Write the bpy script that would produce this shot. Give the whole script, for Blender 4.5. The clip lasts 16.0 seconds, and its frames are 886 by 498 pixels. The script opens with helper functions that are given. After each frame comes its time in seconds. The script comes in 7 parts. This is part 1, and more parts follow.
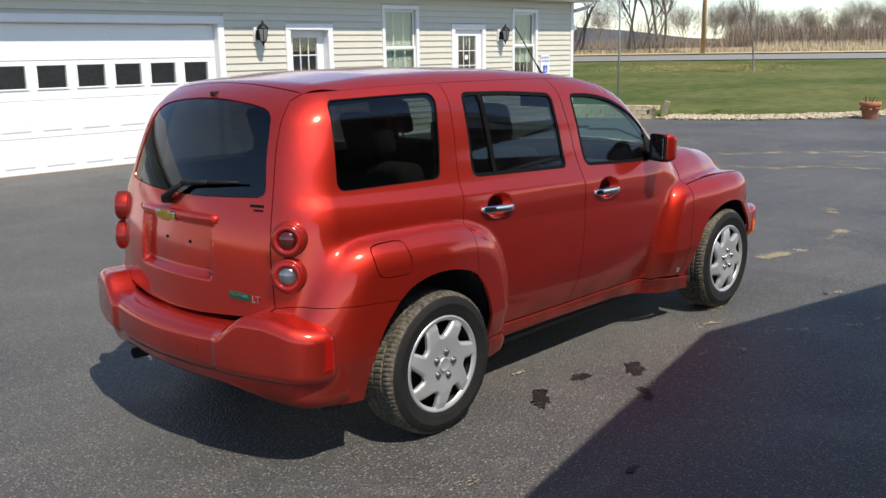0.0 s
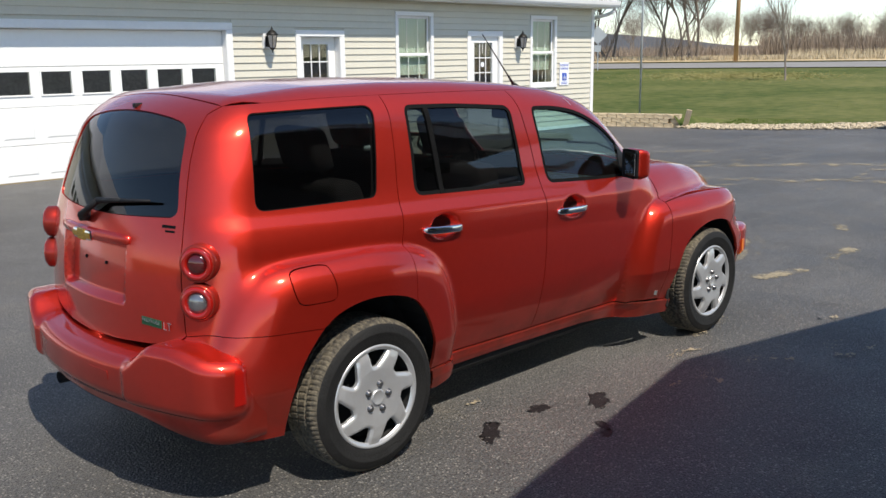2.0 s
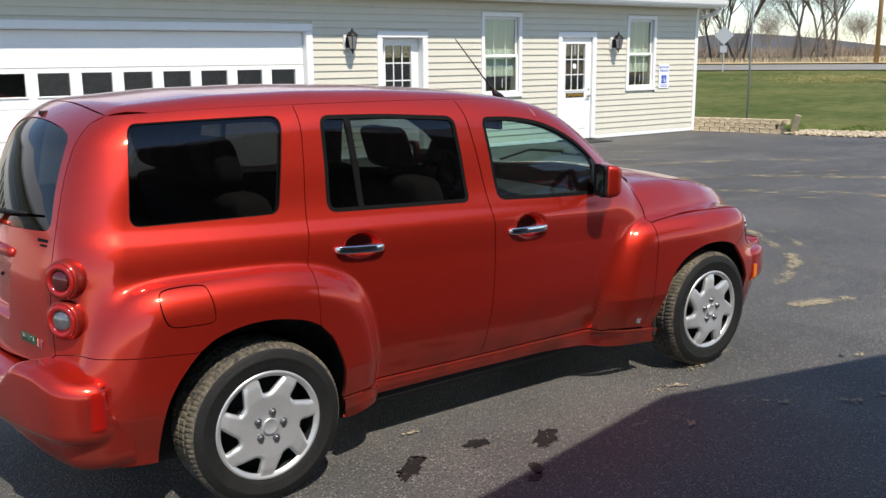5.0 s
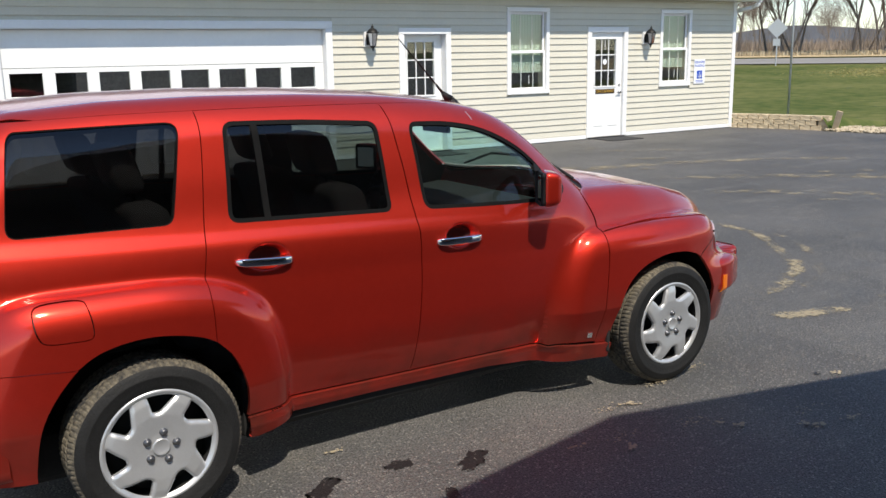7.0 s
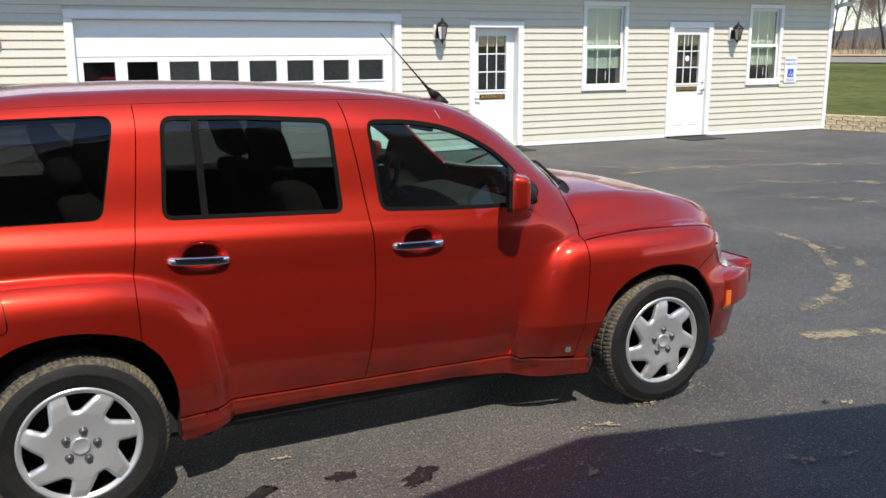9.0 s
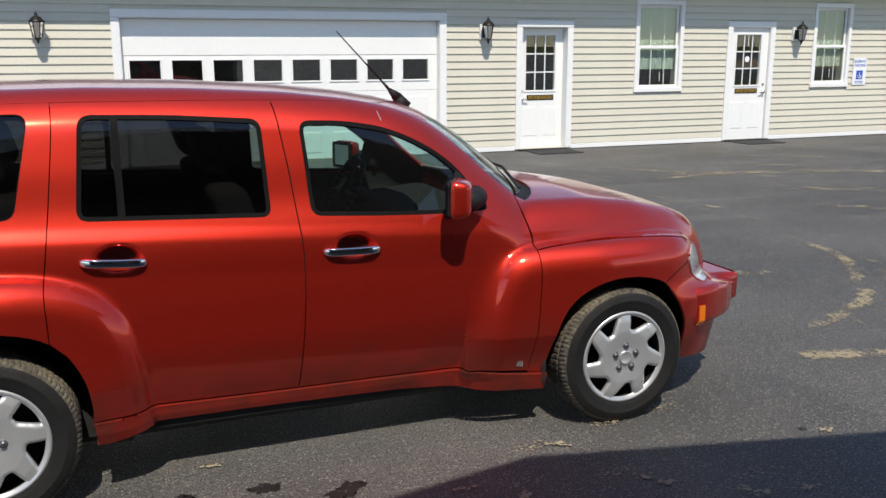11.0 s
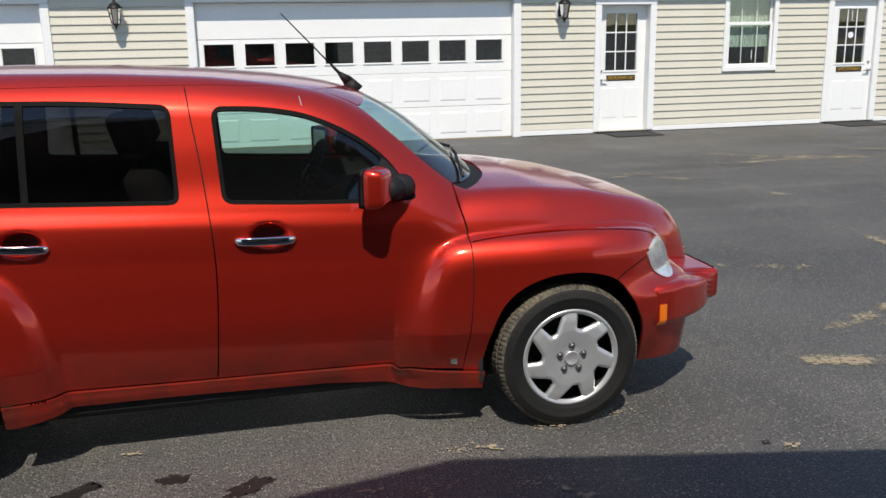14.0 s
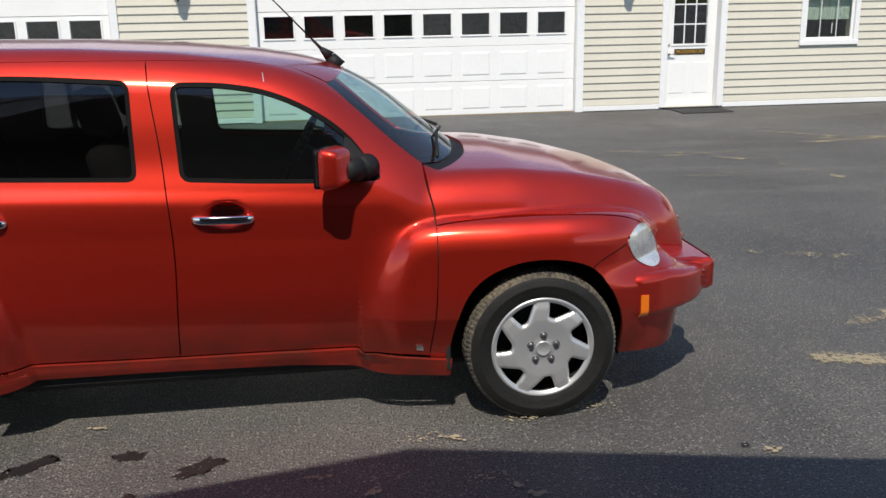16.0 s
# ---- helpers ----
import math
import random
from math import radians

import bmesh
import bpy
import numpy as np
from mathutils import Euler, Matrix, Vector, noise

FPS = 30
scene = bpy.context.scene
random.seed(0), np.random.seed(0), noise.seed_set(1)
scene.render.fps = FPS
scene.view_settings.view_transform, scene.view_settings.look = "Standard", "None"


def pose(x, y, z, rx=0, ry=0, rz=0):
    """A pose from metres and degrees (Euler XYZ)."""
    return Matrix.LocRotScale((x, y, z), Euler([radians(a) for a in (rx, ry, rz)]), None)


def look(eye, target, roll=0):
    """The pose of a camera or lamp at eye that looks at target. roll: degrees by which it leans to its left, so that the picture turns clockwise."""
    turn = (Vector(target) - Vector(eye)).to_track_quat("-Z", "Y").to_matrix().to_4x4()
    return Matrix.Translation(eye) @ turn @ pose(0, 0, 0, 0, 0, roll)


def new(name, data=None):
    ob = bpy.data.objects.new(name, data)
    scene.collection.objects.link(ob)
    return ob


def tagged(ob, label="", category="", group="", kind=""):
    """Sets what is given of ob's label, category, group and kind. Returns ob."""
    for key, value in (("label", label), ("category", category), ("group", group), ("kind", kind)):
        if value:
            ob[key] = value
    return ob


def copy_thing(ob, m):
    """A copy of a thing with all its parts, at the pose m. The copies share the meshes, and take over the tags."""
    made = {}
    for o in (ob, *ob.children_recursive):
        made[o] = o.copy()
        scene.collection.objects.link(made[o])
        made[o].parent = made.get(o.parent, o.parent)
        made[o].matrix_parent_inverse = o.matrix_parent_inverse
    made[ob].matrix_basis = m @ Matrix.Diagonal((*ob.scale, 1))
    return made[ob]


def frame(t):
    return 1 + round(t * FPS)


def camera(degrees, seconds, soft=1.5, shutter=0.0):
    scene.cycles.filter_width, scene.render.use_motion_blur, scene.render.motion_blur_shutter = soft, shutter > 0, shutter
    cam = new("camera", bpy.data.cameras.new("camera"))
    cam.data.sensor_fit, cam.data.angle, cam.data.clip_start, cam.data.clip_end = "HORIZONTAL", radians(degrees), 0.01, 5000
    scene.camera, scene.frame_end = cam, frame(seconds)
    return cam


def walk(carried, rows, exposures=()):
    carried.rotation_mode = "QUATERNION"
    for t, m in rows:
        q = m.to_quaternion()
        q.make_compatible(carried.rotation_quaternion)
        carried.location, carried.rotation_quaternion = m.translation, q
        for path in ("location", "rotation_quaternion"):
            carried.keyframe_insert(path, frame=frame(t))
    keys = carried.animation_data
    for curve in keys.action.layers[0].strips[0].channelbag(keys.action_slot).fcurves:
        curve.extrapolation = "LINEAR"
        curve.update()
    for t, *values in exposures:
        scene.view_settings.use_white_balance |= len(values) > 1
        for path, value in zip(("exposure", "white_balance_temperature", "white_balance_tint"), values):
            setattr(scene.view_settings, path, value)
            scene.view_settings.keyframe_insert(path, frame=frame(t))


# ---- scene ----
cam = camera(51.7, 16.0)
PATH = [
    (0, (-0.076, 0.139, 1.652), (1.342, 1.483, 1.224), -0.9),
    (0.5, (0.033, 0.092, 1.649), (1.471, 1.416, 1.227), -1.2),
    (1, (0.174, 0.116, 1.65), (1.568, 1.491, 1.241), -0.1),
    (1.5, (0.284, 0.103, 1.659), (1.666, 1.488, 1.243), -0.7),
    (2, (0.405, 0.049, 1.661), (1.774, 1.446, 1.247), -0.7),
    (2.5, (0.549, -0.054, 1.67), (1.855, 1.403, 1.255), -0.8),
    (3, (0.652, -0.102, 1.675), (1.931, 1.384, 1.283), -1.3),
    (3.2, (0.71, -0.113, 1.672), (1.988, 1.376, 1.286), -1.0),
    (5.3, (1.322, -0.307, 1.69), (2.473, 1.273, 1.272), -0.5),
    (5.5, (1.367, -0.311, 1.695), (2.531, 1.256, 1.262), -0.4),
    (6, (1.539, -0.293, 1.701), (2.675, 1.293, 1.264), -0.6),
    (6.5, (1.667, -0.338, 1.707), (2.803, 1.251, 1.277), -1.4),
    (7, (1.838, -0.444, 1.705), (2.897, 1.199, 1.284), -0.9),
    (7.5, (1.982, -0.511, 1.709), (2.991, 1.16, 1.272), -0.1),
    (8, (2.148, -0.49, 1.707), (3.127, 1.202, 1.282), -0.9),
    (8.5, (2.294, -0.491, 1.709), (3.255, 1.208, 1.273), -0.8),
    (9, (2.459, -0.575, 1.708), (3.327, 1.174, 1.275), -0.2),
    (9.2, (2.524, -0.609, 1.704), (3.39, 1.139, 1.264), 0.1),
    (11.3, (3.151, -0.688, 1.704), (3.803, 1.151, 1.263), -0.3),
    (11.5, (3.213, -0.712, 1.704), (3.827, 1.136, 1.246), -0.6),
    (12, (3.321, -0.734, 1.707), (3.907, 1.117, 1.225), -1.3),
    (12.5, (3.441, -0.695, 1.702), (3.986, 1.166, 1.212), -1.9),
    (13, (3.59, -0.66, 1.715), (4.134, 1.205, 1.24), -1.1),
    (13.5, (3.719, -0.671, 1.707), (4.234, 1.201, 1.23), -2.2),
    (14, (3.89, -0.733, 1.699), (4.344, 1.157, 1.228), -0.9),
    (14.5, (4.005, -0.756, 1.701), (4.438, 1.134, 1.211), -1.4),
    (15, (4.137, -0.689, 1.693), (4.551, 1.202, 1.191), -1.8),
    (15.5, (4.269, -0.657, 1.699), (4.664, 1.233, 1.177), -2.0),
    (16, (4.403, -0.696, 1.701), (4.664, 1.216, 1.176), -1.0),
]
walk(cam, [(t, look(eye, target, roll)) for t, eye, target, roll in PATH],
     exposures=[(0, 0.65, 6900, 10), (9.0, 0.68, 6900, 10), (11.5, 0.44, 6900, 10), (16, 0.44, 6900, 10)])

# ---- light ----
SUN_DIR = Vector((-0.15, -0.66, 1.0)).normalized()
world = bpy.data.worlds.new("sky")
scene.world = world
world.use_nodes = True
wn = world.node_tree
sky = wn.nodes.new("ShaderNodeTexSky")
sky.sky_type = "NISHITA"
sky.sun_disc = False
sky.sun_elevation = math.asin(SUN_DIR.z)
sky.sun_rotation = math.atan2(SUN_DIR.x, SUN_DIR.y)
sky.altitude, sky.air_density, sky.dust_density, sky.ozone_density = 1200, 1.0, 0.12, 2.4
wn.nodes["Background"].inputs[1].default_value = 0.116
wn.links.new(sky.outputs[0], wn.nodes["Background"].inputs[0])
sun = new("sun", bpy.data.lights.new("sun", "SUN"))
sun.data.energy, sun.data.angle, sun.data.color = 3.6, radians(0.53), (1.0, 0.95, 0.88)
sun.matrix_world = look(SUN_DIR * 50, (0, 0, 0))


# ---- materials ----
def srgb(r, g, b):
    return tuple(((c / 12.92) if c <= 0.04045 else ((c + 0.055) / 1.055) ** 2.4) for c in (r / 255, g / 255, b / 255))


def mat(name, color=(0.5, 0.5, 0.5), rough=0.5, metal=0.0, var=0.0, scale=8.0, bump=0.0, bump_scale=60.0, coat=0.0, coat_rough=0.03, spec=0.5, color2=None, var_mix=None, island=0.0):
    """A procedural surface: a base colour that wanders between two tones at two scales, with fine relief."""
    m = bpy.data.materials.new(name)
    m.use_nodes = True
    nt = m.node_tree
    b = nt.nodes["Principled BSDF"]
    b.inputs["Base Color"].default_value = (*color, 1)
    b.inputs["Roughness"].default_value = rough
    b.inputs["Metallic"].default_value = metal
    b.inputs["Coat Weight"].default_value = coat
    b.inputs["Coat Roughness"].default_value = coat_rough
    b.inputs["Specular IOR Level"].default_value = spec
    tc = nt.nodes.new("ShaderNodeTexCoord")
    if var > 0 or color2:
        n1 = nt.nodes.new("ShaderNodeTexNoise")
        n1.inputs["Scale"].default_value, n1.inputs["Detail"].default_value = scale, 5
        n2 = nt.nodes.new("ShaderNodeTexNoise")
        n2.inputs["Scale"].default_value, n2.inputs["Detail"].default_value = scale * 11, 4
        nt.links.new(tc.outputs["Object"], n1.inputs["Vector"])
        nt.links.new(tc.outputs["Object"], n2.inputs["Vector"])
        add = nt.nodes.new("ShaderNodeMath")
        add.operation = "ADD"
        nt.links.new(n1.outputs["Fac"], add.inputs[0])
        nt.links.new(n2.outputs["Fac"], add.inputs[1])
        ramp = nt.nodes.new("ShaderNodeMapRange")
        ramp.inputs[1].default_value, ramp.inputs[2].default_value = 0.75, 1.25
        nt.links.new(add.outputs[0], ramp.inputs[0])
        mix = nt.nodes.new("ShaderNodeMix")
        mix.data_type = "RGBA"
        c2 = color2 or tuple(min(1, c * (1 + var)) for c in color)
        c1 = color if color2 else tuple(c * (1 - var) for c in color)
        mix.inputs[6].default_value, mix.inputs[7].default_value = (*c1, 1), (*c2, 1)
        nt.links.new(ramp.outputs[0], mix.inputs[0])
        out = mix.outputs[2]
        if island:
            info = nt.nodes.new("ShaderNodeObjectInfo")
            geo = nt.nodes.new("ShaderNodeNewGeometry")
            s = nt.nodes.new("ShaderNodeMath")
            s.operation = "ADD"
            nt.links.new(info.outputs["Random"], s.inputs[0])
            nt.links.new(geo.outputs["Random Per Island"], s.inputs[1])
            mr = nt.nodes.new("ShaderNodeMapRange")
            mr.inputs[2].default_value = 2.0
            mr.inputs[3].default_value, mr.inputs[4].default_value = 1 - island, 1 + island
            nt.links.new(s.outputs[0], mr.inputs[0])
            mul = nt.nodes.new("ShaderNodeVectorMath")
            mul.operation = "SCALE"
            nt.links.new(out, mul.inputs[0])
            nt.links.new(mr.outputs[0], mul.inputs["Scale"])
            out = mul.outputs[0]
        nt.links.new(out, b.inputs["Base Color"])
    if bump > 0:
        n3 = nt.nodes.new("ShaderNodeTexNoise")
        n3.inputs["Scale"].default_value, n3.inputs["Detail"].default_value = bump_scale, 6
        nt.links.new(tc.outputs["Object"], n3.inputs["Vector"])
        bp = nt.nodes.new("ShaderNodeBump")
        bp.inputs["Strength"].default_value, bp.inputs["Distance"].default_value = bump, 0.01
        nt.links.new(n3.outputs["Fac"], bp.inputs["Height"])
        nt.links.new(bp.outputs[0], b.inputs["Normal"])
    return m


def glass(name, tint, gloss_rough=0.0, f0=0.045, film=0.0):
    """Clear or tinted glass: a mirror at its surface, clear behind it, with a thin pale matte film."""
    m = bpy.data.materials.new(name)
    m.use_nodes = True
    nt = m.node_tree
    nt.nodes.remove(nt.nodes["Principled BSDF"])
    tr = nt.nodes.new("ShaderNodeBsdfTransparent")
    tr.inputs[0].default_value = (*tint, 1)
    gl = nt.nodes.new("ShaderNodeBsdfGlossy")
    gl.inputs["Roughness"].default_value = gloss_rough
    lw = nt.nodes.new("ShaderNodeLayerWeight")
    lw.inputs[0].default_value = 0.5
    p5 = nt.nodes.new("ShaderNodeMath")
    p5.operation = "POWER"
    p5.inputs[1].default_value = 5.0
    nt.links.new(lw.outputs["Facing"], p5.inputs[0])
    fr = nt.nodes.new("ShaderNodeMath")
    fr.operation = "MULTIPLY_ADD"
    fr.inputs[1].default_value, fr.inputs[2].default_value = 0.96 - f0, f0
    nt.links.new(p5.outputs[0], fr.inputs[0])
    mx = nt.nodes.new("ShaderNodeMixShader")
    nt.links.new(fr.outputs[0], mx.inputs[0])
    under = tr.outputs[0]
    if film:
        du = nt.nodes.new("ShaderNodeBsdfDiffuse")
        du.inputs[0].default_value = (0.62, 0.62, 0.60, 1)
        dm = nt.nodes.new("ShaderNodeMixShader")
        dm.inputs[0].default_value = film
        nt.links.new(tr.outputs[0], dm.inputs[1])
        nt.links.new(du.outputs[0], dm.inputs[2])
        under = dm.outputs[0]
    nt.links.new(under, mx.inputs[1])
    nt.links.new(gl.outputs[0], mx.inputs[2])
    nt.links.new(mx.outputs[0], nt.nodes["Material Output"].inputs[0])
    return m




def flake_paint(name, tone, deep):
    """Clear-coated metallic paint: a broad flake glow and a tighter coloured gloss under one clear coat."""
    m = mat(name, tone, 0.50, 0.78, coat=1.0, coat_rough=0.09, color2=deep, scale=30)
    nt = m.node_tree
    broad = nt.nodes["Principled BSDF"]
    tight = nt.nodes.new("ShaderNodeBsdfPrincipled")
    for k, v in (("Roughness", 0.16), ("Metallic", 1.0), ("Coat Weight", 1.0), ("Coat Roughness", 0.09)):
        tight.inputs[k].default_value = v
    nt.links.new(broad.inputs["Base Color"].links[0].from_socket, tight.inputs["Base Color"])
    mx = nt.nodes.new("ShaderNodeMixShader")
    mx.inputs[0].default_value = 0.33
    nt.links.new(broad.outputs[0], mx.inputs[1])
    nt.links.new(tight.outputs[0], mx.inputs[2])
    # dried road film, ragged; its dark colour also paints shade on sills and lower doors
    tc = next(n for n in nt.nodes if n.bl_idname == "ShaderNodeTexCoord")
    sep = nt.nodes.new("ShaderNodeSeparateXYZ")
    nt.links.new(tc.outputs["Object"], sep.inputs[0])
    low = nt.nodes.new("ShaderNodeMapRange")
    for k, v in ((1, 0.58), (2, 0.30), (3, 0.0), (4, 0.62)):
        low.inputs[k].default_value = v
    nt.links.new(sep.outputs["Z"], low.inputs[0])
    spots_noise = nt.nodes.new("ShaderNodeTexNoise")
    spots_noise.inputs["Scale"].default_value, spots_noise.inputs["Detail"].default_value = 5.0, 8
    nt.links.new(tc.outputs["Object"], spots_noise.inputs["Vector"])
    patch = nt.nodes.new("ShaderNodeMapRange")
    for k, v in ((1, 0.32), (2, 0.62), (3, 0.25), (4, 1.0)):
        patch.inputs[k].default_value = v
    nt.links.new(spots_noise.outputs["Fac"], patch.inputs[0])
    cover = nt.nodes.new("ShaderNodeMath")
    cover.operation = "MULTIPLY"
    nt.links.new(low.outputs[0], cover.inputs[0])
    nt.links.new(patch.outputs[0], cover.inputs[1])
    film = nt.nodes.new("ShaderNodeBsdfPrincipled")
    for k, v in (("Base Color", (0.045, 0.018, 0.012, 1)), ("Roughness", 0.85), ("Specular IOR Level", 0.15)):
        film.inputs[k].default_value = v
    dirt_and_shade = nt.nodes.new("ShaderNodeMixShader")
    nt.links.new(cover.outputs[0], dirt_and_shade.inputs[0])
    nt.links.new(mx.outputs[0], dirt_and_shade.inputs[1])
    nt.links.new(film.outputs[0], dirt_and_shade.inputs[2])
    nt.links.new(dirt_and_shade.outputs[0], nt.nodes["Material Output"].inputs[0])
    return m


M_PAINT = flake_paint("red_metallic_paint", (0.60, 0.029, 0.013), (0.64, 0.032, 0.015))
M_RUBBER = mat("tyre_rubber", (0.011, 0.011, 0.011), 0.7, spec=0.3, var=0.25, scale=12, bump=0.25, bump_scale=120)
M_SEAL = mat("window_seal", (0.006, 0.006, 0.006), 0.7, var=0.2, scale=25, spec=0.08)
M_BLACK = mat("black_plastic", (0.012, 0.012, 0.013), 0.62, var=0.2, scale=25, bump=0.1, bump_scale=300, spec=0.25)
M_DARK = mat("underbody_black", (0.012, 0.012, 0.012), 0.9, var=0.3)
M_CHROME = mat("chrome", (0.85, 0.85, 0.86), 0.06, 1.0)
M_SILVER = mat("silver_wheel_paint", (0.56, 0.57, 0.58), 0.36, 0.6, var=0.04, scale=20, coat=0.3)
M_TINT = glass("privacy_glass", (0.16, 0.165, 0.165), 0.0, 0.07)
M_GLASS = glass("green_tinted_glass", (0.60, 0.78, 0.72), 0.0, 0.07, 0.004)
M_SCREEN = glass("windscreen_glass", (0.62, 0.80, 0.79), 0.0, 0.13, 0.02)
M_CLEAR = glass("window_pane_glass", (0.93, 0.96, 0.94), 0.0, 0.08)
M_WHITE = mat("white_painted_trim", (0.78, 0.78, 0.77), 0.4, var=0.03, scale=3, bump=0.03)
M_SIDING = mat("cream_vinyl_siding", (0.585, 0.556, 0.462), 0.5, var=0.035, scale=2.5, bump=0.05, bump_scale=90, island=0.02)
M_DOOR = mat("white_steel_door", (0.80, 0.80, 0.78), 0.35, var=0.02, scale=2)
M_ROOM = mat("dark_room", (0.20, 0.20, 0.20), 0.8, var=0.3, scale=2)


# ---- building helpers ----
CLEAR_PANES = (M_TINT, M_SCREEN, M_GLASS, M_CLEAR)


def mesh_ob(name, bm, material, parent=None, label=""):
    me = bpy.data.meshes.new(name)
    bm.to_mesh(me)
    bm.free()
    for m in (material if isinstance(material, (list, tuple)) else [material]):
        me.materials.append(m)
    ob = new(name, me)
    if material in CLEAR_PANES:
        ob.visible_shadow = False
    if parent:
        ob.parent = parent
    if label:
        ob["label"] = label
    return ob


part = mesh_ob


def thing(name, label, category, loc=(0, 0, 0), group="", kind=""):
    ob = new(name)
    ob.empty_display_size = 0.2
    ob.location = loc
    return tagged(ob, label, category, group, kind)


def add_box(bm, lo, hi, bevel=0.0, seg=1):
    g = bmesh.ops.create_cube(bm, size=1.0)
    lo, hi = Vector(lo), Vector(hi)
    for v in g["verts"]:
        v.co = Vector((lo[i] + (v.co[i] + 0.5) * (hi[i] - lo[i]) for i in range(3)))
    if bevel:
        es = list({e for v in g["verts"] for e in v.link_edges})
        bmesh.ops.bevel(bm, geom=es, offset=bevel, segments=seg, affect="EDGES", profile=0.6)
    return g["verts"]


def box(lo, hi, bevel=0.0, seg=1):
    bm = bmesh.new()
    add_box(bm, lo, hi, bevel, seg)
    return bm


def add_cyl(bm, a, b, r1, r2=None, n=16, caps=True):
    a, b = Vector(a), Vector(b)
    d = b - a
    m = Matrix.Translation((a + b) / 2) @ d.to_track_quat("Z", "Y").to_matrix().to_4x4()
    bmesh.ops.create_cone(bm, cap_ends=caps, segments=n, radius1=r1, radius2=r1 if r2 is None else r2, depth=d.length, matrix=m)


def lathe(profile, n=32, axis="z", caps=True):
    """A turned body from (radius, height) pairs."""
    bm = bmesh.new()
    rings = []
    for r, h in profile:
        ring = []
        for i in range(n):
            a = 2 * math.pi * i / n
            p = (r * math.cos(a), r * math.sin(a), h)
            ring.append(bm.verts.new(p if axis == "z" else (p[0], p[2], p[1])))
        rings.append(ring)
    for k in range(len(rings) - 1):
        for i in range(n):
            q = (rings[k][i], rings[k][(i + 1) % n], rings[k + 1][(i + 1) % n], rings[k + 1][i])
            bm.faces.new(q if axis == "z" else q[::-1])
    for ring, flip in ((rings[0], True), (rings[-1], False)):
        if caps and (Vector(ring[0].co) - Vector(ring[n // 2].co)).length > 1e-4:
            f = bm.faces.new(ring)
    bmesh.ops.recalc_face_normals(bm, faces=bm.faces)
    for f in bm.faces:
        f.smooth = True
    return bm


def smooth(bm, flag=True):
    for f in bm.faces:
        f.smooth = flag
    return bm

# ---- ground ----
def asphalt_material():
    """Worn asphalt: broad worn patches, streaks from tyres, light stone chips, fine relief."""
    m = bpy.data.materials.new("worn_asphalt")
    m.use_nodes = True
    nt = m.node_tree
    N, L = nt.nodes.new, nt.links.new
    b = nt.nodes["Principled BSDF"]
    tc = N("ShaderNodeTexCoord")

    def noise_at(scale, detail=5, rough=0.55, stretch=None):
        n = N("ShaderNodeTexNoise")
        n.inputs["Scale"].default_value, n.inputs["Detail"].default_value, n.inputs["Roughness"].default_value = scale, detail, rough
        if stretch:
            mp = N("ShaderNodeMapping")
            mp.inputs["Scale"].default_value = stretch
            mp.inputs["Rotation"].default_value = (0, 0, radians(35))
            L(tc.outputs["Object"], mp.inputs["Vector"])
            L(mp.outputs[0], n.inputs["Vector"])
        else:
            L(tc.outputs["Object"], n.inputs["Vector"])
        return n.outputs["Fac"]

    def ranged(v, a, c, lo=0.0, hi=1.0):
        r = N("ShaderNodeMapRange")
        r.inputs[1].default_value, r.inputs[2].default_value, r.inputs[3].default_value, r.inputs[4].default_value = a, c, lo, hi
        L(v, r.inputs[0])
        return r.outputs[0]

    def mixc(fac, a, c):
        x = N("ShaderNodeMix")
        x.data_type = "RGBA"
        L(fac, x.inputs[0])
        for sock, v in ((x.inputs[6], a), (x.inputs[7], c)):
            if isinstance(v, tuple):
                sock.default_value = (*v, 1)
            else:
                L(v, sock)
        return x.outputs[2]

    base = mixc(ranged(noise_at(0.5, 6, 0.6), 0.36, 0.66), (0.082, 0.080, 0.077), (0.158, 0.151, 0.142))
    base = mixc(ranged(noise_at(0.9, 6, 0.6, (0.35, 2.2, 1)), 0.54, 0.76, 0, 0.6), base, (0.235, 0.222, 0.195))
    base = mixc(ranged(noise_at(2.2, 7, 0.68), 0.56, 0.74, 0, 0.55), base, (0.225, 0.202, 0.160))
    base = mixc(ranged(noise_at(7.0, 6, 0.7), 0.58, 0.80, 0, 0.40), base, (0.240, 0.218, 0.175))
    base = mixc(ranged(noise_at(0.75, 5, 0.6, (1.6, 0.5, 1)), 0.60, 0.74, 0, 0.55), base, (0.047, 0.046, 0.046))
    base = mixc(ranged(noise_at(115, 3), 0.41, 0.56), mixc(ranged(noise_at(45, 2), 0.3, 0.7), (0.014, 0.014, 0.014), (0.060, 0.059, 0.056)), base)
    vo = N("ShaderNodeTexVoronoi")
    vo.inputs["Scale"].default_value = 78
    L(tc.outputs["Object"], vo.inputs["Vector"])
    sep = N("ShaderNodeSeparateColor")
    L(vo.outputs["Color"], sep.inputs[0])
    chip = N("ShaderNodeMath")
    chip.operation = "MULTIPLY"
    L(ranged(sep.outputs[0], 0.70, 0.82), chip.inputs[0])
    L(ranged(vo.outputs["Distance"], 0.50, 0.20), chip.inputs[1])
    base = mixc(chip.outputs[0], base, (0.27, 0.255, 0.225))
    L(base, b.inputs["Base Color"])
    L(ranged(noise_at(2.0), 0.3, 0.7, 0.50, 0.68), b.inputs["Roughness"])
    b.inputs["Specular IOR Level"].default_value = 0.48
    bp = N("ShaderNodeBump")
    bp.inputs["Strength"].default_value, bp.inputs["Distance"].default_value = 1.0, 0.007
    h = N("ShaderNodeMath")
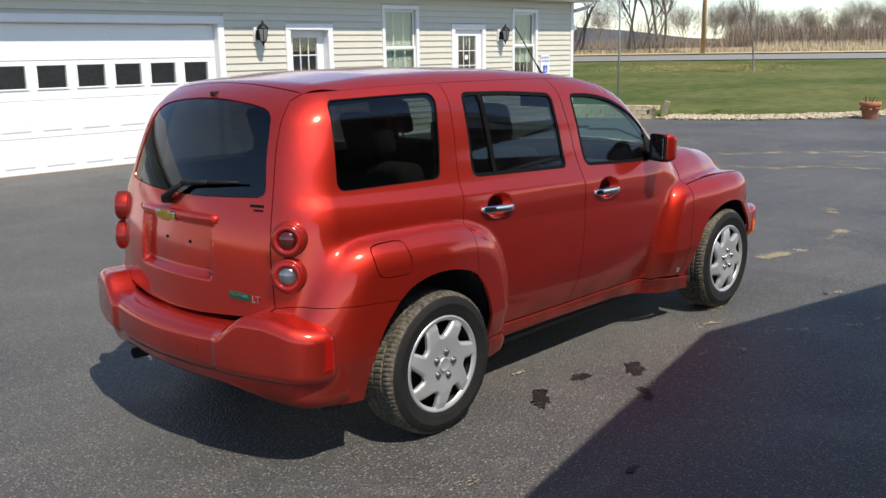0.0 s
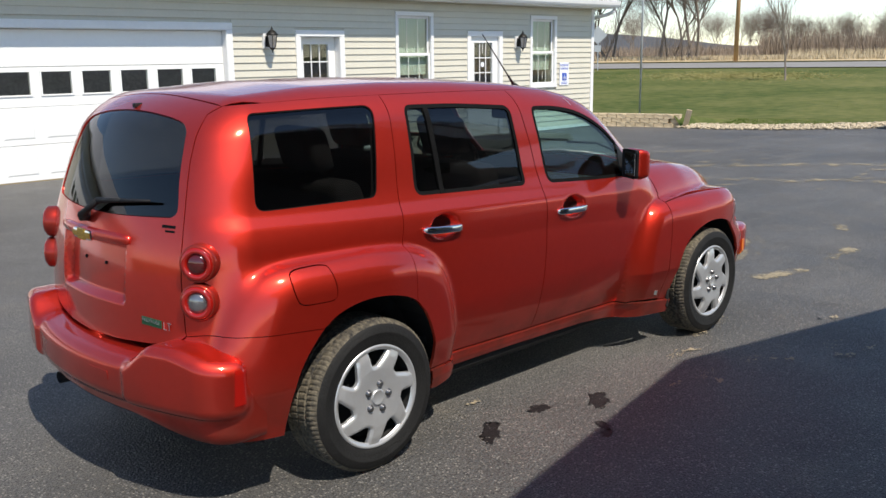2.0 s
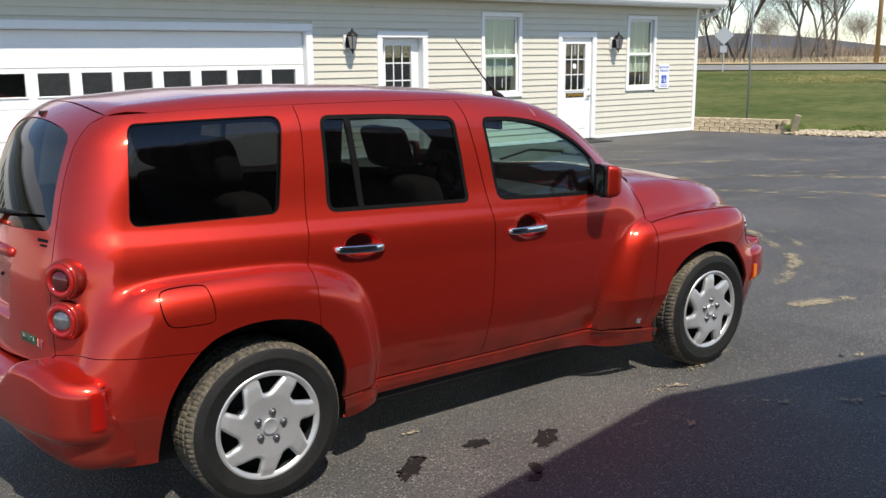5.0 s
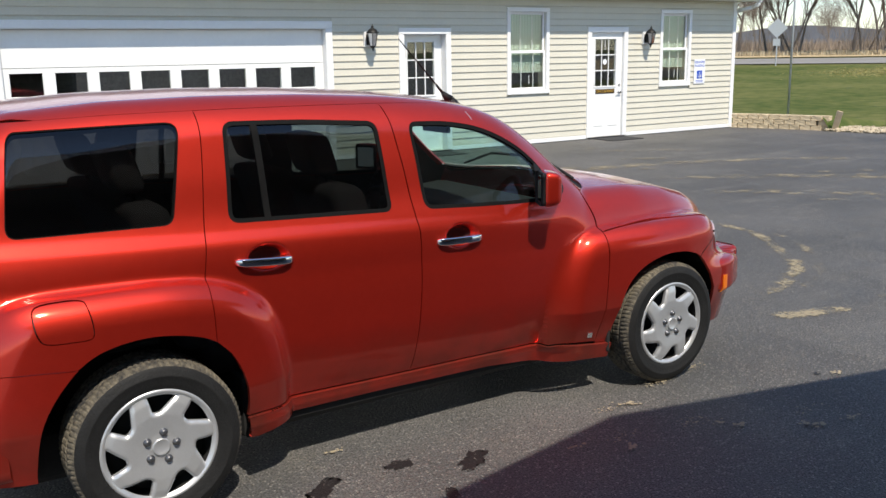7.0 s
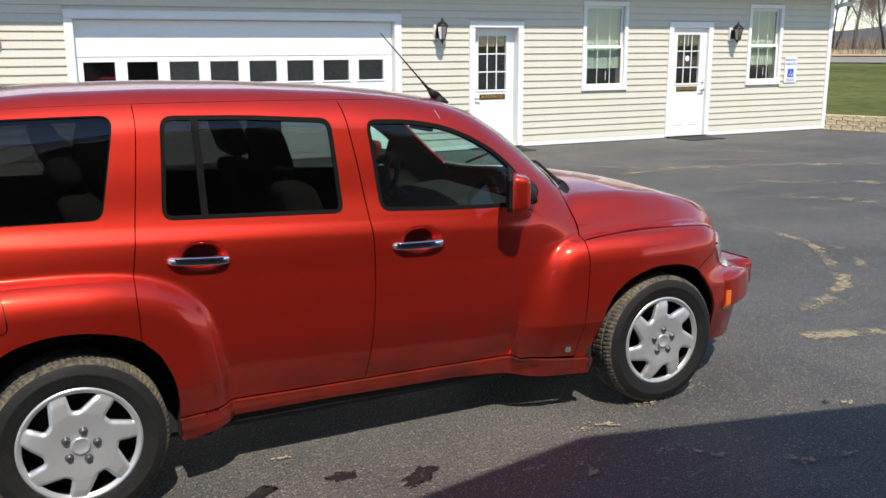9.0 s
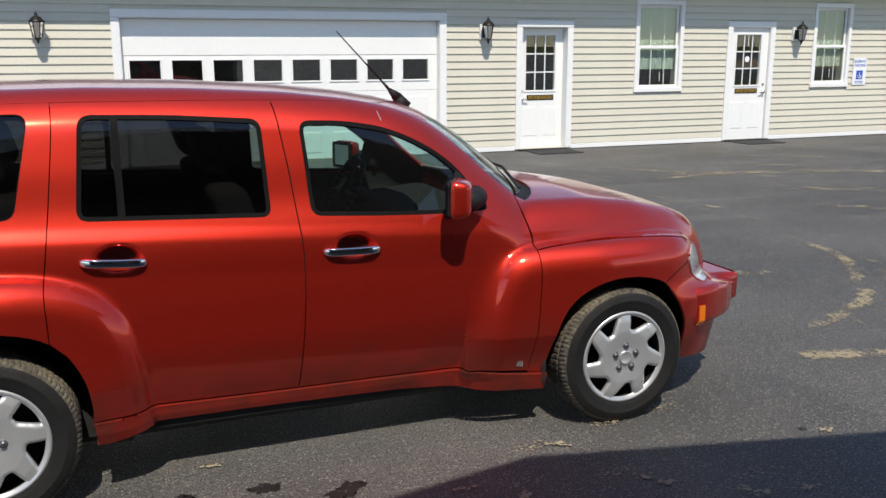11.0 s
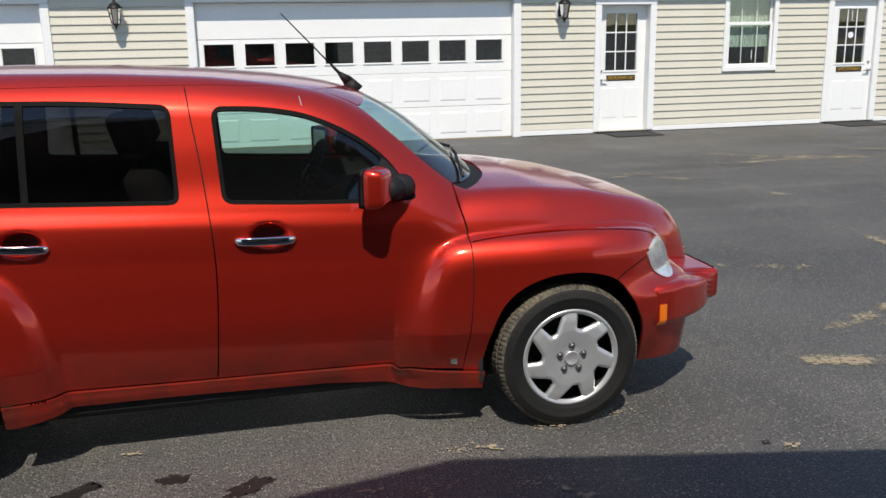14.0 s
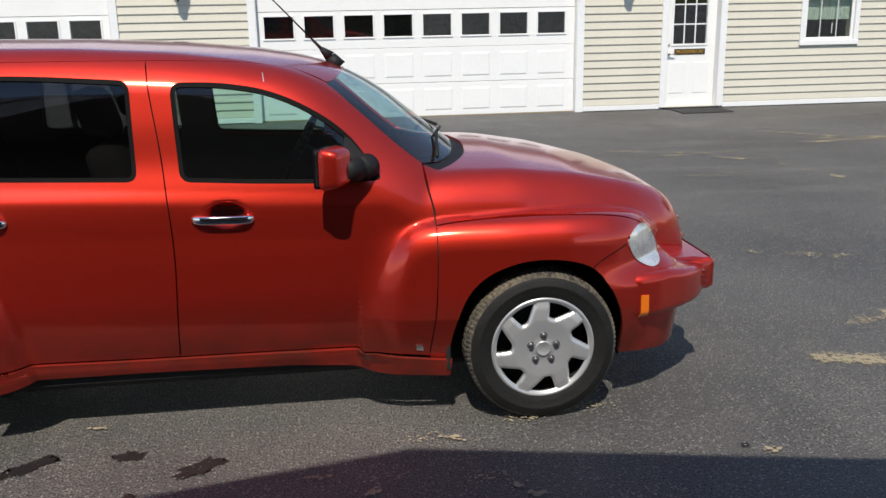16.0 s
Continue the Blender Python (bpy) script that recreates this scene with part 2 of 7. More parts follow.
    h.operation = "ADD"
    L(noise_at(140, 4), h.inputs[0])
    L(ranged(vo.outputs["Distance"], 0.6, 0.0, 0, 0.8), h.inputs[1])
    L(h.outputs[0], bp.inputs["Height"])
    L(bp.outputs[0], b.inputs["Normal"])
    return m


M_ASPHALT = asphalt_material()
M_GRASS = mat("mown_lawn_soil", (0.055, 0.080, 0.021), 0.9, color2=(0.140, 0.142, 0.052), scale=0.22, bump=0.6, bump_scale=25, spec=0.08)
M_ROAD = mat("grey_road", (0.22, 0.215, 0.205), 0.9, var=0.1, scale=0.5)
M_FIELD = mat("dry_field", (0.40, 0.31, 0.17), 0.9, color2=(0.52, 0.42, 0.25), scale=0.12, bump=0.4, bump_scale=5)


def land(x, y):
    """Height of the land: flat round the yard, rising gently to the road."""
    d = math.hypot(x, y)
    t = min(max((d - 27.0) / 28.0, 0.0), 1.0)
    flat = min(max((y + 14.0) / 10.0, 0.0), 1.0)
    return flat * (0.785 * t + 0.032 * min(max(d - 55.0, 0.0), 10.0))


def ground_sheet(name, material, inside, lift, radii, angles):
    bm = bmesh.new()
    grid = {}
    for i, r in enumerate(radii):
        for j, a in enumerate(angles):
            x, y = r * math.cos(a), r * math.sin(a)
            grid[i, j] = bm.verts.new((x, y, land(x, y) + lift))
    for i in range(len(radii) - 1):
        for j in range(len(angles) - 1):
            c = [grid[i, j], grid[i + 1, j], grid[i + 1, j + 1], grid[i, j + 1]]
            if inside is None or inside(sum(v.co.x for v in c) / 4, sum(v.co.y for v in c) / 4):
                bm.faces.new(c)
    bmesh.ops.remove_doubles(bm, verts=bm.verts, dist=1e-5)
    loose = [v for v in bm.verts if not v.link_faces]
    bmesh.ops.delete(bm, geom=loose, context="VERTS")
    return mesh_ob(name, smooth(bm), material)


TURN_ALL = [2 * math.pi * k / 120 for k in range(121)]
ground = ground_sheet("ground", M_GRASS, None, -0.03, [0.01, 4, 8, 12, 16, 20, 25, 30, 35, 40, 45, 50, 55, 60, 65, 80, 120, 200, 400, 900, 2500], TURN_ALL)
tagged(ground, "green mown lawn ground reaching the road", "ground", kind="structure")
# the paved yard
LOT = [(-160, -200), (240, -200), (64, -14), (44, -3.6), (33.2, 3.0), (27.2, 5.7), (23.2, 7.3), (21.6, 7.95), (20.5, 8.7), (19.65, 9.6), (19.2, 10.5), (18.95, 11.4), (18.6, 12.2), (18.15, 13.05), (17.9, 13.3), (-160, 13.3)]
bm = bmesh.new()
bm.faces.new([bm.verts.new((x, y, 0.0)) for x, y in LOT])
bmesh.ops.triangulate(bm, faces=bm.faces)
asphalt = mesh_ob("pavement", bm, M_ASPHALT)
tagged(asphalt, "dark worn asphalt yard with pale tyre scuffs", "pavement", kind="structure")
# road beyond the lawn, and the field behind it
ARC = [radians(-40 + 150 * k / 90) for k in range(91)]
road = ground_sheet("road", M_ROAD, None, 0.02, [55.0, 57, 59, 61.5], ARC)
tagged(road, "pale grey country road beyond the lawn", "road", kind="structure")
field = ground_sheet("field", M_FIELD, None, 0.03, [63.0, 65, 80, 120, 200, 420], ARC)
tagged(field, "straw-coloured dry field behind the road", "field", kind="structure")

# ---- office and garage building ----
WALL_Y, BASE, EAVE, CORNER_X, LEFT_X = 13.02, 0.0, 2.66, 18.02, -9.0
# openings: x0, x1, z0, z1 of the hole in the wall
HOLES = {"garage_a": (3.63, 8.365, 0.0, 2.095), "garage_b": (-3.1, 1.62, 0.0, 2.095), "entry": (9.795, 10.635, 0.03, 2.005), "office": (13.95, 14.80, 0.03, 2.03),
         "win_a": (12.015, 12.840, 1.00, 2.39), "win_b": (15.86, 16.61, 1.02, 2.395)}
building = thing("office_building", "cream vinyl-sided garage and office building beside the yard", "building", (0, 0, 0))
COURSE = 0.1147


def wall_rects(x0, x1, z0, z1):
    """The wall's face as rectangles that leave the openings free."""
    xs = sorted({x0, x1, *[h[k] for h in HOLES.values() for k in (0, 1)]})
    out = []
    for a, b in zip(xs, xs[1:]):
        hole = next((h for h in HOLES.values() if h[0] <= a + 1e-6 and h[1] >= b - 1e-6), None)
        if hole is None:
            out.append((a, b, z0, z1))
        else:
            if hole[2] > z0 + 0.02:
                out.append((a, b, z0, hole[2]))
            out.append((a, b, hole[3], z1))
    return out


bm = bmesh.new()
for a, b, c, d in wall_rects(LEFT_X, CORNER_X, BASE, EAVE):
    add_box(bm, (a, WALL_Y + 0.02, c), (b, WALL_Y + 0.22, d))
add_box(bm, (CORNER_X - 0.2, WALL_Y + 0.22, BASE), (CORNER_X, WALL_Y + 9.0, EAVE))
add_box(bm, (LEFT_X, WALL_Y + 0.22, BASE), (LEFT_X + 0.2, WALL_Y + 9.0, EAVE))
add_box(bm, (LEFT_X, WALL_Y + 9.0, BASE), (CORNER_X, WALL_Y + 9.2, EAVE))
wall = part("wall", bm, M_SIDING, building)
bm = box((LEFT_X + 0.2, WALL_Y + 3.0, BASE), (CORNER_X - 0.2, WALL_Y + 3.1, EAVE))
add_box(bm, (LEFT_X + 0.2, WALL_Y + 0.25, EAVE - 0.06), (CORNER_X - 0.2, WALL_Y + 3.0, EAVE))
add_box(bm, (LEFT_X + 0.2, WALL_Y + 0.25, BASE), (CORNER_X - 0.2, WALL_Y + 3.0, BASE + 0.02))
part("room_lining", bm, M_ROOM, building, "dim interior seen through the panes")

# ---- car: surface ----
def curve(pts, s=0.03, n=1500):
    """A smooth function through control pairs (rounded by s)."""
    px, py = zip(*pts)
    xs = np.linspace(px[0] - 4 * s, px[-1] + 4 * s, n)
    ys = np.interp(xs, px, py)
    # keep the end slopes
    e0, e1 = (py[1] - py[0]) / (px[1] - px[0]), (py[-1] - py[-2]) / (px[-1] - px[-2])
    ys = np.where(xs < px[0], py[0] + e0 * (xs - px[0]), np.where(xs > px[-1], py[-1] + e1 * (xs - px[-1]), ys))
    step = xs[1] - xs[0]
    k = np.arange(-int(4 * s / step), int(4 * s / step) + 1) * step
    g = np.exp(-0.5 * (k / s) ** 2)
    g /= g.sum()
    pad = len(k) // 2
    yp = np.concatenate([ys[0] + e0 * step * np.arange(-pad, 0), ys, ys[-1] + e1 * step * np.arange(1, pad + 1)])
    ys = np.convolve(yp, g, "valid")
    return lambda q: np.interp(q, xs, ys)


def loop(pts, per=6):
    """A closed smooth curve (Catmull-Rom) through the points."""
    p = np.array(pts, float)
    n = len(p)
    out = []
    for i in range(n):
        a, b, c, d = p[i - 1], p[i], p[(i + 1) % n], p[(i + 2) % n]
        for k in range(per):
            t = k / per
            out.append(0.5 * (2 * b + (c - a) * t + (2 * a - 5 * b + 4 * c - d) * t * t + (3 * b - a - 3 * c + d) * t ** 3))
    return np.array(out)


def line(pts, per=6):
    """An open smooth curve through the points."""
    p = np.array(pts, float)
    q = np.vstack([2 * p[0] - p[1], p, 2 * p[-1] - p[-2]])
    out = []
    for i in range(1, len(q) - 2):
        a, b, c, d = q[i - 1], q[i], q[i + 1], q[i + 2]
        for k in range(per):
            t = k / per
            out.append(0.5 * (2 * b + (c - a) * t + (2 * a - 5 * b + 4 * c - d) * t * t + (3 * b - a - 3 * c + d) * t ** 3))
    out.append(p[-1])
    return np.array(out)


def sdf(px, pz, poly):
    """Signed distance to a closed outline, negative inside."""
    a = poly
    b = np.roll(poly, -1, axis=0)
    best = np.full(px.shape, 1e9)
    inside = np.zeros(px.shape, bool)
    for (ax, az), (bx, bz) in zip(a, b):
        ex, ez = bx - ax, bz - az
        l2 = ex * ex + ez * ez + 1e-12
        t = np.clip(((px - ax) * ex + (pz - az) * ez) / l2, 0, 1)
        dx, dz = px - ax - t * ex, pz - az - t * ez
        best = np.minimum(best, dx * dx + dz * dz)
        cross = (az > pz) != (bz > pz)
        inside ^= cross & (px < ax + (pz - az) * ex / (ez if ez else 1e-12))
    return np.where(inside, -1, 1) * np.sqrt(best)


def blur_rows(a, g):
    r = len(g) // 2
    p = np.pad(a, ((r, r), (0, 0)), mode="edge")
    return sum(w * p[k:k + len(a)] for k, w in enumerate(g))


class Field:
    """The signed distance to an outline, kept on a fine grid and read back smoothly."""

    def __init__(self, poly, x0, x1, z0, z1, h=0.008, s=0.010):
        self.x0, self.z0, self.h = x0, z0, h
        X, Z = np.meshgrid(np.arange(x0, x1, h), np.arange(z0, z1, h), indexing="ij")
        d = sdf(X, Z, poly)
        n = max(6, int(3 * s / h))
        k = np.arange(-n, n + 1) * h
        g = np.exp(-0.5 * (k / s) ** 2)
        g /= g.sum()
        d = blur_rows(d, g)
        self.d = blur_rows(d.T, g).T.copy()

    def __call__(self, x, z):
        n, m = self.d.shape
        fx, fz = np.clip((x - self.x0) / self.h, 1, n - 3.001), np.clip((z - self.z0) / self.h, 1, m - 3.001)
        i, j = fx.astype(int), fz.astype(int)
        a, b = fx - i, fz - j

        def w(t):
            return (-0.5 * t + t * t - 0.5 * t ** 3, 1 - 2.5 * t * t + 1.5 * t ** 3, 0.5 * t + 2 * t * t - 1.5 * t ** 3, -0.5 * t * t + 0.5 * t ** 3)

        wa, wb = w(a), w(b)
        out = 0
        for p in range(4):
            out = out + wa[p] * sum(wb[q] * self.d[i + p - 1, j + q - 1] for q in range(4))
        return out


def rint(r, *fs):
    m = fs[0]
    for f in fs[1:]:
        m = np.maximum(m, f)
    s = sum(np.maximum(f + r, 0) ** 2 for f in fs)
    return np.minimum(m, -r) + np.sqrt(s)


def smin(a, b, k):
    h = np.clip(0.5 + 0.5 * (b - a) / k, 0, 1)
    return b * (1 - h) + a * h - k * h * (1 - h)


def sstep(a, b, x):
    t = np.clip((x - a) / (b - a), 0, 1)
    return t * t * (3 - 2 * t)


W_SIDE = curve([(0.15, 0.60), (0.28, 0.660), (0.36, 0.698), (0.45, 0.728), (0.56, 0.748), (0.75, 0.757), (0.92, 0.757), (1.0, 0.748), (1.06, 0.722), (1.12, 0.700), (1.25, 0.674), (1.41, 0.628), (1.52, 0.585), (1.7, 0.50)], 0.03)
PLAN = curve([(-1.2, -0.10), (-0.7, -0.045), (-0.4, -0.018), (0.0, 0.0), (1.7, 0.0), (2.2, -0.015), (3.0, -0.08)], 0.12)
ROOF = curve([(-1.0, 1.42), (-0.6, 1.50), (-0.35, 1.535), (0.0, 1.562), (0.4, 1.568), (0.8, 1.560), (1.2, 1.538), (1.5, 1.508), (1.72, 1.472), (1.86, 1.430), (1.97, 1.378), (2.095, 1.297), (2.246, 1.171), (2.35, 1.092), (2.7, 0.81), (3.4, 0.25)], 0.035)
TAIL = curve([(0.2, -0.74), (0.5, -0.765), (0.65, -0.772), (0.8, -0.768), (0.95, -0.748), (1.1, -0.705), (1.25, -0.650), (1.4, -0.578), (1.5, -0.515), (1.7, -0.37)], 0.05)
HOOD_Z = curve([(1.9, 1.06), (2.35, 1.056), (2.57, 1.045), (2.85, 1.000), (3.13, 0.925), (3.29, 0.862), (3.40, 0.775), (3.455, 0.66), (3.48, 0.5), (3.49, 0.2)], 0.035)
HOOD_W = curve([(1.9, 0.74), (2.23, 0.735), (2.6, 0.695), (2.9, 0.632), (3.1, 0.567), (3.3, 0.46), (3.45, 0.34), (3.6, 0.2)], 0.06)
FEND_P = curve([(1.7, 0.78), (1.9, 0.798), (2.2, 0.832), (2.5, 0.865), (2.75, 0.866), (2.95, 0.842), (3.1, 0.80), (3.25, 0.715), (3.38, 0.58), (3.47, 0.42), (3.55, 0.2)], 0.05)
REAR_P = curve([(-1.0, 0.66), (-0.75, 0.755), (-0.6, 0.812), (-0.4, 0.858), (-0.2, 0.873), (0.1, 0.870), (0.35, 0.832), (0.58, 0.792), (0.8, 0.77)], 0.05)
FENDER = np.vstack([line([(1.90, -0.3), (1.90, 0.15), (1.908, 0.323), (1.922, 0.441), (1.946, 0.581), (1.986, 0.693), (2.036, 0.78), (2.115, 0.836), (2.24, 0.852), (2.42, 0.856), (2.61, 0.858), (2.81, 0.856), (2.96, 0.842), (3.09, 0.812), (3.18, 0.765), (3.25, 0.70), (3.31, 0.62), (3.34, 0.50)], 4), [(3.34, -0.3)]])
REARFL = np.vstack([line([(-0.66, 0.50), (-0.645, 0.60), (-0.602, 0.70), (-0.552, 0.80), (-0.493, 0.868), (-0.413, 0.904), (-0.347, 0.913), (-0.189, 0.913), (0.023, 0.909), (0.227, 0.890), (0.371, 0.846), (0.469, 0.778), (0.531, 0.674), (0.566, 0.523), (0.579, 0.337), (0.58, 0.15)], 4), [(0.58, -0.3), (-0.66, -0.3)]])


FENDER_D = Field(FENDER, 1.5, 3.9, -0.1, 1.5, s=0.028)
REARFL_D = Field(REARFL, -1.2, 1.0, -0.1, 1.5, s=0.042)
FEND_UP = curve([(1.7, 0.78), (1.9, 0.798), (2.2, 0.832), (2.5, 0.865), (2.75, 0.862), (2.92, 0.830), (3.03, 0.770), (3.12, 0.690), (3.20, 0.600), (3.28, 0.49), (3.36, 0.34), (3.45, 0.15)], 0.04)


CREASE = curve([(0.7, 0.0), (0.86, 0.0), (1.0, 0.0085), (1.048, 0.0), (1.3, 0.0)], 0.006)


def lower_in(z):
    return 0.30 * np.maximum(0.46 - z, 0)


def shape(x, y, z):
    """The car's closed outer form: negative inside. x forward from the rear axle, y from the centre line, z up."""
    w = np.sqrt(y * y + 1e-8)
    k = 0.5 * sstep(1.1, 1.95, x)
    slope = 1.0 - 0.24 * sstep(1.75, 2.0, x)
    belt = CREASE(z + 0.048 * (np.clip(x, -0.5, 2.2) - 0.50)) * sstep(2.15, 1.8, x)
    cabin = rint(0.13, w - W_SIDE(z) - PLAN(x) - belt, (z - ROOF(x + k * w * w) + 0.085 * w * w) * slope, (TAIL(z - 0.014) - 0.008 + 0.30 * w * w - x) * 0.94)
    cabin = np.maximum(cabin, 0.12 - z)
    cabin = np.maximum(cabin, x - 2.62)
    hood = rint(0.15, (w - HOOD_W(x)) * 0.95, (z - HOOD_Z(x) + 0.10 * w * w) * 0.85)
    hood = np.maximum(hood, np.maximum(0.3 - z, 1.9 - x))
    up = sstep(0.54, 0.66, z)
    fender = rint(0.095, (w - FEND_P(x) * (1 - up) - FEND_UP(x) * up + lower_in(z)) * (1 - 0.25 * sstep(2.9, 3.2, x)), FENDER_D(x, z) * (0.8 - 0.28 * sstep(2.12, 1.98, x)))
    rear = rint(0.095, w - REAR_P(x) + lower_in(z), REARFL_D(x, z) * (0.8 - 0.30 * sstep(-0.36, -0.54, x)))
    f = smin(cabin, rear, 0.022 + 0.035 * sstep(-0.36, -0.54, x))
    f = smin(f, np.minimum(hood, 9), 0.010)
    f = smin(f, fender, 0.017 + 0.030 * sstep(2.12, 1.98, x))
    # cups behind the door handles, and the hollow for the number plate
    side = sstep(0.55, 0.65, w)
    for hx, hz in ((0.490, 0.940), (1.395, 0.917)):
        q = ((x - hx) / 0.070) ** 2 + ((z - hz) / 0.043) ** 2
        f = f + 0.055 * side * np.exp(-q * q * q * 0.9)
    plate = sstep(0.275, 0.255, w) * sstep(0.746, 0.766, z) * sstep(0.982, 0.962, z) * sstep(-0.5, -0.6, x)
    return f + 0.034 * plate


def bumper_rear(x, y, z):
    x, z = x + 0.008, z - 0.014
    w = np.sqrt(y * y + 1e-8)
    e = sstep(0.37, 0.42, w)
    e2 = sstep(0.40, 0.55, w)
    top = 0.555 + 0.085 * e2 - 0.045 * sstep(0.62, 0.84, w) + 0.16 * np.clip(x + 0.84, -0.05, 0.12) * (1 - e2)
    back = -0.872 + 0.26 * w * w - 0.016 * e
    plan = rint(0.10, w - 0.838, (back - x) * 0.93)
    b = rint(0.045, plan, z - top, 0.385 - z, x + 0.560)
    plan2 = rint(0.10, w - 0.812, (-0.832 + 0.26 * w * w - x) * 0.93)
    low = rint(0.06, plan2, z - 0.5, 0.31 - 0.045 * sstep(0.3, 0.7, w) - z, x + 0.40)
    return smin(b, low, 0.035)


def bumper_front(x, y, z):
    w = np.sqrt(y * y + 1e-8)
    pb = BUMP_P(x)
    b = rint(0.035, (w - pb) * 0.9, 0.405 - z, z - 0.590 + 0.2 * np.clip(x - 3.2, 0, 0.3), 2.90 - x)
    c = rint(0.03, w - 0.555, 0.425 - z, z - 0.575, x - 3.495, 3.1 - x)
    return np.minimum(b, c)


BUMP_P = curve([(2.85, 0.79), (3.0, 0.812), (3.06, 0.820), (3.15, 0.797), (3.28, 0.725), (3.38, 0.64), (3.45, 0.54), (3.49, 0.42), (3.52, 0.25)], 0.025)


def nose_form(x, y, z):
    """The hood's own form, carried on down the nose."""
    w = np.sqrt(y * y + 1e-8)
    f = rint(0.15, (w - HOOD_W(x)) * 0.95, (z - HOOD_Z(x) + 0.10 * w * w) * 0.85)
    return np.maximum(f, 0.3 - z) + 0.004


def trace(form, O, D, far=1.4):
    """Walks from outside along -D to the surface."""
    t = np.full(len(O), far)
    for _ in range(46):
        P = O + D * t[:, None]
        t -= np.clip(form(P[:, 0], P[:, 1], P[:, 2]) * 0.85, -0.05, 0.25)
        t = np.maximum(t, 0.0)
    return O + D * t[:, None]


def normals(form, P, h=0.004):
    g = np.stack([form(P[:, 0] + h * (i == 0), P[:, 1] + h * (i == 1), P[:, 2] + h * (i == 2)) - form(P[:, 0] - h * (i == 0), P[:, 1] - h * (i == 1), P[:, 2] - h * (i == 2)) for i in range(3)], 1)
    return g / (np.linalg.norm(g, axis=1, keepdims=True) + 1e-9)


# charts: (u, v) to a ray. The flank's chart is the plain side view, rolled round the tail, the nose and the roof's edge.
U0, U1, V1, AX = -0.30, 2.90, 1.38, 0.30


def flank(u, v):
    uu, vv = np.clip(u, U0, U1), np.minimum(v, V1)
    th, ph = (u - uu) / 0.45, (v - vv) / 0.30
    D = np.stack([np.sin(th) * np.cos(ph), -np.cos(th) * np.cos(ph), np.sin(ph)], 1)
    return np.stack([uu, np.full_like(uu, -AX), vv], 1), D


def unflank(x, y, z):
    """Chart place of a point of the right flank."""
    uu = min(max(x, U0), U1)
    dx, dw = x - uu, -y - AX
    return uu + 0.45 * math.atan2(dx, dw), (z if z <= V1 else V1 + 0.30 * math.atan2(z - V1, math.hypot(dx, dw)))


def tailgate(u, v):
    """u: across, v: height; rolls forward over the roof's rear edge."""
    vv = np.minimum(v, 1.30)
    ph = (v - vv) / 0.30
    return np.stack([np.full_like(u, -0.25), u, vv], 1), np.stack([-np.cos(ph), 0 * u, np.sin(ph)], 1)


def untail(x, y, z):
    return y, (z if z <= 1.30 else 1.30 + 0.30 * math.atan2(z - 1.30, -0.25 - x))


def top(u, v):
    """u: along, v: across; straight down."""
    return np.stack([u, v, np.full_like(u, 0.7)], 1), np.stack([0 * u, 0 * u, np.ones_like(u)], 1)


def bonnet(u, v):
    """u: along, v: angle round the hood's axis; leans forward at the nose."""
    uu = np.minimum(u, 3.05)
    ps = (u - uu) / 0.45
    D = np.stack([np.sin(ps), np.cos(ps) * np.sin(v), np.cos(ps) * np.cos(v)], 1)
    return np.stack([uu, 0 * u, np.full_like(u, 0.60)], 1), D


def front(u, v):
    """u: across, v: height; looks at the nose."""
    return np.stack([np.full_like(u, 2.6), u, v], 1), np.stack([np.ones_like(u), 0 * u, 0 * u], 1)


def inside(px, pz, poly):
    return sdf(px, pz, poly) < 0


def dense(poly, step):
    out = []
    for a, b in zip(poly, np.roll(poly, -1, axis=0)):
        n = max(1, int(np.linalg.norm(b - a) / step + 0.999))
        out.extend(a + (b - a) * k / n for k in range(n))
    return np.array(out)


def cdt(outline, holes, step, aspect=1.0):
    from mathutils.geometry import delaunay_2d_cdt
    loops = [dense(np.array(outline, float), step * 0.7)] + [dense(np.array(h, float), step * 0.7) for h in holes]
    pts, edges = [], []
    for lp in loops:
        s = len(pts)
        pts.extend(lp)
        edges.extend((s + i, s + (i + 1) % len(lp)) for i in range(len(lp)))
    lo, hi = loops[0].min(0), loops[0].max(0)
    gx, gz = np.meshgrid(np.arange(lo[0], hi[0], step), np.arange(lo[1], hi[1], step))
    gx = gx + (np.arange(gx.shape[0]) % 2)[:, None] * step * 0.5
    gx, gz = gx.ravel(), gz.ravel()
    keep = sdf(gx, gz, loops[0]) < -0.45 * step
    for h in loops[1:]:
        keep &= sdf(gx, gz, h) > 0.45 * step
    pts = pts + [np.array(p) for p in zip(gx[keep], gz[keep])]
    V, _, F, *_ = delaunay_2d_cdt([Vector(map(float, p)) for p in pts], edges, [], 0, 1e-6)
    V = np.array([tuple(v) for v in V])
    F = [tuple(f) for f in F]
    c = np.array([V[list(f)].mean(0) for f in F])
    ok = inside(c[:, 0], c[:, 1], loops[0])
    for h in loops[1:]:
        ok &= ~inside(c[:, 0], c[:, 1], h)
    return V, [f for f, k in zip(F, ok) if k]


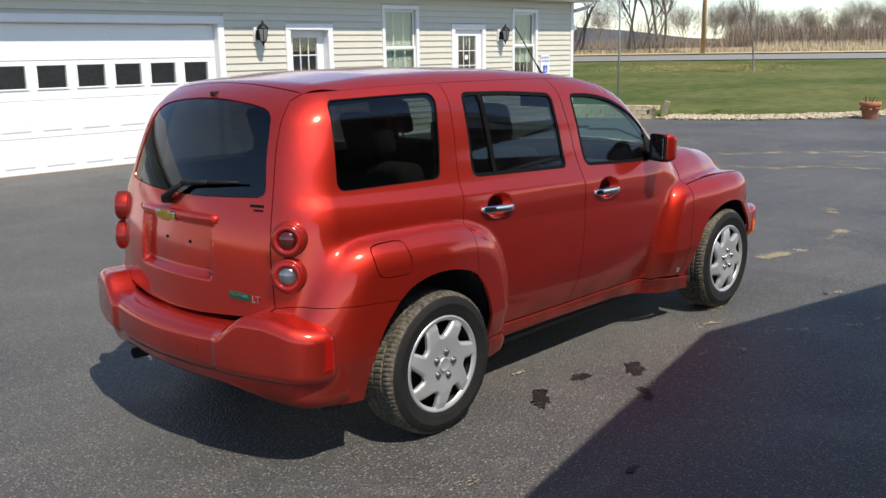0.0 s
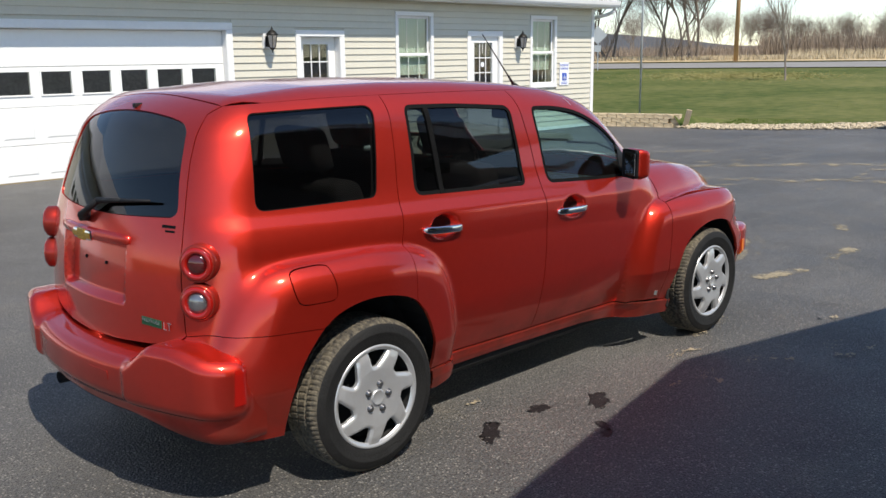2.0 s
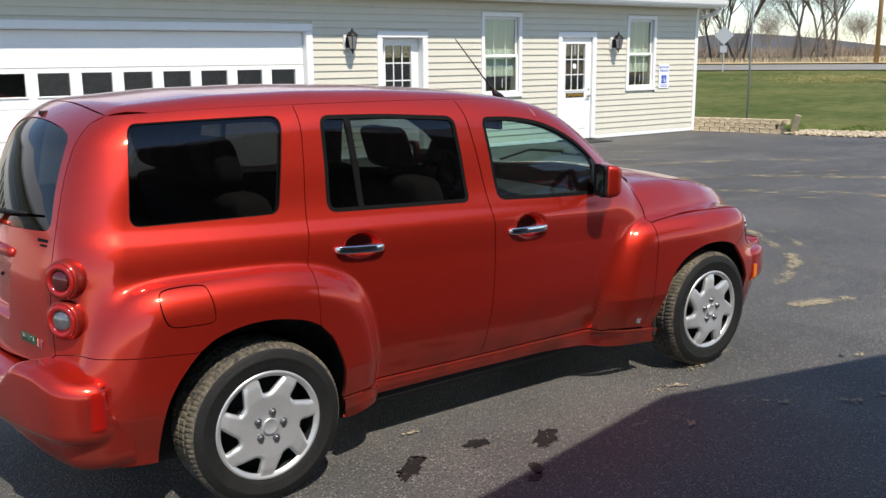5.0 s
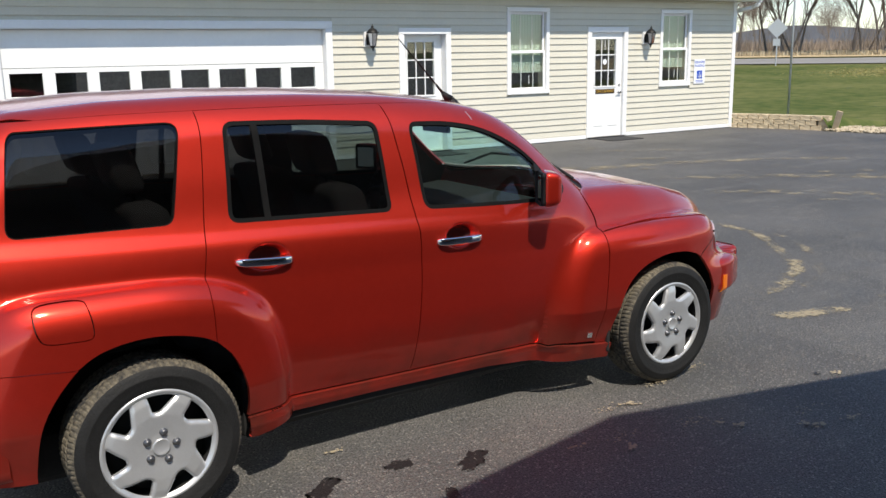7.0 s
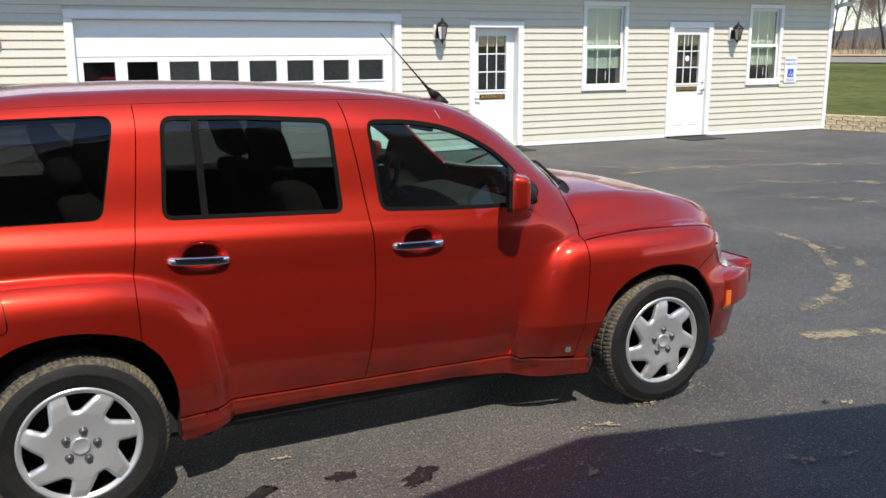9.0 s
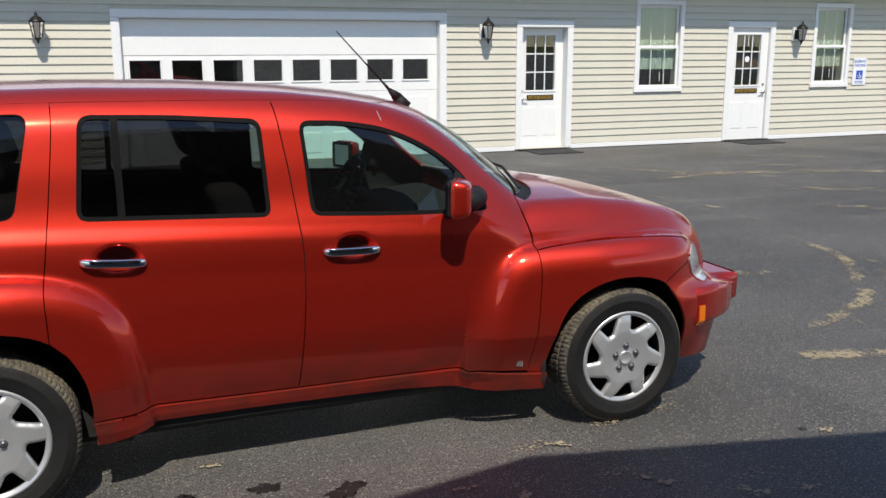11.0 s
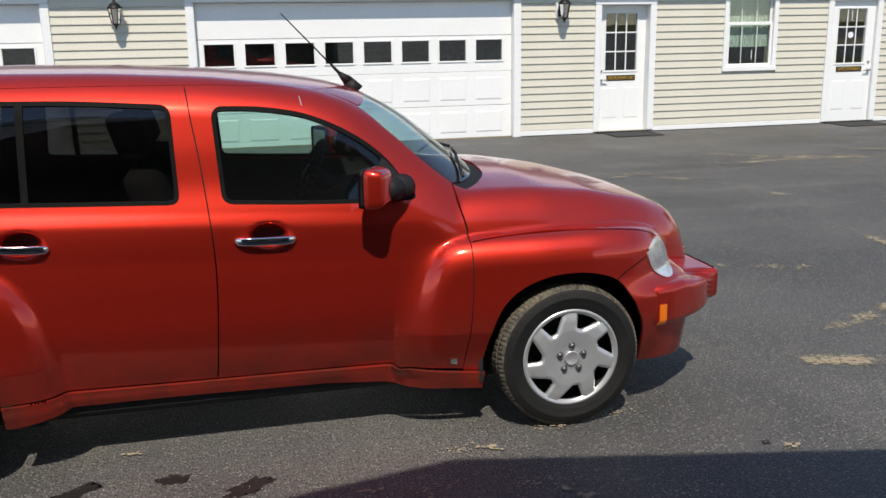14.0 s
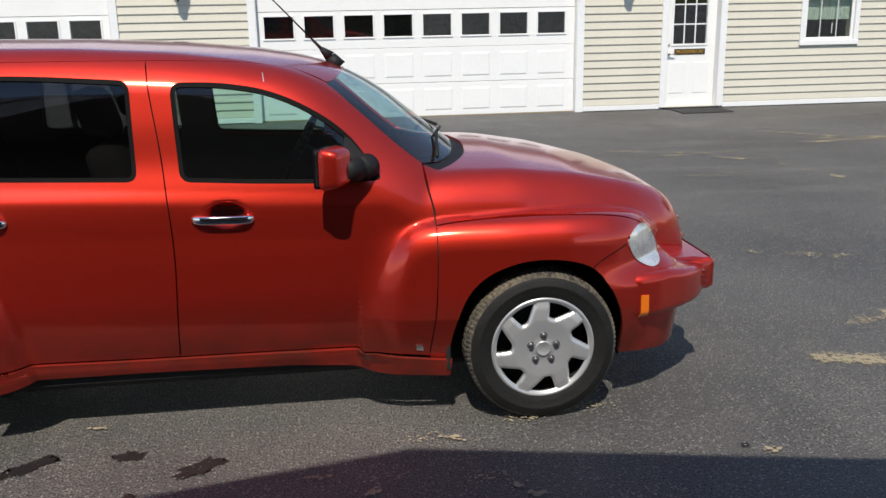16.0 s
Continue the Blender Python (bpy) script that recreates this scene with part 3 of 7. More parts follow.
def skin(name, outline, chart, material, parent, holes=(), step=0.03, sink=0.0, lip=0.014, form=shape, label="", mirror=None, relief=None):
    """One panel of a body: an outline on a chart laid on the form, with its edges turned in. mirror: the parent of its twin on the other flank."""
    V, F = cdt(outline, holes, step)
    O, D = chart(V[:, 0], V[:, 1])
    P = trace(form, O, D)
    N = normals(form, P)
    out = (N * D).sum(1, keepdims=True)
    N = np.where(out < 0, -N, N)
    if relief is not None:
        P = P + N * relief(V[:, 0], V[:, 1])[:, None]
    P = P - N * sink
    faces, fn = [], []
    count = {}
    for f in F:
        a, b, c = P[list(f)]
        if np.dot(np.cross(b - a, c - a), N[f[0]] + N[f[1]] + N[f[2]]) < 0:
            f = f[::-1]
        faces.append(f)
        for i in range(3):
            e = (f[i], f[(i + 1) % 3])
            count[e] = 1
    verts = [tuple(p) for p in P]
    vn = [tuple(n) for n in N]
    if relief is not None:
        vn = None
    nf = len(faces)
    if lip:
        border = [e for e in count if (e[1], e[0]) not in count]
        twin = {}
        for a, b in border:
            for k in (a, b):
                if k not in twin:
                    twin[k] = len(verts)
                    verts.append(tuple(P[k] - N[k] * 0.0))
                    verts.append(tuple(P[k] - N[k] * lip))
            faces.append((twin[b], twin[a], twin[a] + 1, twin[b] + 1))

    def build(nm, par, flip):
        me = bpy.data.meshes.new(nm)
        vs = [(x, -y, z) for x, y, z in verts] if flip else verts
        fs = [f[::-1] for f in faces] if flip else faces
        me.from_pydata(vs, [], fs)
        me.materials.append(material)
        me.polygons.foreach_set("use_smooth", [True] * len(fs))
        me.update()
        if vn:
            loops = []
            flat = [tuple(p.normal) for p in me.polygons]
            for i, p in enumerate(me.polygons):
                for li in p.loop_indices:
                    if i < nf:
                        n = vn[me.loops[li].vertex_index]
                        loops.append((n[0], -n[1], n[2]) if flip else n)
                    else:
                        loops.append(flat[i])
            me.normals_split_custom_set(loops)
        ob = new(nm, me)
        ob.visible_shadow = material not in CLEAR_PANES
        ob.parent = par
        if label:
            ob["label"] = label
        return ob

    one = build(name, parent, False)
    if mirror is not None:
        return one, build(name, mirror, True)
    return one

# ---- car: panels ----
CAR_AT = (2.649, 3.58, 0.0)
car = thing("car", "red metallic compact wagon with chrome handles parked on the asphalt", "car", CAR_AT)


def on(form, chart, pts):
    a = np.array(pts, float)
    O, D = chart(a[:, 0], a[:, 1])
    return trace(form, O, D)


def unbonnet(x, y, z):
    if x <= 3.05:
        return x, math.atan2(y, z - 0.60)
    r = math.hypot(y, z - 0.60)
    return 3.05 + 0.45 * math.atan2(x - 3.05, r), math.atan2(y, z - 0.60)


SEAM_V = 1.515
CUT_B = line([(0.300, SEAM_V), (0.298, 1.401), (0.272, 1.169), (0.248, 0.982), (0.232, 0.86), (0.234, 0.75), (0.236, 0.668)])
CUT_M = line([(1.112, SEAM_V), (1.130, 1.37), (1.154, 1.20), (1.172, 1.03), (1.183, 0.90), (1.185, 0.70), (1.166, 0.40), (1.158, 0.318)])
CUT_F = line([(2.176, 1.060), (2.184, 0.98), (2.205, 0.88), (2.205, 0.78), (2.205, 0.68), (2.195, 0.50), (2.168, 0.288)])
ARCH_R = line([(-0.400, 0.262), (-0.394, 0.330), (-0.368, 0.480), (-0.312, 0.600), (-0.245, 0.673), (-0.170, 0.714), (-0.060, 0.735), (0.060, 0.730), (0.190, 0.694), (0.276, 0.630), (0.338, 0.515), (0.359, 0.400), (0.358, 0.330)])
ARCH_F = line([(2.238, 0.200), (2.248, 0.302), (2.278, 0.444), (2.332, 0.566), (2.414, 0.642), (2.525, 0.685), (2.635, 0.694), (2.740, 0.681), (2.842, 0.638), (2.917, 0.540), (2.964, 0.397), (2.977, 0.240)])
# rear edge of the body side, given across and up, shared with the tailgate
HATCH_CUT = line([(-0.46, 1.474), (-0.478, 1.414), (-0.506, 1.299), (-0.548, 1.091), (-0.570, 0.879), (-0.582, 0.764), (-0.592, 0.669)])
hatch3 = on(shape, tailgate, [(y, untail(-0.46, 0, z)[1] if z > 1.3 else z) for y, z in HATCH_CUT])
ROOF_CORNER = on(shape, top, [(-0.405, -0.480)])[0]
hatch3[0] = ROOF_CORNER
hatch3 = hatch3[[0] + list(range(2, len(hatch3)))]
HATCH_U = [unflank(*p) for p in hatch3]


def gap(poly, d):
    """An outline drawn in by d."""
    p = np.array(poly, float)
    a, b = np.roll(p, 1, axis=0), np.roll(p, -1, axis=0)
    t = b - a
    n = np.stack([t[:, 1], -t[:, 0]], 1) / (np.linalg.norm(t, axis=1, keepdims=True) + 1e-9)
    area = 0.5 * np.sum(p[:, 0] * np.roll(p[:, 1], -1) - np.roll(p[:, 0], -1) * p[:, 1])
    return p - n * d * (1 if area > 0 else -1)


# windows, as the side view shows them
def fillet(corners, per=5):
    """A closed outline with each corner (x, z, radius) rounded."""
    out = []
    n = len(corners)
    for i in range(n):
        p, r = np.array(corners[i][:2]), corners[i][2]
        a, b = np.array(corners[i - 1][:2]) - p, np.array(corners[(i + 1) % n][:2]) - p
        la, lb = np.linalg.norm(a), np.linalg.norm(b)
        a, b = a / la, b / lb
        d = min(r / max(math.tan(math.acos(np.clip(np.dot(a, b), -1, 1)) / 2), 0.05), 0.45 * la, 0.45 * lb)
        for k in range(per + 1):
            t = k / per
            out.append((1 - t) ** 2 * (p + a * d) + 2 * t * (1 - t) * p + t * t * (p + b * d))
    return np.array(out)


Q_WIN = fillet([(-0.402, 1.466, 0.06), (0.228, 1.466, 0.045), (0.152, 1.098, 0.05), (-0.432, 1.105, 0.045)], 7)
R_WIN = fillet([(0.390, 1.457, 0.055), (0.70, 1.449, 4.0), (1.056, 1.424, 0.05), (1.070, 1.052, 0.04), (0.68, 1.067, 4.0), (0.358, 1.080, 0.045)], 7)
F_WIN = fillet([(1.205, 1.414, 0.045), (1.40, 1.408, 4.0), (1.56, 1.381, 4.0), (1.683, 1.333, 4.0), (1.80, 1.264, 4.0), (1.889, 1.188, 4.0), (2.010, 1.020, 0.02), (1.76, 1.019, 4.0), (1.50, 1.030, 4.0), (1.228, 1.046, 0.05)], 6)
# windscreen: edges as seen from above
WS_SIDE = line([(1.800, -0.475), (1.89, -0.535), (1.98, -0.563), (2.085, -0.580), (2.180, -0.590)])
WS_TOP = line([(1.895, 0.0), (1.882, -0.16), (1.850, -0.34), (1.825, -0.43), (1.800, -0.475)])
WS_LOW = line([(2.180, -0.590), (2.27, -0.47), (2.345, -0.28), (2.375, 0.0)])
ws_side3 = on(shape, top, WS_SIDE)
WS_U = [unflank(*p) for p in ws_side3]

rd_out = np.vstack([CUT_B, ARCH_R[-18:], [(0.62, 0.328), (0.9, 0.322)], CUT_M[::-1], [(0.9, SEAM_V), (0.6, SEAM_V)]])
fd_out = np.vstack([CUT_M, [(1.5, 0.315), (1.86, 0.308), (1.95, 0.307)], CUT_F[::-1], WS_U[::-1], [(1.66, SEAM_V), (1.5, SEAM_V), (1.3, SEAM_V)]])
rear_doors = skin("rear_door", gap(rd_out, 0.0025), flank, M_PAINT, car, [R_WIN], step=0.010, mirror=car)
front_doors = skin("front_door", gap(fd_out, 0.0025), flank, M_PAINT, car, [F_WIN], step=0.0125, mirror=car)
BUMP_SEAM = line([(-0.262, 0.664), (-0.38, 0.675), (-0.52, 0.680), (-0.63, 0.680), tuple(HATCH_U[-1])])
ai = int(np.argmin(np.hypot(ARCH_R[:, 0] + 0.258, ARCH_R[:, 1] - 0.660)))
bi = int(np.argmin(np.hypot(ARCH_R[:, 0] - 0.236, ARCH_R[:, 1] - 0.664)))
top_rear = [(u, SEAM_V) for u in np.linspace(0.28, -0.26, 10)]
q_out = np.vstack([CUT_B[::-1], top_rear, HATCH_U, BUMP_SEAM[::-1], ARCH_R[ai + 1:bi]])
FUEL = loop([(-0.358, 0.893), (-0.28, 0.902), (-0.218, 0.897), (-0.203, 0.875), (-0.193, 0.81), (-0.202, 0.768), (-0.27, 0.764), (-0.33, 0.768), (-0.354, 0.788), (-0.366, 0.845)], 4)
sides = skin("body_side", gap(q_out, 0.0015), flank, M_PAINT, car, [Q_WIN, FUEL], step=0.009, mirror=car)
skin("fuel_door", gap(FUEL, 0.004), flank, M_PAINT, sides[0])
# dark seals behind the door gaps
for cut, w0 in ((CUT_B, 0.022), (CUT_M, 0.03), (CUT_F, 0.02)):
    strip = np.vstack([cut - [w0, 0], (cut + [w0, 0])[::-1]])
    skin("door_seal", strip, flank, M_DARK, car, sink=0.022, lip=0, step=0.03, mirror=car)
# hood line: the fender's inner edge
HOOD_LINE = line([(2.205, 0.838), (2.30, 0.849), (2.45, 0.857), (2.62, 0.859), (2.80, 0.854), (2.95, 0.836), (3.08, 0.797), (3.19, 0.74), (3.29, 0.66), (3.36, 0.55)])
cut_low = CUT_F[CUT_F[:, 1] < 0.835]
f_out = np.vstack([cut_low[::-1], HOOD_LINE, [(3.57, 0.55), (3.57, 0.24), (3.2, 0.215)], ARCH_F[::-1], [(2.2, 0.20)]])
fenders = skin("front_fender", gap(f_out, 0.002), flank, M_PAINT, car, step=0.011, mirror=car)
rocker = np.vstack([[(0.36, 0.325), (0.62, 0.322), (0.9, 0.316), (1.158, 0.313), (1.5, 0.310), (1.86, 0.303), (1.95, 0.302), (2.168, 0.282), (2.262, 0.275), (2.255, 0.20), (1.95, 0.215), (1.6, 0.25), (1.0, 0.262), (0.6, 0.262), (0.40, 0.235), (0.365, 0.24)]])
skin("rocker_panel", rocker, flank, M_PAINT, car, mirror=car, step=0.011, relief=lambda u, v: 0.009 + 0.010 * sstep(0.312, 0.290, v))
# roof
seam3 = np.vstack([[ROOF_CORNER], on(shape, flank, [(u, SEAM_V) for u in np.linspace(-0.26, 1.66, 22)])])
right = [(p[0], p[1]) for p in seam3]
rear_edge = line([(seam3[0][0], seam3[0][1]), (-0.413, -0.30), (-0.410, 0.0)])[1:]
half = list(map(tuple, rear_edge[::-1])) + right + list(map(tuple, WS_TOP[::-1]))[1:]
roof_out = half + [(x, -y) for x, y in half[::-1][1:-1]]
skin("roof", roof_out, top, M_PAINT, car, lip=0.006)
# tailgate
top_edge = [untail(x, y, z) for x, y, z in on(shape, top, [(x - 0.005, y) for x, y in rear_edge])]
hc = [untail(*p) for p in hatch3]
low_edge = [(-0.20, 0.599), (-0.42, 0.614), (-0.55, 0.636)]
halfg = [(0.0, 0.594)] + low_edge + [(y, v) for y, v in hc[::-1]] + [p for p in top_edge if p[0] > hc[0][0] + 0.02]
gate_out = halfg + [(-y, v) for y, v in halfg[::-1] if abs(y) > 1e-3]
RG = [(0.0, 1.462), (-0.20, 1.454), (-0.36, 1.434), (-0.420, 1.404), (-0.447, 1.359), (-0.485, 1.214), (-0.508, 1.124), (-0.490, 1.096), (-0.44, 1.090), (-0.2, 1.080)]
RG = [(y, untail(-0.52, 0, z)[1] if z > 1.3 else z) for y, z in RG]
R_GLASS = loop(RG + [(0.0, 1.078)] + [(-y, v) for y, v in RG[::-1][:-1]], 4)
gate = skin("tailgate", gap(gate_out, 0.003), tailgate, M_PAINT, car, [R_GLASS], step=0.014)
skin("rear_window", gap(R_GLASS, 0.003), tailgate, M_TINT, gate, lip=0, sink=0.004)
# windscreen and hood
ws_half = np.vstack([WS_TOP, WS_SIDE[1:], WS_LOW[1:]])
ws_out = list(map(tuple, ws_half)) + [(x, -y) for x, y in ws_half[::-1][1:-1]]
skin("windscreen", ws_out, top, M_SCREEN, car, lip=0, sink=0.003)
hl3 = on(shape, flank, HOOD_LINE)
cowl3 = on(shape, top, [(x + 0.052, y) for x, y in WS_LOW[::-1]])
hood_half = [unbonnet(*p) for p in cowl3[:-1]] + [unbonnet(*p) for p in on(shape, flank, [(2.179, 1.055), (2.183, 1.02), (2.190, 0.96), (2.208, 0.88)])] + [unbonnet(*p) for p in hl3]
nose = [(3.45, -1.25), (3.60, -1.25), (3.735, -1.15), (3.74, -0.6), (3.74, 0.0)]
hood_half = hood_half[:-8] + nose
hood_out = hood_half + [(u, -v) for u, v in hood_half[::-1][1:-1]]
skin("hood", gap(hood_out, 0.004), bonnet, M_PAINT, car, step=0.025)
skin("nose_panel", [(-0.54, 0.54), (0.54, 0.54), (0.54, 0.70), (0.34, 0.80), (-0.34, 0.80), (-0.54, 0.70)], front, M_PAINT, car, step=0.025, form=nose_form, lip=0)
# black cowl between windscreen and hood
skin("cowl", list(map(tuple, WS_LOW)) + [(x, -y) for x, y in WS_LOW[::-1][1:]] + [(x + 0.11, -y) for x, y in WS_LOW] + [(x + 0.11, y) for x, y in WS_LOW[::-1][1:]], top, M_BLACK, car, sink=0.012, lip=0.01)
# glass of the doors
for nm, win, m, doors in (("door_window", R_WIN, M_TINT, rear_doors), ("door_window", F_WIN, M_GLASS, front_doors), ("quarter_window", Q_WIN, M_TINT, sides)):
    seal_w = 0.004 if nm == "quarter_window" else 0.017
    skin(nm, gap(win, seal_w * 0.8), flank, m, doors[0], lip=0, sink=0.006, mirror=doors[1])
    skin("window_seal", gap(win, 0.0005), flank, M_SEAL, doors[0], [gap(win, seal_w)], step=0.012, sink=0.001 if seal_w > 0.01 else 0.003, lip=0.008, mirror=doors[1])


# bumpers
def bump_chart(zc):
    def chart(u, v):
        uu = np.clip(u, -0.30, 2.90)
        th = (u - uu) / 0.45
        D = np.stack([np.sin(th) * np.cos(v), -np.cos(th) * np.cos(v), np.sin(v)], 1)
        return np.stack([uu, np.full_like(uu, -AX), np.full_like(uu, zc)], 1), D
    return chart


END = 0.45 * math.pi / 2
rear_bumper = skin("rear_bumper", [(-0.465, -0.42), (-0.30 - END, -0.42), (-0.30 - END, 0.62), (-0.465, 0.62)], bump_chart(0.46), M_PAINT, car, form=bumper_rear, lip=0, step=0.011, mirror=car)


def back_chart(u, v):
    return np.stack([np.full_like(u, -0.30), u, np.full_like(u, 0.46)], 1), np.stack([-np.cos(v), 0 * u, np.sin(v)], 1)


skin("rear_bumper", [(-0.302, -0.42), (0.302, -0.42), (0.302, 0.62), (-0.302, 0.62)], back_chart, M_PAINT, car, form=bumper_rear, lip=0, step=0.02)
skin("bumper_end", gap(np.vstack([ARCH_R[:ai + 1], BUMP_SEAM, [(-0.755, 0.630), (-0.88, 0.606), (-0.88, 0.50), (-0.72, 0.30), (-0.55, 0.268)]]), 0.0015), flank, M_PAINT, car, mirror=car)
skin("front_bumper", [(3.005, -0.35), (3.42, -0.35), (3.42, 0.5), (3.005, 0.5)], bump_chart(0.50), M_PAINT, car, form=bumper_front, lip=0, step=0.02, mirror=car)

skin("front_bumper", [(-0.552, 0.428), (0.552, 0.428), (0.552, 0.572), (-0.552, 0.572)], front, M_PAINT, car, form=bumper_front, lip=0, step=0.02)

bm = box((3.20, -0.548, 0.432), (3.489, 0.548, 0.568), 0.018, 2)
part("bumper_core", bm, M_PAINT, car)
# seam between bumper cover and fender
SEAM_F = line([(2.984, 0.727), (2.914, 0.697), (2.855, 0.665), (2.832, 0.643)])
skin("fender_seam", np.vstack([SEAM_F, (SEAM_F + [0.002, -0.004])[::-1]]), flank, M_SEAL, car, sink=-0.0008, lip=0.001, step=0.02, mirror=car)

# underbody
for s in (-1, 1):
    for x0, x1 in ((2.06, 2.232), (0.372, 0.50)):
        ys = sorted((s * 0.50, s * 0.71))
        part("splash_guard", box((x0, ys[0], 0.20), (x1, ys[1], 0.46), 0.01), M_DARK, car)
    # added flap, keeps sun in the wheel arch off the ground below
    ys = sorted((s * 0.52, s * 0.80))
    part("mud_flap", box((2.236, ys[0], 0.225), (2.254, ys[1], 0.42), 0.006), M_DARK, car)
bm = box((-0.50, -0.645, 0.185), (3.1, 0.645, 0.40), 0.03)
part("underbody", bm, M_DARK, car)
for sx in (0.0, 2.629):
    for s in (-1, 1):
        bm = bmesh.new()
        ring0, ring1 = [], []
        for k in range(25):
            a = math.pi * (-0.12 + 1.24 * k / 24)
            x, z = sx + 0.425 * math.cos(a), 0.33 + 0.425 * math.sin(a)
            ring0.append(bm.verts.new((x, s * 0.50, z)))
            ring1.append(bm.verts.new((x, s * (0.79 - 0.5 * max(0.0, 0.50 - z)), z)))
        for k in range(24):
            bm.faces.new((ring0[k], ring0[k + 1], ring1[k + 1], ring1[k]))
        bm.faces.new(ring0)
        part("wheel_well", bm, M_DARK, car)

# ---- car: wheels ----
M_TREAD = mat("dusty_tread_rubber", (0.022, 0.021, 0.020), 0.9, color2=(0.165, 0.140, 0.098), scale=5, bump=0.3, bump_scale=90)
M_STEEL = mat("dark_steel_wheel", (0.012, 0.012, 0.012), 0.7, 0.0, var=0.3, scale=15)


M_LUG = mat("dull_plated_steel", (0.16, 0.16, 0.165), 0.3, 0.8, var=0.1, scale=40)


def tyre_mesh():
    """Sidewalls with a raised ring, shoulder blocks and rib grooves."""
    prof = [(0.205, 0.088), (0.212, 0.100), (0.222, 0.105), (0.240, 0.110), (0.262, 0.1125), (0.266, 0.1145), (0.270, 0.1125), (0.288, 0.108), (0.300, 0.101), (0.310, 0.090)]
    tread = [(0.3165, 0.078), (0.3170, 0.056), (0.3110, 0.053), (0.3110, 0.046), (0.3180, 0.043), (0.3180, 0.006), (0.3120, 0.003)]
    full = prof + tread
    full = full + [(r, -h) for r, h in full[::-1]]
    n = 288
    bm = bmesh.new()
    rings = []
    for r, h in full:
        ring = []
        for i in range(n):
            a = 2 * math.pi * i / n
            rr = r
            if r > 0.305 and abs(h) > 0.05 and i % 3 == 0:
                rr -= 0.0035
            elif r > 0.3175 and i % 4 == 0:
                rr -= 0.003
            aa = a + 0.05 * h / 0.1
            ring.append(bm.verts.new((rr * math.cos(aa), h, rr * math.sin(aa))))
        rings.append(ring)
    for k in range(len(rings) - 1):
        worn = 1 if 8 <= k < len(rings) - 9 else 0
        for i in range(n):
            f = bm.faces.new((rings[k][i], rings[k][(i + 1) % n], rings[k + 1][(i + 1) % n], rings[k + 1][i]))
            f.material_index = worn
            f.smooth = not worn
    bmesh.ops.recalc_face_normals(bm, faces=bm.faces)
    return bm


CAP_R = 0.212


def cap_height(r):
    """How far the hubcap stands out at a radius."""
    return np.interp(r, [0, 0.03, 0.05, 0.085, 0.12, 0.165, 0.188, 0.197, 0.204, 0.212], [0.010, 0.011, 0.009, 0.013, 0.016, 0.012, 0.005, 0.003, 0.006, -0.004])


def hubcap_mesh():
    """Seven blades with flat tips, and slanted openings with chamfered edges between them."""
    out = [(0.196 * math.cos(a), 0.196 * math.sin(a)) for a in np.linspace(0, 2 * math.pi, 113)[:-1]]
    holes = []
    for k in range(7):
        c = 360 * k / 7 + 2
        h = [(0.905, -12, 0.005), (0.925, -22, 1.0), (0.925, -34, 1.0), (0.905, -45, 0.005), (0.595, -43.5, 0.013), (0.590, -31.5, 0.016)]
        holes.append(fillet([(CAP_R * r * math.sin(radians(c + a)), CAP_R * r * math.cos(radians(c + a)), q) for r, a, q in h], 4))
    V, F = cdt(out, holes, 0.0065)
    r = np.hypot(V[:, 0], V[:, 1])
    near = np.full(len(V), 1.0)
    for h in holes:
        near = np.minimum(near, np.maximum(sdf(V[:, 0], V[:, 1], h), 0))
    Y = -cap_height(r) + 0.009 * sstep(0.010, 0.0, near) * sstep(0.195, 0.185, r)
    bm = bmesh.new()
    vs = [bm.verts.new((x, y, z)) for (x, z), y in zip(V, Y)]
    for f in F:
        bm.faces.new([vs[i] for i in f])
    bmesh.ops.recalc_face_normals(bm, faces=bm.faces)
    if sum(f.normal.y for f in bm.faces) > 0:
        bmesh.ops.reverse_faces(bm, faces=bm.faces)
    edge = [e for e in bm.edges if e.is_boundary]
    for e in edge:
        e.smooth = False
    ext = bmesh.ops.extrude_edge_only(bm, edges=edge)
    for v in ext["geom"]:
        if isinstance(v, bmesh.types.BMVert):
            v.co.y += 0.014
    for f in bm.faces:
        f.smooth = True
    bmesh.ops.recalc_face_normals(bm, faces=bm.faces)
    return bm


def make_wheel(name_at, flip):
    w = new("wheel")
    w.parent = car
    w.matrix_basis = pose(name_at[0], name_at[1], name_at[2], 0, 0, 180 if flip else 0)
    return w


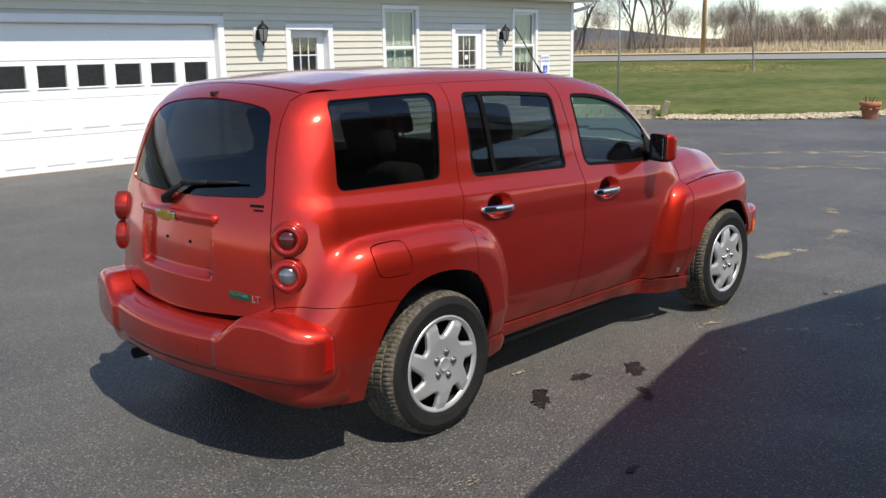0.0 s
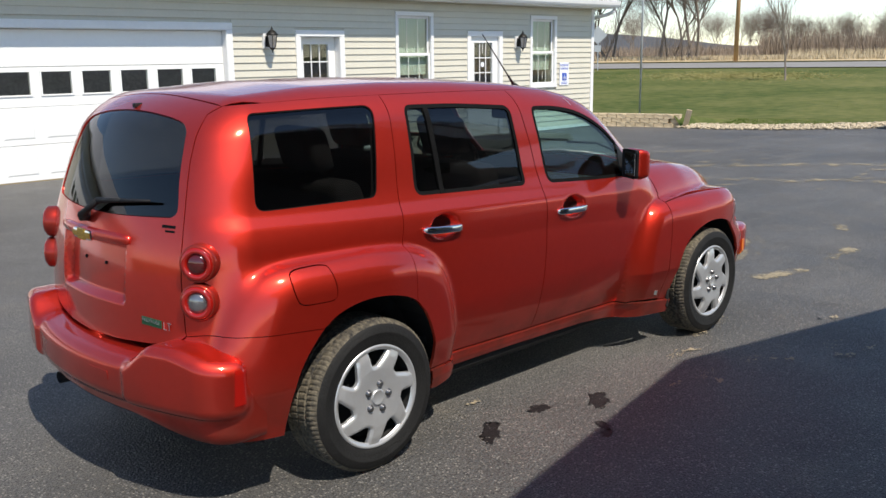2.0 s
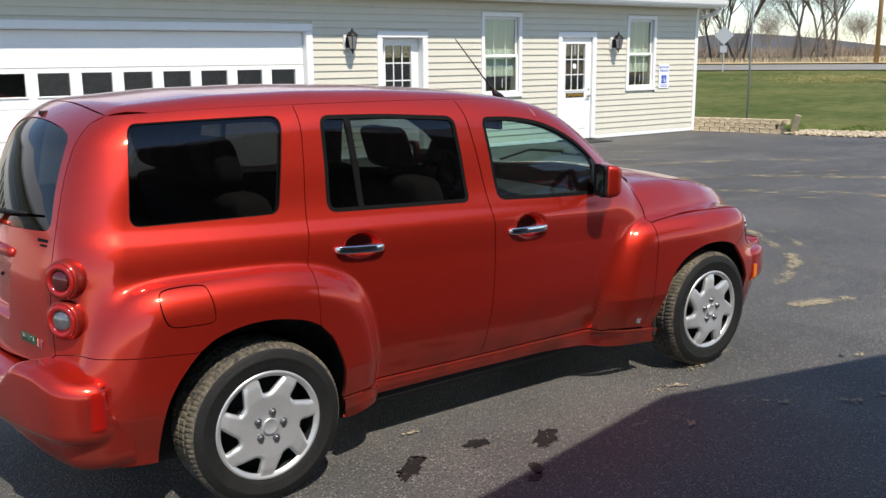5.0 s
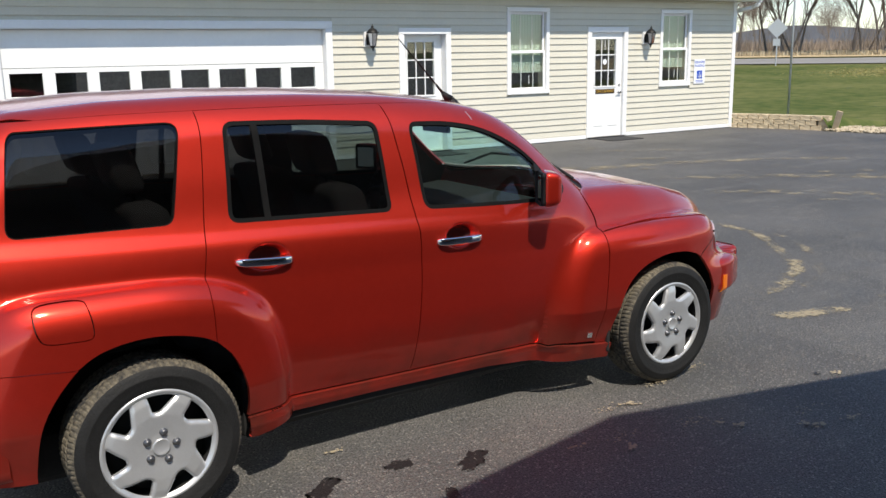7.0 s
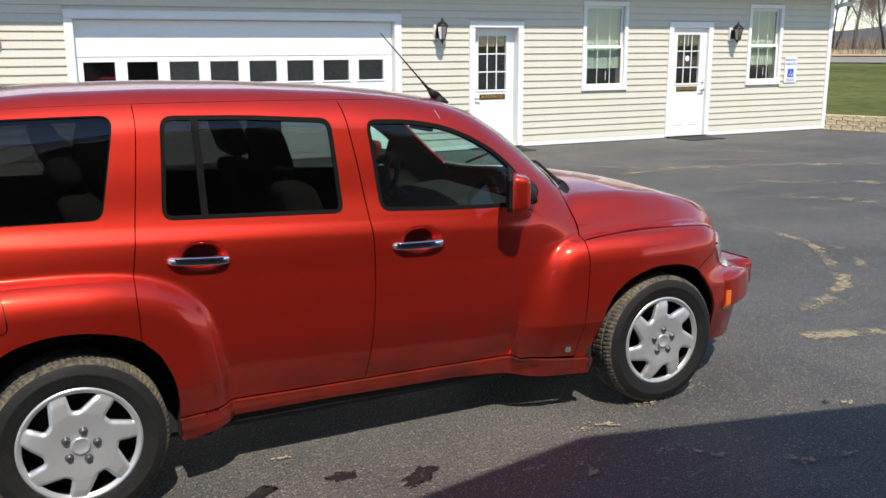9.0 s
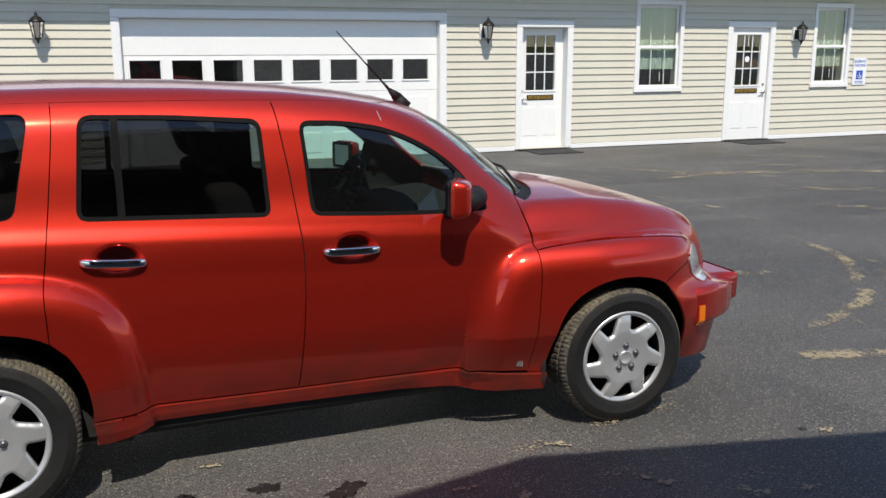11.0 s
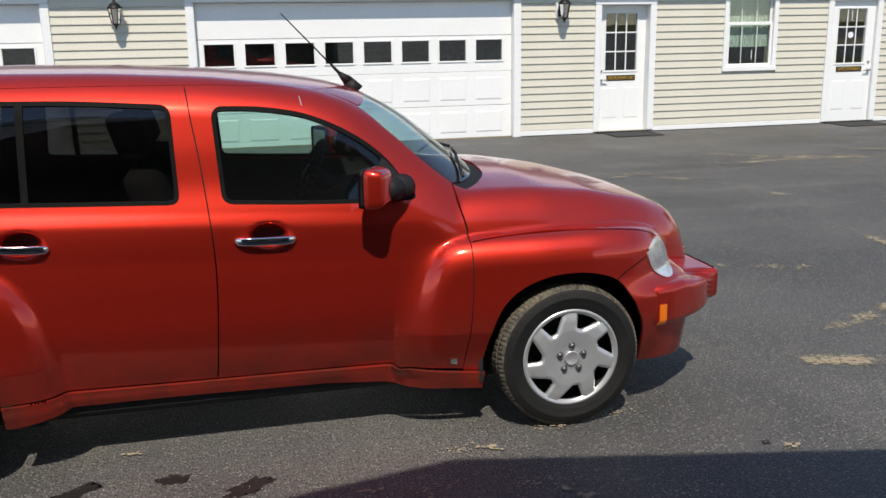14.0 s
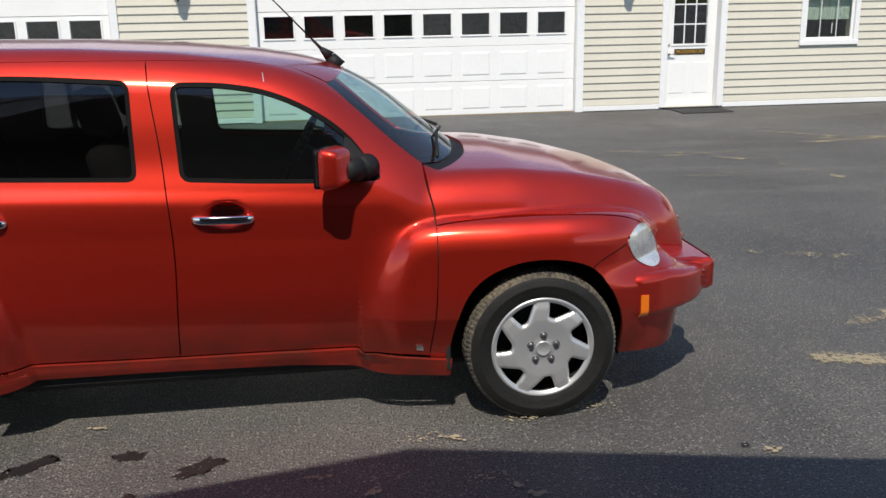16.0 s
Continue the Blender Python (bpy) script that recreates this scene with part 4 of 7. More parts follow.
master = None
for at, flip in (((0.0, -0.748, 0.318), False), ((2.629, -0.748, 0.318), False), ((0.0, 0.748, 0.318), True), ((2.629, 0.748, 0.318), True)):
    w = make_wheel(at, flip)
    if master is None:
        tyre = part("tyre", tyre_mesh(), [M_RUBBER, M_TREAD], w, "black tyre with dusty tan tread")
        cap = part("hubcap", hubcap_mesh(), M_SILVER, w, "silver seven-blade hubcap")
        cap.location = (0, -0.097, 0)
        cap.scale = (1.035, 1, 1.035)
        ring = part("hubcap_ring", lathe([(0.186, 0.004), (0.1895, -0.003), (0.193, -0.004), (0.197, -0.0085), (0.201, -0.010), (0.206, -0.0085), (0.210, -0.003), (0.212, 0.006)], 96, "y", False), M_SILVER, w)
        ring.location = (0, -0.097, 0)
        ring.scale = (1.035, 1, 1.035)
        disc = part("rim", lathe([(0.205, -0.09), (0.204, 0.02), (0.198, 0.02), (0.19, -0.025), (0.15, -0.02), (0.06, -0.035), (0.001, -0.035)], 48, "y", False), M_STEEL, w)
        lugs = []
        for k in range(5):
            a = math.pi / 2 + 2 * math.pi * k / 5
            bm = lathe([(0.0145, 0.006), (0.0145, -0.001), (0.011, -0.003), (0.0105, -0.010), (0.007, -0.013), (0.001, -0.0135)], 14, "y")
            lg = part("lug_nut", bm, M_LUG, w)
            lg.scale = (1.08, 1.0, 1.08)
            lg.location = (0.056 * math.cos(a), -0.108, 0.056 * math.sin(a))
            lugs.append(lg)
        bm = lathe([(0.033, 0.0), (0.033, -0.006), (0.029, -0.009), (0.025, -0.006), (0.001, -0.006)], 32, "y")
        ctr = part("centre_cap", bm, M_SILVER, w)
        ctr.location = (0, -0.106, 0)
        master = w
        kids = list(w.children)
    else:
        for k in kids:
            c = k.copy()
            scene.collection.objects.link(c)
            c.parent = w
    w.rotation_euler.y = radians({0.0: 84, 2.629: 0}[at[0]]) if not flip else w.rotation_euler.y

# ---- car: lamps, handles and small parts ----
M_REDLENS = mat("red_lamp_lens", (0.30, 0.007, 0.004), 0.12, 0.0, coat=0.6, spec=0.5)
M_REDDARK = mat("dark_red_lens", (0.07, 0.003, 0.003), 0.12, 0.0, coat=1.0)
M_CLEARL = mat("clear_lamp_lens", (0.30, 0.30, 0.31), 0.2, 0.7, coat=1.0, color2=(0.12, 0.1, 0.1), scale=40)
M_AMBER = mat("amber_lens", (0.75, 0.17, 0.01), 0.15, coat=1.0)
M_GOLD = mat("gold_emblem", (0.62, 0.40, 0.08), 0.25, 0.9)
M_HEAD = mat("clear_headlamp", (0.42, 0.44, 0.46), 0.14, 0.45, coat=1.0, color2=(0.76, 0.78, 0.80), scale=13)
M_MIRROR = mat("mirror_glass", (0.9, 0.9, 0.9), 0.0, 1.0)


def turned(name, profile, at, axis, material, parent, n=28, label=""):
    """A lathe body with its axis along a direction."""
    bm = lathe(profile, n)
    ob = part(name, bm, material, parent, label)
    ob.matrix_basis = Matrix.Translation(at) @ Vector(axis).to_track_quat("Z", "Y").to_matrix().to_4x4()
    return ob


for s in (-1, 1):
    body = sides[0 if s < 0 else 1]
    for z, inner, lab in ((0.945, M_REDDARK, "round red tail lamp in a flared red housing"), (0.804, M_CLEARL, "round reversing lamp with a clear centre")):
        at = Vector((-0.636 - 0.06 * (0.945 - z), s * 0.645, z))
        ax = Vector((-0.80, s * 0.60, 0.02))
        pod = turned("tail_light", [(0.030, -0.16), (0.052, -0.12), (0.066, -0.07), (0.071, -0.02), (0.070, 0.014), (0.066, 0.022), (0.062, 0.024), (0.058, 0.020)], at, ax, M_PAINT, car, label=lab)
        turned("lens_ring", [(0.060, 0.012), (0.061, 0.024), (0.056, 0.030), (0.046, 0.032), (0.038, 0.026), (0.036, 0.018)], (0, 0, 0), (0, 0, 1), M_REDLENS, pod)
        turned("lens", [(0.040, 0.014), (0.037, 0.024), (0.026, 0.031), (0.012, 0.034), (0.0005, 0.035)], (0, 0, 0), (0, 0, 1), inner, pod)

# door handles
for doors, x0, x1, z0, z1 in ((rear_doors, 0.357, 0.592, 0.936, 0.921), (front_doors, 1.262, 1.500, 0.903, 0.898)):
    for s, door in ((-1, doors[0]), (1, doors[1])):
        bm = bmesh.new()
        n = 18
        rings = []
        for i in range(n + 1):
            t = i / n
            x, z = x0 + (x1 - x0) * t, z0 + (z1 - z0) * t
            e = math.sqrt(max(0.0, 1 - (2 * t - 1) ** 8))
            hz, hy = 0.0165 * (0.55 + 0.45 * e), 0.008 * (0.5 + 0.5 * e)
            bow = 0.762 + 0.019 * (1 - (2 * t - 1) ** 4)
            ring = []
            for k in range(12):
                a = 2 * math.pi * k / 12
                cy, cz = math.cos(a), math.sin(a)
                ring.append(bm.verts.new((x, s * (bow + hy * math.copysign(abs(cy) ** 0.6, cy)), z + hz * math.copysign(abs(cz) ** 0.6, cz))))
            rings.append(ring)
        for i in range(n):
            for k in range(12):
                bm.faces.new((rings[i][k], rings[i][(k + 1) % 12], rings[i + 1][(k + 1) % 12], rings[i + 1][k]))
        bm.faces.new(rings[0])
        bm.faces.new(rings[-1])
        bmesh.ops.recalc_face_normals(bm, faces=bm.faces)
        part("handle", smooth(bm), M_CHROME, door, "chrome pull handle")

# body-red handle cups, their shade put into a darker colour
M_CUP_SHADE = mat("cup_shade_red", (0.045, 0.006, 0.005), 0.6, var=0.2, scale=30, spec=0.2)
for doors, hx, hz in ((rear_doors, 0.490, 0.940), (front_doors, 1.395, 0.917)):
    ring = [(hx + 0.064 * math.cos(a), hz + 0.039 * math.sin(a)) for a in np.linspace(0, 2 * math.pi, 29)[:-1]]
    skin("handle_cup", ring, flank, M_CUP_SHADE, doors[0], sink=-0.0012, lip=0.002, step=0.008, mirror=doors[1], label="cup behind the handle, its shade coloured dark")
# divider in the rear door glass, black sail at the mirror, lock mark on the fender
skin("window_divider", [(0.503, 1.436), (0.529, 1.436), (0.530, 1.075), (0.504, 1.075)], flank, M_SEAL, rear_doors[0], sink=-0.001, lip=0.01, mirror=rear_doors[1])
skin("mirror_sail", [(1.862, 1.190), (1.885, 1.176), (1.985, 1.055), (1.985, 1.036), (1.860, 1.032), (1.842, 1.05)], flank, M_BLACK, front_doors[0], sink=-0.002, lip=0.01, mirror=front_doors[1])
skin("emblem_plate", [(2.113, 0.346), (2.141, 0.343), (2.143, 0.316), (2.115, 0.319)], flank, M_CHROME, front_doors[0], sink=-0.003, lip=0.004, step=0.02, mirror=front_doors[1])
skin("frame_joint", [(1.5545, 1.448), (1.5575, 1.448), (1.5625, 1.404), (1.5595, 1.404)], flank, M_SILVER, front_doors[0], sink=-0.001, lip=0.002, step=0.02)


def rounded(lo, hi, r, seg=3):
    return smooth(box(lo, hi, r, seg))


for s, door in ((-1, front_doors[0]), (1, front_doors[1])):
    # the glass looks back and a little inwards; the shell is rounded towards the front
    turn = pose(1.815, s * 0.848, 1.098, 0, 0, s * 28)
    bm = bmesh.new()
    add_box(bm, (-0.040, -0.076, -0.080), (0.046, 0.076, 0.080), 0.030, 4)
    for v in bm.verts:
        k = (v.co.x + 0.040) / 0.086
        v.co.z *= 1.0 - 0.20 * k * k
        v.co.y *= 1.0 - 0.22 * k * k
    bmesh.ops.transform(bm, matrix=turn, verts=bm.verts)
    bmesh.ops.recalc_face_normals(bm, faces=bm.faces)
    me_ob = part("mirror_housing", smooth(bm), M_PAINT, door, "red door mirror housing")
    bm = bmesh.new()
    add_box(bm, (-0.0455, -0.070, -0.074), (-0.036, 0.070, 0.074), 0.018, 3)
    bmesh.ops.transform(bm, matrix=turn, verts=bm.verts)
    part("mirror_rim", smooth(bm), M_BLACK, me_ob, "black rim round the mirror glass")
    bm = bmesh.new()
    add_box(bm, (-0.0475, -0.056, -0.058), (-0.044, 0.056, 0.058), 0.0012)
    bmesh.ops.transform(bm, matrix=turn, verts=bm.verts)
    part("mirror_glass", bm, M_MIRROR, me_ob)
    bm = bmesh.new()
    add_cyl(bm, (1.842, s * 0.825, 1.082), (1.905, s * 0.765, 1.076), 0.044, 0.047, 18)
    add_cyl(bm, (1.905, s * 0.765, 1.076), (1.950, s * 0.690, 1.072), 0.047, 0.052, 18)
    bmesh.ops.remove_doubles(bm, verts=bm.verts, dist=0.001)
    part("mirror_arm", smooth(bm), M_BLACK, me_ob, "black mirror arm")

# tailgate fittings
bm = bmesh.new()
pv = on(shape, tailgate, [(0.038, 1.054), (-0.077, 1.123), (-0.24, 1.136), (-0.402, 1.146)])
add_cyl(bm, Vector(pv[0]) + Vector((0.01, 0, 0)), Vector(pv[0]) + Vector((-0.035, 0, 0)), 0.024, 0.020, 14)
a0, a1, a2, a3 = [Vector(p) + Vector((-0.030, 0, 0.004)) for p in pv]
add_cyl(bm, a0, a1, 0.015, 0.012, 10)
add_cyl(bm, a1, a2, 0.012, 0.009, 10)
add_cyl(bm, a2, a3, 0.008, 0.005, 8)
part("rear_wiper", smooth(bm), M_BLACK, gate, "black rear wiper")
bm = bmesh.new()
rings = []
for y in np.linspace(-0.292, 0.292, 21):
    p = on(shape, tailgate, [(y, 1.014)])[0]
    e = 1 - 0.35 * (abs(y) / 0.292) ** 8
    ring = []
    for k in range(14):
        a = 2 * math.pi * k / 14
        ca, sa = math.cos(a), math.sin(a)
        ring.append(bm.verts.new((p[0] - 0.004 + 0.020 * e * math.copysign(abs(ca) ** 0.7, ca), y, 0.992 + 0.023 * e * math.copysign(abs(sa) ** 0.7, sa))))
    rings.append(ring)
for q0, q1 in zip(rings, rings[1:]):
    for k in range(14):
        bm.faces.new((q0[k], q0[(k + 1) % 14], q1[(k + 1) % 14], q1[k]))
bm.faces.new(rings[0])
bm.faces.new(rings[-1])
bmesh.ops.recalc_face_normals(bm, faces=bm.faces)
part("grab_bar", smooth(bm), M_PAINT, gate)
skin("badge_ghost", [(-0.515, 1.055), (-0.450, 1.055), (-0.450, 1.066), (-0.515, 1.066)], tailgate, M_SEAL, gate, sink=-0.0008, lip=0.001, step=0.02)
skin("badge_ghost", [(-0.515, 1.040), (-0.470, 1.040), (-0.470, 1.048), (-0.515, 1.048)], tailgate, M_SEAL, gate, sink=-0.0008, lip=0.001, step=0.02)
ep = on(shape, tailgate, [(0.018, 1.014)])[0]
bm = bmesh.new()
add_box(bm, (ep[0] - 0.034, -0.060, 0.966), (ep[0] - 0.014, 0.096, 1.006), 0.008, 2)
for v in bm.verts:
    v.co.y = 0.018 + (v.co.y - 0.018) * 0.98
emblem = part("emblem", bm, M_CHROME, gate, "gold emblem with a chrome rim")
bm = bmesh.new()
add_box(bm, (ep[0] - 0.037, -0.057, 0.974), (ep[0] - 0.024, 0.093, 0.998), 0.003, 1)
add_box(bm, (ep[0] - 0.0375, -0.012, 0.964), (ep[0] - 0.024, 0.048, 1.010), 0.003, 1)
part("emblem_face", bm, M_GOLD, emblem)
for y in (-0.09, 0.09):
    q = on(shape, tailgate, [(y, 0.879)])[0]
    bm = bmesh.new()
    add_cyl(bm, (q[0] + 0.004, y, 0.879), (q[0] - 0.006, y, 0.879), 0.008, 0.006, 10)
    part("plate_screw", bm, M_BLACK, gate)
M_GREEN = mat("green_badge", (0.014, 0.085, 0.04), 0.3, 0.2)
bg = on(shape, tailgate, [(-0.375, 0.704), (-0.475, 0.698), (-0.488, 0.697), (-0.527, 0.695)])


def badge_letters(text, p, q, height, material, parent, label=""):
    """Raised letters that fill the stretch from p to q on the tailgate."""
    cu = bpy.data.curves.new("lettering", "FONT")
    cu.body, cu.size, cu.extrude = text, 1.0, 0.02
    tmp = new("lettering_source", cu)
    me = bpy.data.meshes.new_from_object(tmp)
    bpy.data.objects.remove(tmp)
    xs, ys = [v.co.x for v in me.vertices], [v.co.y for v in me.vertices]
    ax = (q - p).normalized()
    out = ax.cross(Vector((0, 0, 1))).normalized()
    out = -out if out.x > 0 else out
    upv = out.cross(ax)
    kx, ky = (q - p).length / (max(xs) - min(xs)), height / (max(ys) - min(ys))
    for v in me.vertices:
        v.co = p + ax * ((v.co.x - min(xs)) * kx) + upv * ((v.co.y - min(ys)) * ky - height / 2) + out * (0.0045 + v.co.z * 0.04)
    me.materials.clear()
    me.materials.append(material)
    ob = new("lettering", me)
    ob.parent = parent
    ob["label"] = label
    return ob


def badge_plate(p, q, hgt, material, label):
    d = q - p
    nrm = Vector((-d.y, d.x, 0)).normalized()
    nrm = -nrm if nrm.x > 0 else nrm
    up = Vector((0, 0, hgt / 2))
    bm = bmesh.new()
    vs = [bm.verts.new(v + nrm * o) for o in (-0.004, 0.004) for v in (p - up, q - up, q + up, p + up)]
    for f in ((0, 1, 2, 3), (7, 6, 5, 4), (0, 4, 5, 1), (1, 5, 6, 2), (2, 6, 7, 3), (3, 7, 4, 0)):
        bm.faces.new([vs[k] for k in f])
    bmesh.ops.recalc_face_normals(bm, faces=bm.faces)
    return part("badge", bm, material, gate, label)


b0, b1, b2, b3 = [Vector(p) for p in bg]
badge_plate(b0, b1, 0.030, M_GREEN, "small green badge with pale lettering")
badge_letters("FLEXFUEL", b0 + (b1 - b0) * 0.05 + Vector((0, 0, 0.005)), b0 + (b1 - b0) * 0.95 + Vector((0, 0, 0.005)), 0.013, M_CHROME, gate, "small chrome lettering")
badge_letters("LT", b2, b3, 0.030, M_CHROME, gate, "chrome letters")
mk = on(shape, tailgate, [(0.0, untail(-0.512, 0, 1.482)[1])])[0]
part("washer_nozzle", rounded((mk[0] - 0.016, -0.012, mk[2] - 0.006), (mk[0] + 0.02, 0.012, mk[2] + 0.012), 0.004), M_BLACK, gate)
# bumper reflectors, hook cover, exhaust
for s in (-1, 1):
    skin("reflector", [(-0.551, 0.196), (-0.522, 0.196), (-0.527, -0.01), (-0.556, -0.01)], bump_chart(0.46), M_REDLENS, car, form=bumper_rear, sink=-0.003, lip=0.008, step=0.012, label="red bumper reflector", mirror=car) if s < 0 else None
skin("hook_cover", fillet([(-0.300, 0.030, 0.012), (-0.165, 0.030, 0.012), (-0.165, 0.095, 0.012), (-0.300, 0.095, 0.012)], 3), back_chart, M_PAINT, car, form=bumper_rear, sink=-0.0022, lip=0.005, step=0.015)
bm = bmesh.new()
add_cyl(bm, (-0.55, 0.40, 0.285), (-0.775, 0.40, 0.290), 0.026, 0.026, 18, False)
part("exhaust_pipe", smooth(bm), M_STEEL, car)
# headlamps and amber side markers
HEAD = loop([(2.990, 0.730), (3.022, 0.766), (3.080, 0.782), (3.145, 0.768), (3.198, 0.724), (3.226, 0.672), (3.212, 0.628), (3.165, 0.602), (3.100, 0.606), (3.028, 0.656)], 4)
skin("headlight", HEAD, flank, M_HEAD, car, sink=-0.006, lip=0.012, step=0.015, mirror=car, label="clear oval headlamp")
skin("side_marker", [(3.028, 0.01), (3.056, 0.01), (3.058, -0.20), (3.030, -0.20)], bump_chart(0.50), M_AMBER, car, form=bumper_front, sink=-0.005, lip=0.012, step=0.012, label="amber side marker", mirror=car)
# antenna
bm = bmesh.new()
add_cyl(bm, (1.868, 0, 1.415), (1.835, 0, 1.462), 0.040, 0.027, 16)
add_cyl(bm, (1.835, 0, 1.462), (1.795, 0, 1.500), 0.027, 0.010, 16)
add_cyl(bm, (1.800, 0, 1.494), (1.758, 0, 1.540), 0.008, 0.006, 10)
add_cyl(bm, (1.758, 0, 1.540), (1.540, 0, 1.772), 0.0042, 0.0026, 8)
part("antenna", smooth(bm), M_BLACK, car, "black roof antenna leaning back")
# front wipers
for y0, y1 in ((-0.50, 0.02), (0.0, 0.50)):
    w3 = on(shape, top, [(2.31 - 0.25 * y0 * y0, y0), (2.28, (y0 + y1) / 2), (2.33 - 0.25 * y1 * y1, y1)])
    bm = bmesh.new()
    up = np.array([0.004, 0, 0.016])
    add_cyl(bm, w3[0] + up, w3[1] + up, 0.008, 0.007, 8)
    add_cyl(bm, w3[1] + up, w3[2] + up, 0.007, 0.007, 8)
    part("front_wiper", smooth(bm), M_BLACK, car)

# ---- car: cabin ----
M_TRIM = mat("dark_grey_trim", (0.013, 0.013, 0.014), 0.75, var=0.2, scale=20, bump=0.1, bump_scale=200)
M_CLOTH = mat("black_seat_cloth", (0.013, 0.013, 0.014), 0.9, var=0.25, scale=30, bump=0.3, bump_scale=250)
M_LINER = mat("grey_headliner", (0.16, 0.16, 0.15), 0.95, var=0.05)
M_DASH = mat("grey_dashboard", (0.018, 0.019, 0.019), 0.9, spec=0.1, var=0.1, scale=15)
for nm, outl, win, doors in (("door_trim", rd_out, R_WIN, rear_doors), ("door_trim", fd_out, F_WIN, front_doors), ("side_trim", q_out, Q_WIN, sides)):
    skin(nm, gap(outl, 0.012), flank, M_TRIM, doors[0], [gap(win, 0.004)], step=0.05, sink=0.032, lip=0, mirror=doors[1])
skin("headliner", [(x * 0.98 + 0.01, y * 0.96) for x, y in roof_out], top, M_LINER, car, step=0.06, sink=0.03, lip=0)
part("cabin_floor", box((-0.70, -0.62, 0.30), (2.20, 0.62, 0.34), 0.01), M_TRIM, car)
part("load_floor", box((-0.70, -0.60, 0.62), (0.10, 0.60, 0.65), 0.01), M_TRIM, car)


def seat(x, y, w, tilt, heads):
    st = new("seat")
    st.parent = car
    st.location = (x, y, 0.34)
    part("cushion", rounded((-0.02, -w / 2, 0.10), (0.50, w / 2, 0.30), 0.06), M_CLOTH, st)
    bm = rounded((-0.10, -w / 2, 0.22), (0.06, w / 2, 0.82), 0.06)
    for v in bm.verts:
        v.co.x -= tilt * (v.co.z - 0.22)
    part("seat_back", bm, M_CLOTH, st)
    for hy in heads:
        bm = rounded((-0.09, hy - 0.13, 0.85), (0.03, hy + 0.13, 1.04), 0.05)
        for v in bm.verts:
            v.co.x -= tilt * (v.co.z - 0.22)
        add_cyl(bm, (-0.03 - tilt * 0.55, hy - 0.05, 0.78), (-0.03 - tilt * 0.60, hy - 0.05, 0.88), 0.006, 0.006, 6)
        add_cyl(bm, (-0.03 - tilt * 0.55, hy + 0.05, 0.78), (-0.03 - tilt * 0.60, hy + 0.05, 0.88), 0.006, 0.006, 6)
        part("headrest", bm, M_CLOTH, st)


seat(1.12, -0.36, 0.50, 0.30, (0.0,))
seat(1.12, 0.36, 0.50, 0.30, (0.0,))
seat(0.28, 0.0, 1.20, 0.28, (-0.36, 0.36))
bm = box((1.72, -0.64, 0.60), (2.22, 0.64, 0.955), 0.09, 4)
for v in bm.verts:
    v.co.z -= 0.20 * max(0.0, 1.95 - v.co.x) * (1 if v.co.z > 0.8 else 0)
part("dashboard", smooth(bm), M_DASH, car)
bm = bmesh.new()
ctr, nrm = Vector((1.66, 0.36, 0.98)), Vector((-0.88, 0, 0.47)).normalized()
sx = nrm.cross(Vector((0, 1, 0))).normalized()
pts = [ctr + 0.185 * (math.cos(a) * Vector((0, 1, 0)) + math.sin(a) * sx) for a in np.linspace(0, 2 * math.pi, 33)]
for p, q in zip(pts, pts[1:]):
    add_cyl(bm, p, q, 0.015, 0.015, 8)
for a in (0.2, math.pi - 0.2, math.pi * 1.5):
    add_cyl(bm, ctr, ctr + 0.18 * (math.cos(a) * Vector((0, 1, 0)) + math.sin(a) * sx), 0.018, 0.012, 8)
add_cyl(bm, ctr + nrm * 0.02, ctr - nrm * 0.25, 0.055, 0.04, 12)
part("steering_wheel", smooth(bm), M_BLACK, car)
part("rear_view_mirror", rounded((1.74, -0.12, 1.30), (1.765, 0.12, 1.365), 0.01), M_BLACK, car)

# ---- building: cladding, doors, windows, lamps ----
M_GROOF = mat("white_ribbed_roof", (0.72, 0.72, 0.72), 0.35, 0.2, var=0.04, scale=3)
M_BLIND = mat("pale_green_blind", (0.58, 0.72, 0.62), 0.85, var=0.05, scale=14)
M_LANTERN = mat("black_lantern_metal", (0.02, 0.019, 0.018), 0.45, 0.5, var=0.3, scale=30)
M_LGLASS = glass("lantern_glass", (0.85, 0.86, 0.84), 0.05, 1.5)
M_SIGN = mat("white_sign", (0.78, 0.79, 0.82), 0.4, var=0.02)
M_BLUE = mat("sign_blue", (0.03, 0.09, 0.45), 0.4, var=0.05)
M_BROWN = mat("dark_brown_plate", (0.035, 0.018, 0.008), 0.35, var=0.1)
M_BRASS = mat("gold_lettering", (0.60, 0.36, 0.06), 0.35, 0.4)
M_NICKEL = mat("brushed_nickel", (0.6, 0.59, 0.57), 0.28, 1.0)
TRIMS = {}


def trim_piece(lo, hi, parent, name="trim_board"):
    return part(name, box(lo, hi, 0.006), M_WHITE, parent)


def casing(key, w, parent, sill=False, y0=None):
    """Boards round an opening, proud of the cladding."""
    x0, x1, z0, z1 = HOLES[key]
    ya, yb = WALL_Y - 0.030, WALL_Y + 0.03
    trim_piece((x0 - w, ya, max(z0, 0.0)), (x0, yb, z1), parent)
    trim_piece((x1, ya, max(z0, 0.0)), (x1 + w, yb, z1), parent)
    trim_piece((x0 - w, ya - 0.003, z1), (x1 + w, yb, z1 + w), parent)
    if sill:
        trim_piece((x0 - w - 0.006, ya - 0.006, z0 - w), (x1 + w + 0.006, yb, z0), parent, "sill")


# lap siding: every board a piece, its lower edge standing out
CASE = {"garage_a": 0.112, "garage_b": 0.112, "entry": 0.10, "office": 0.10, "win_a": 0.075, "win_b": 0.075}
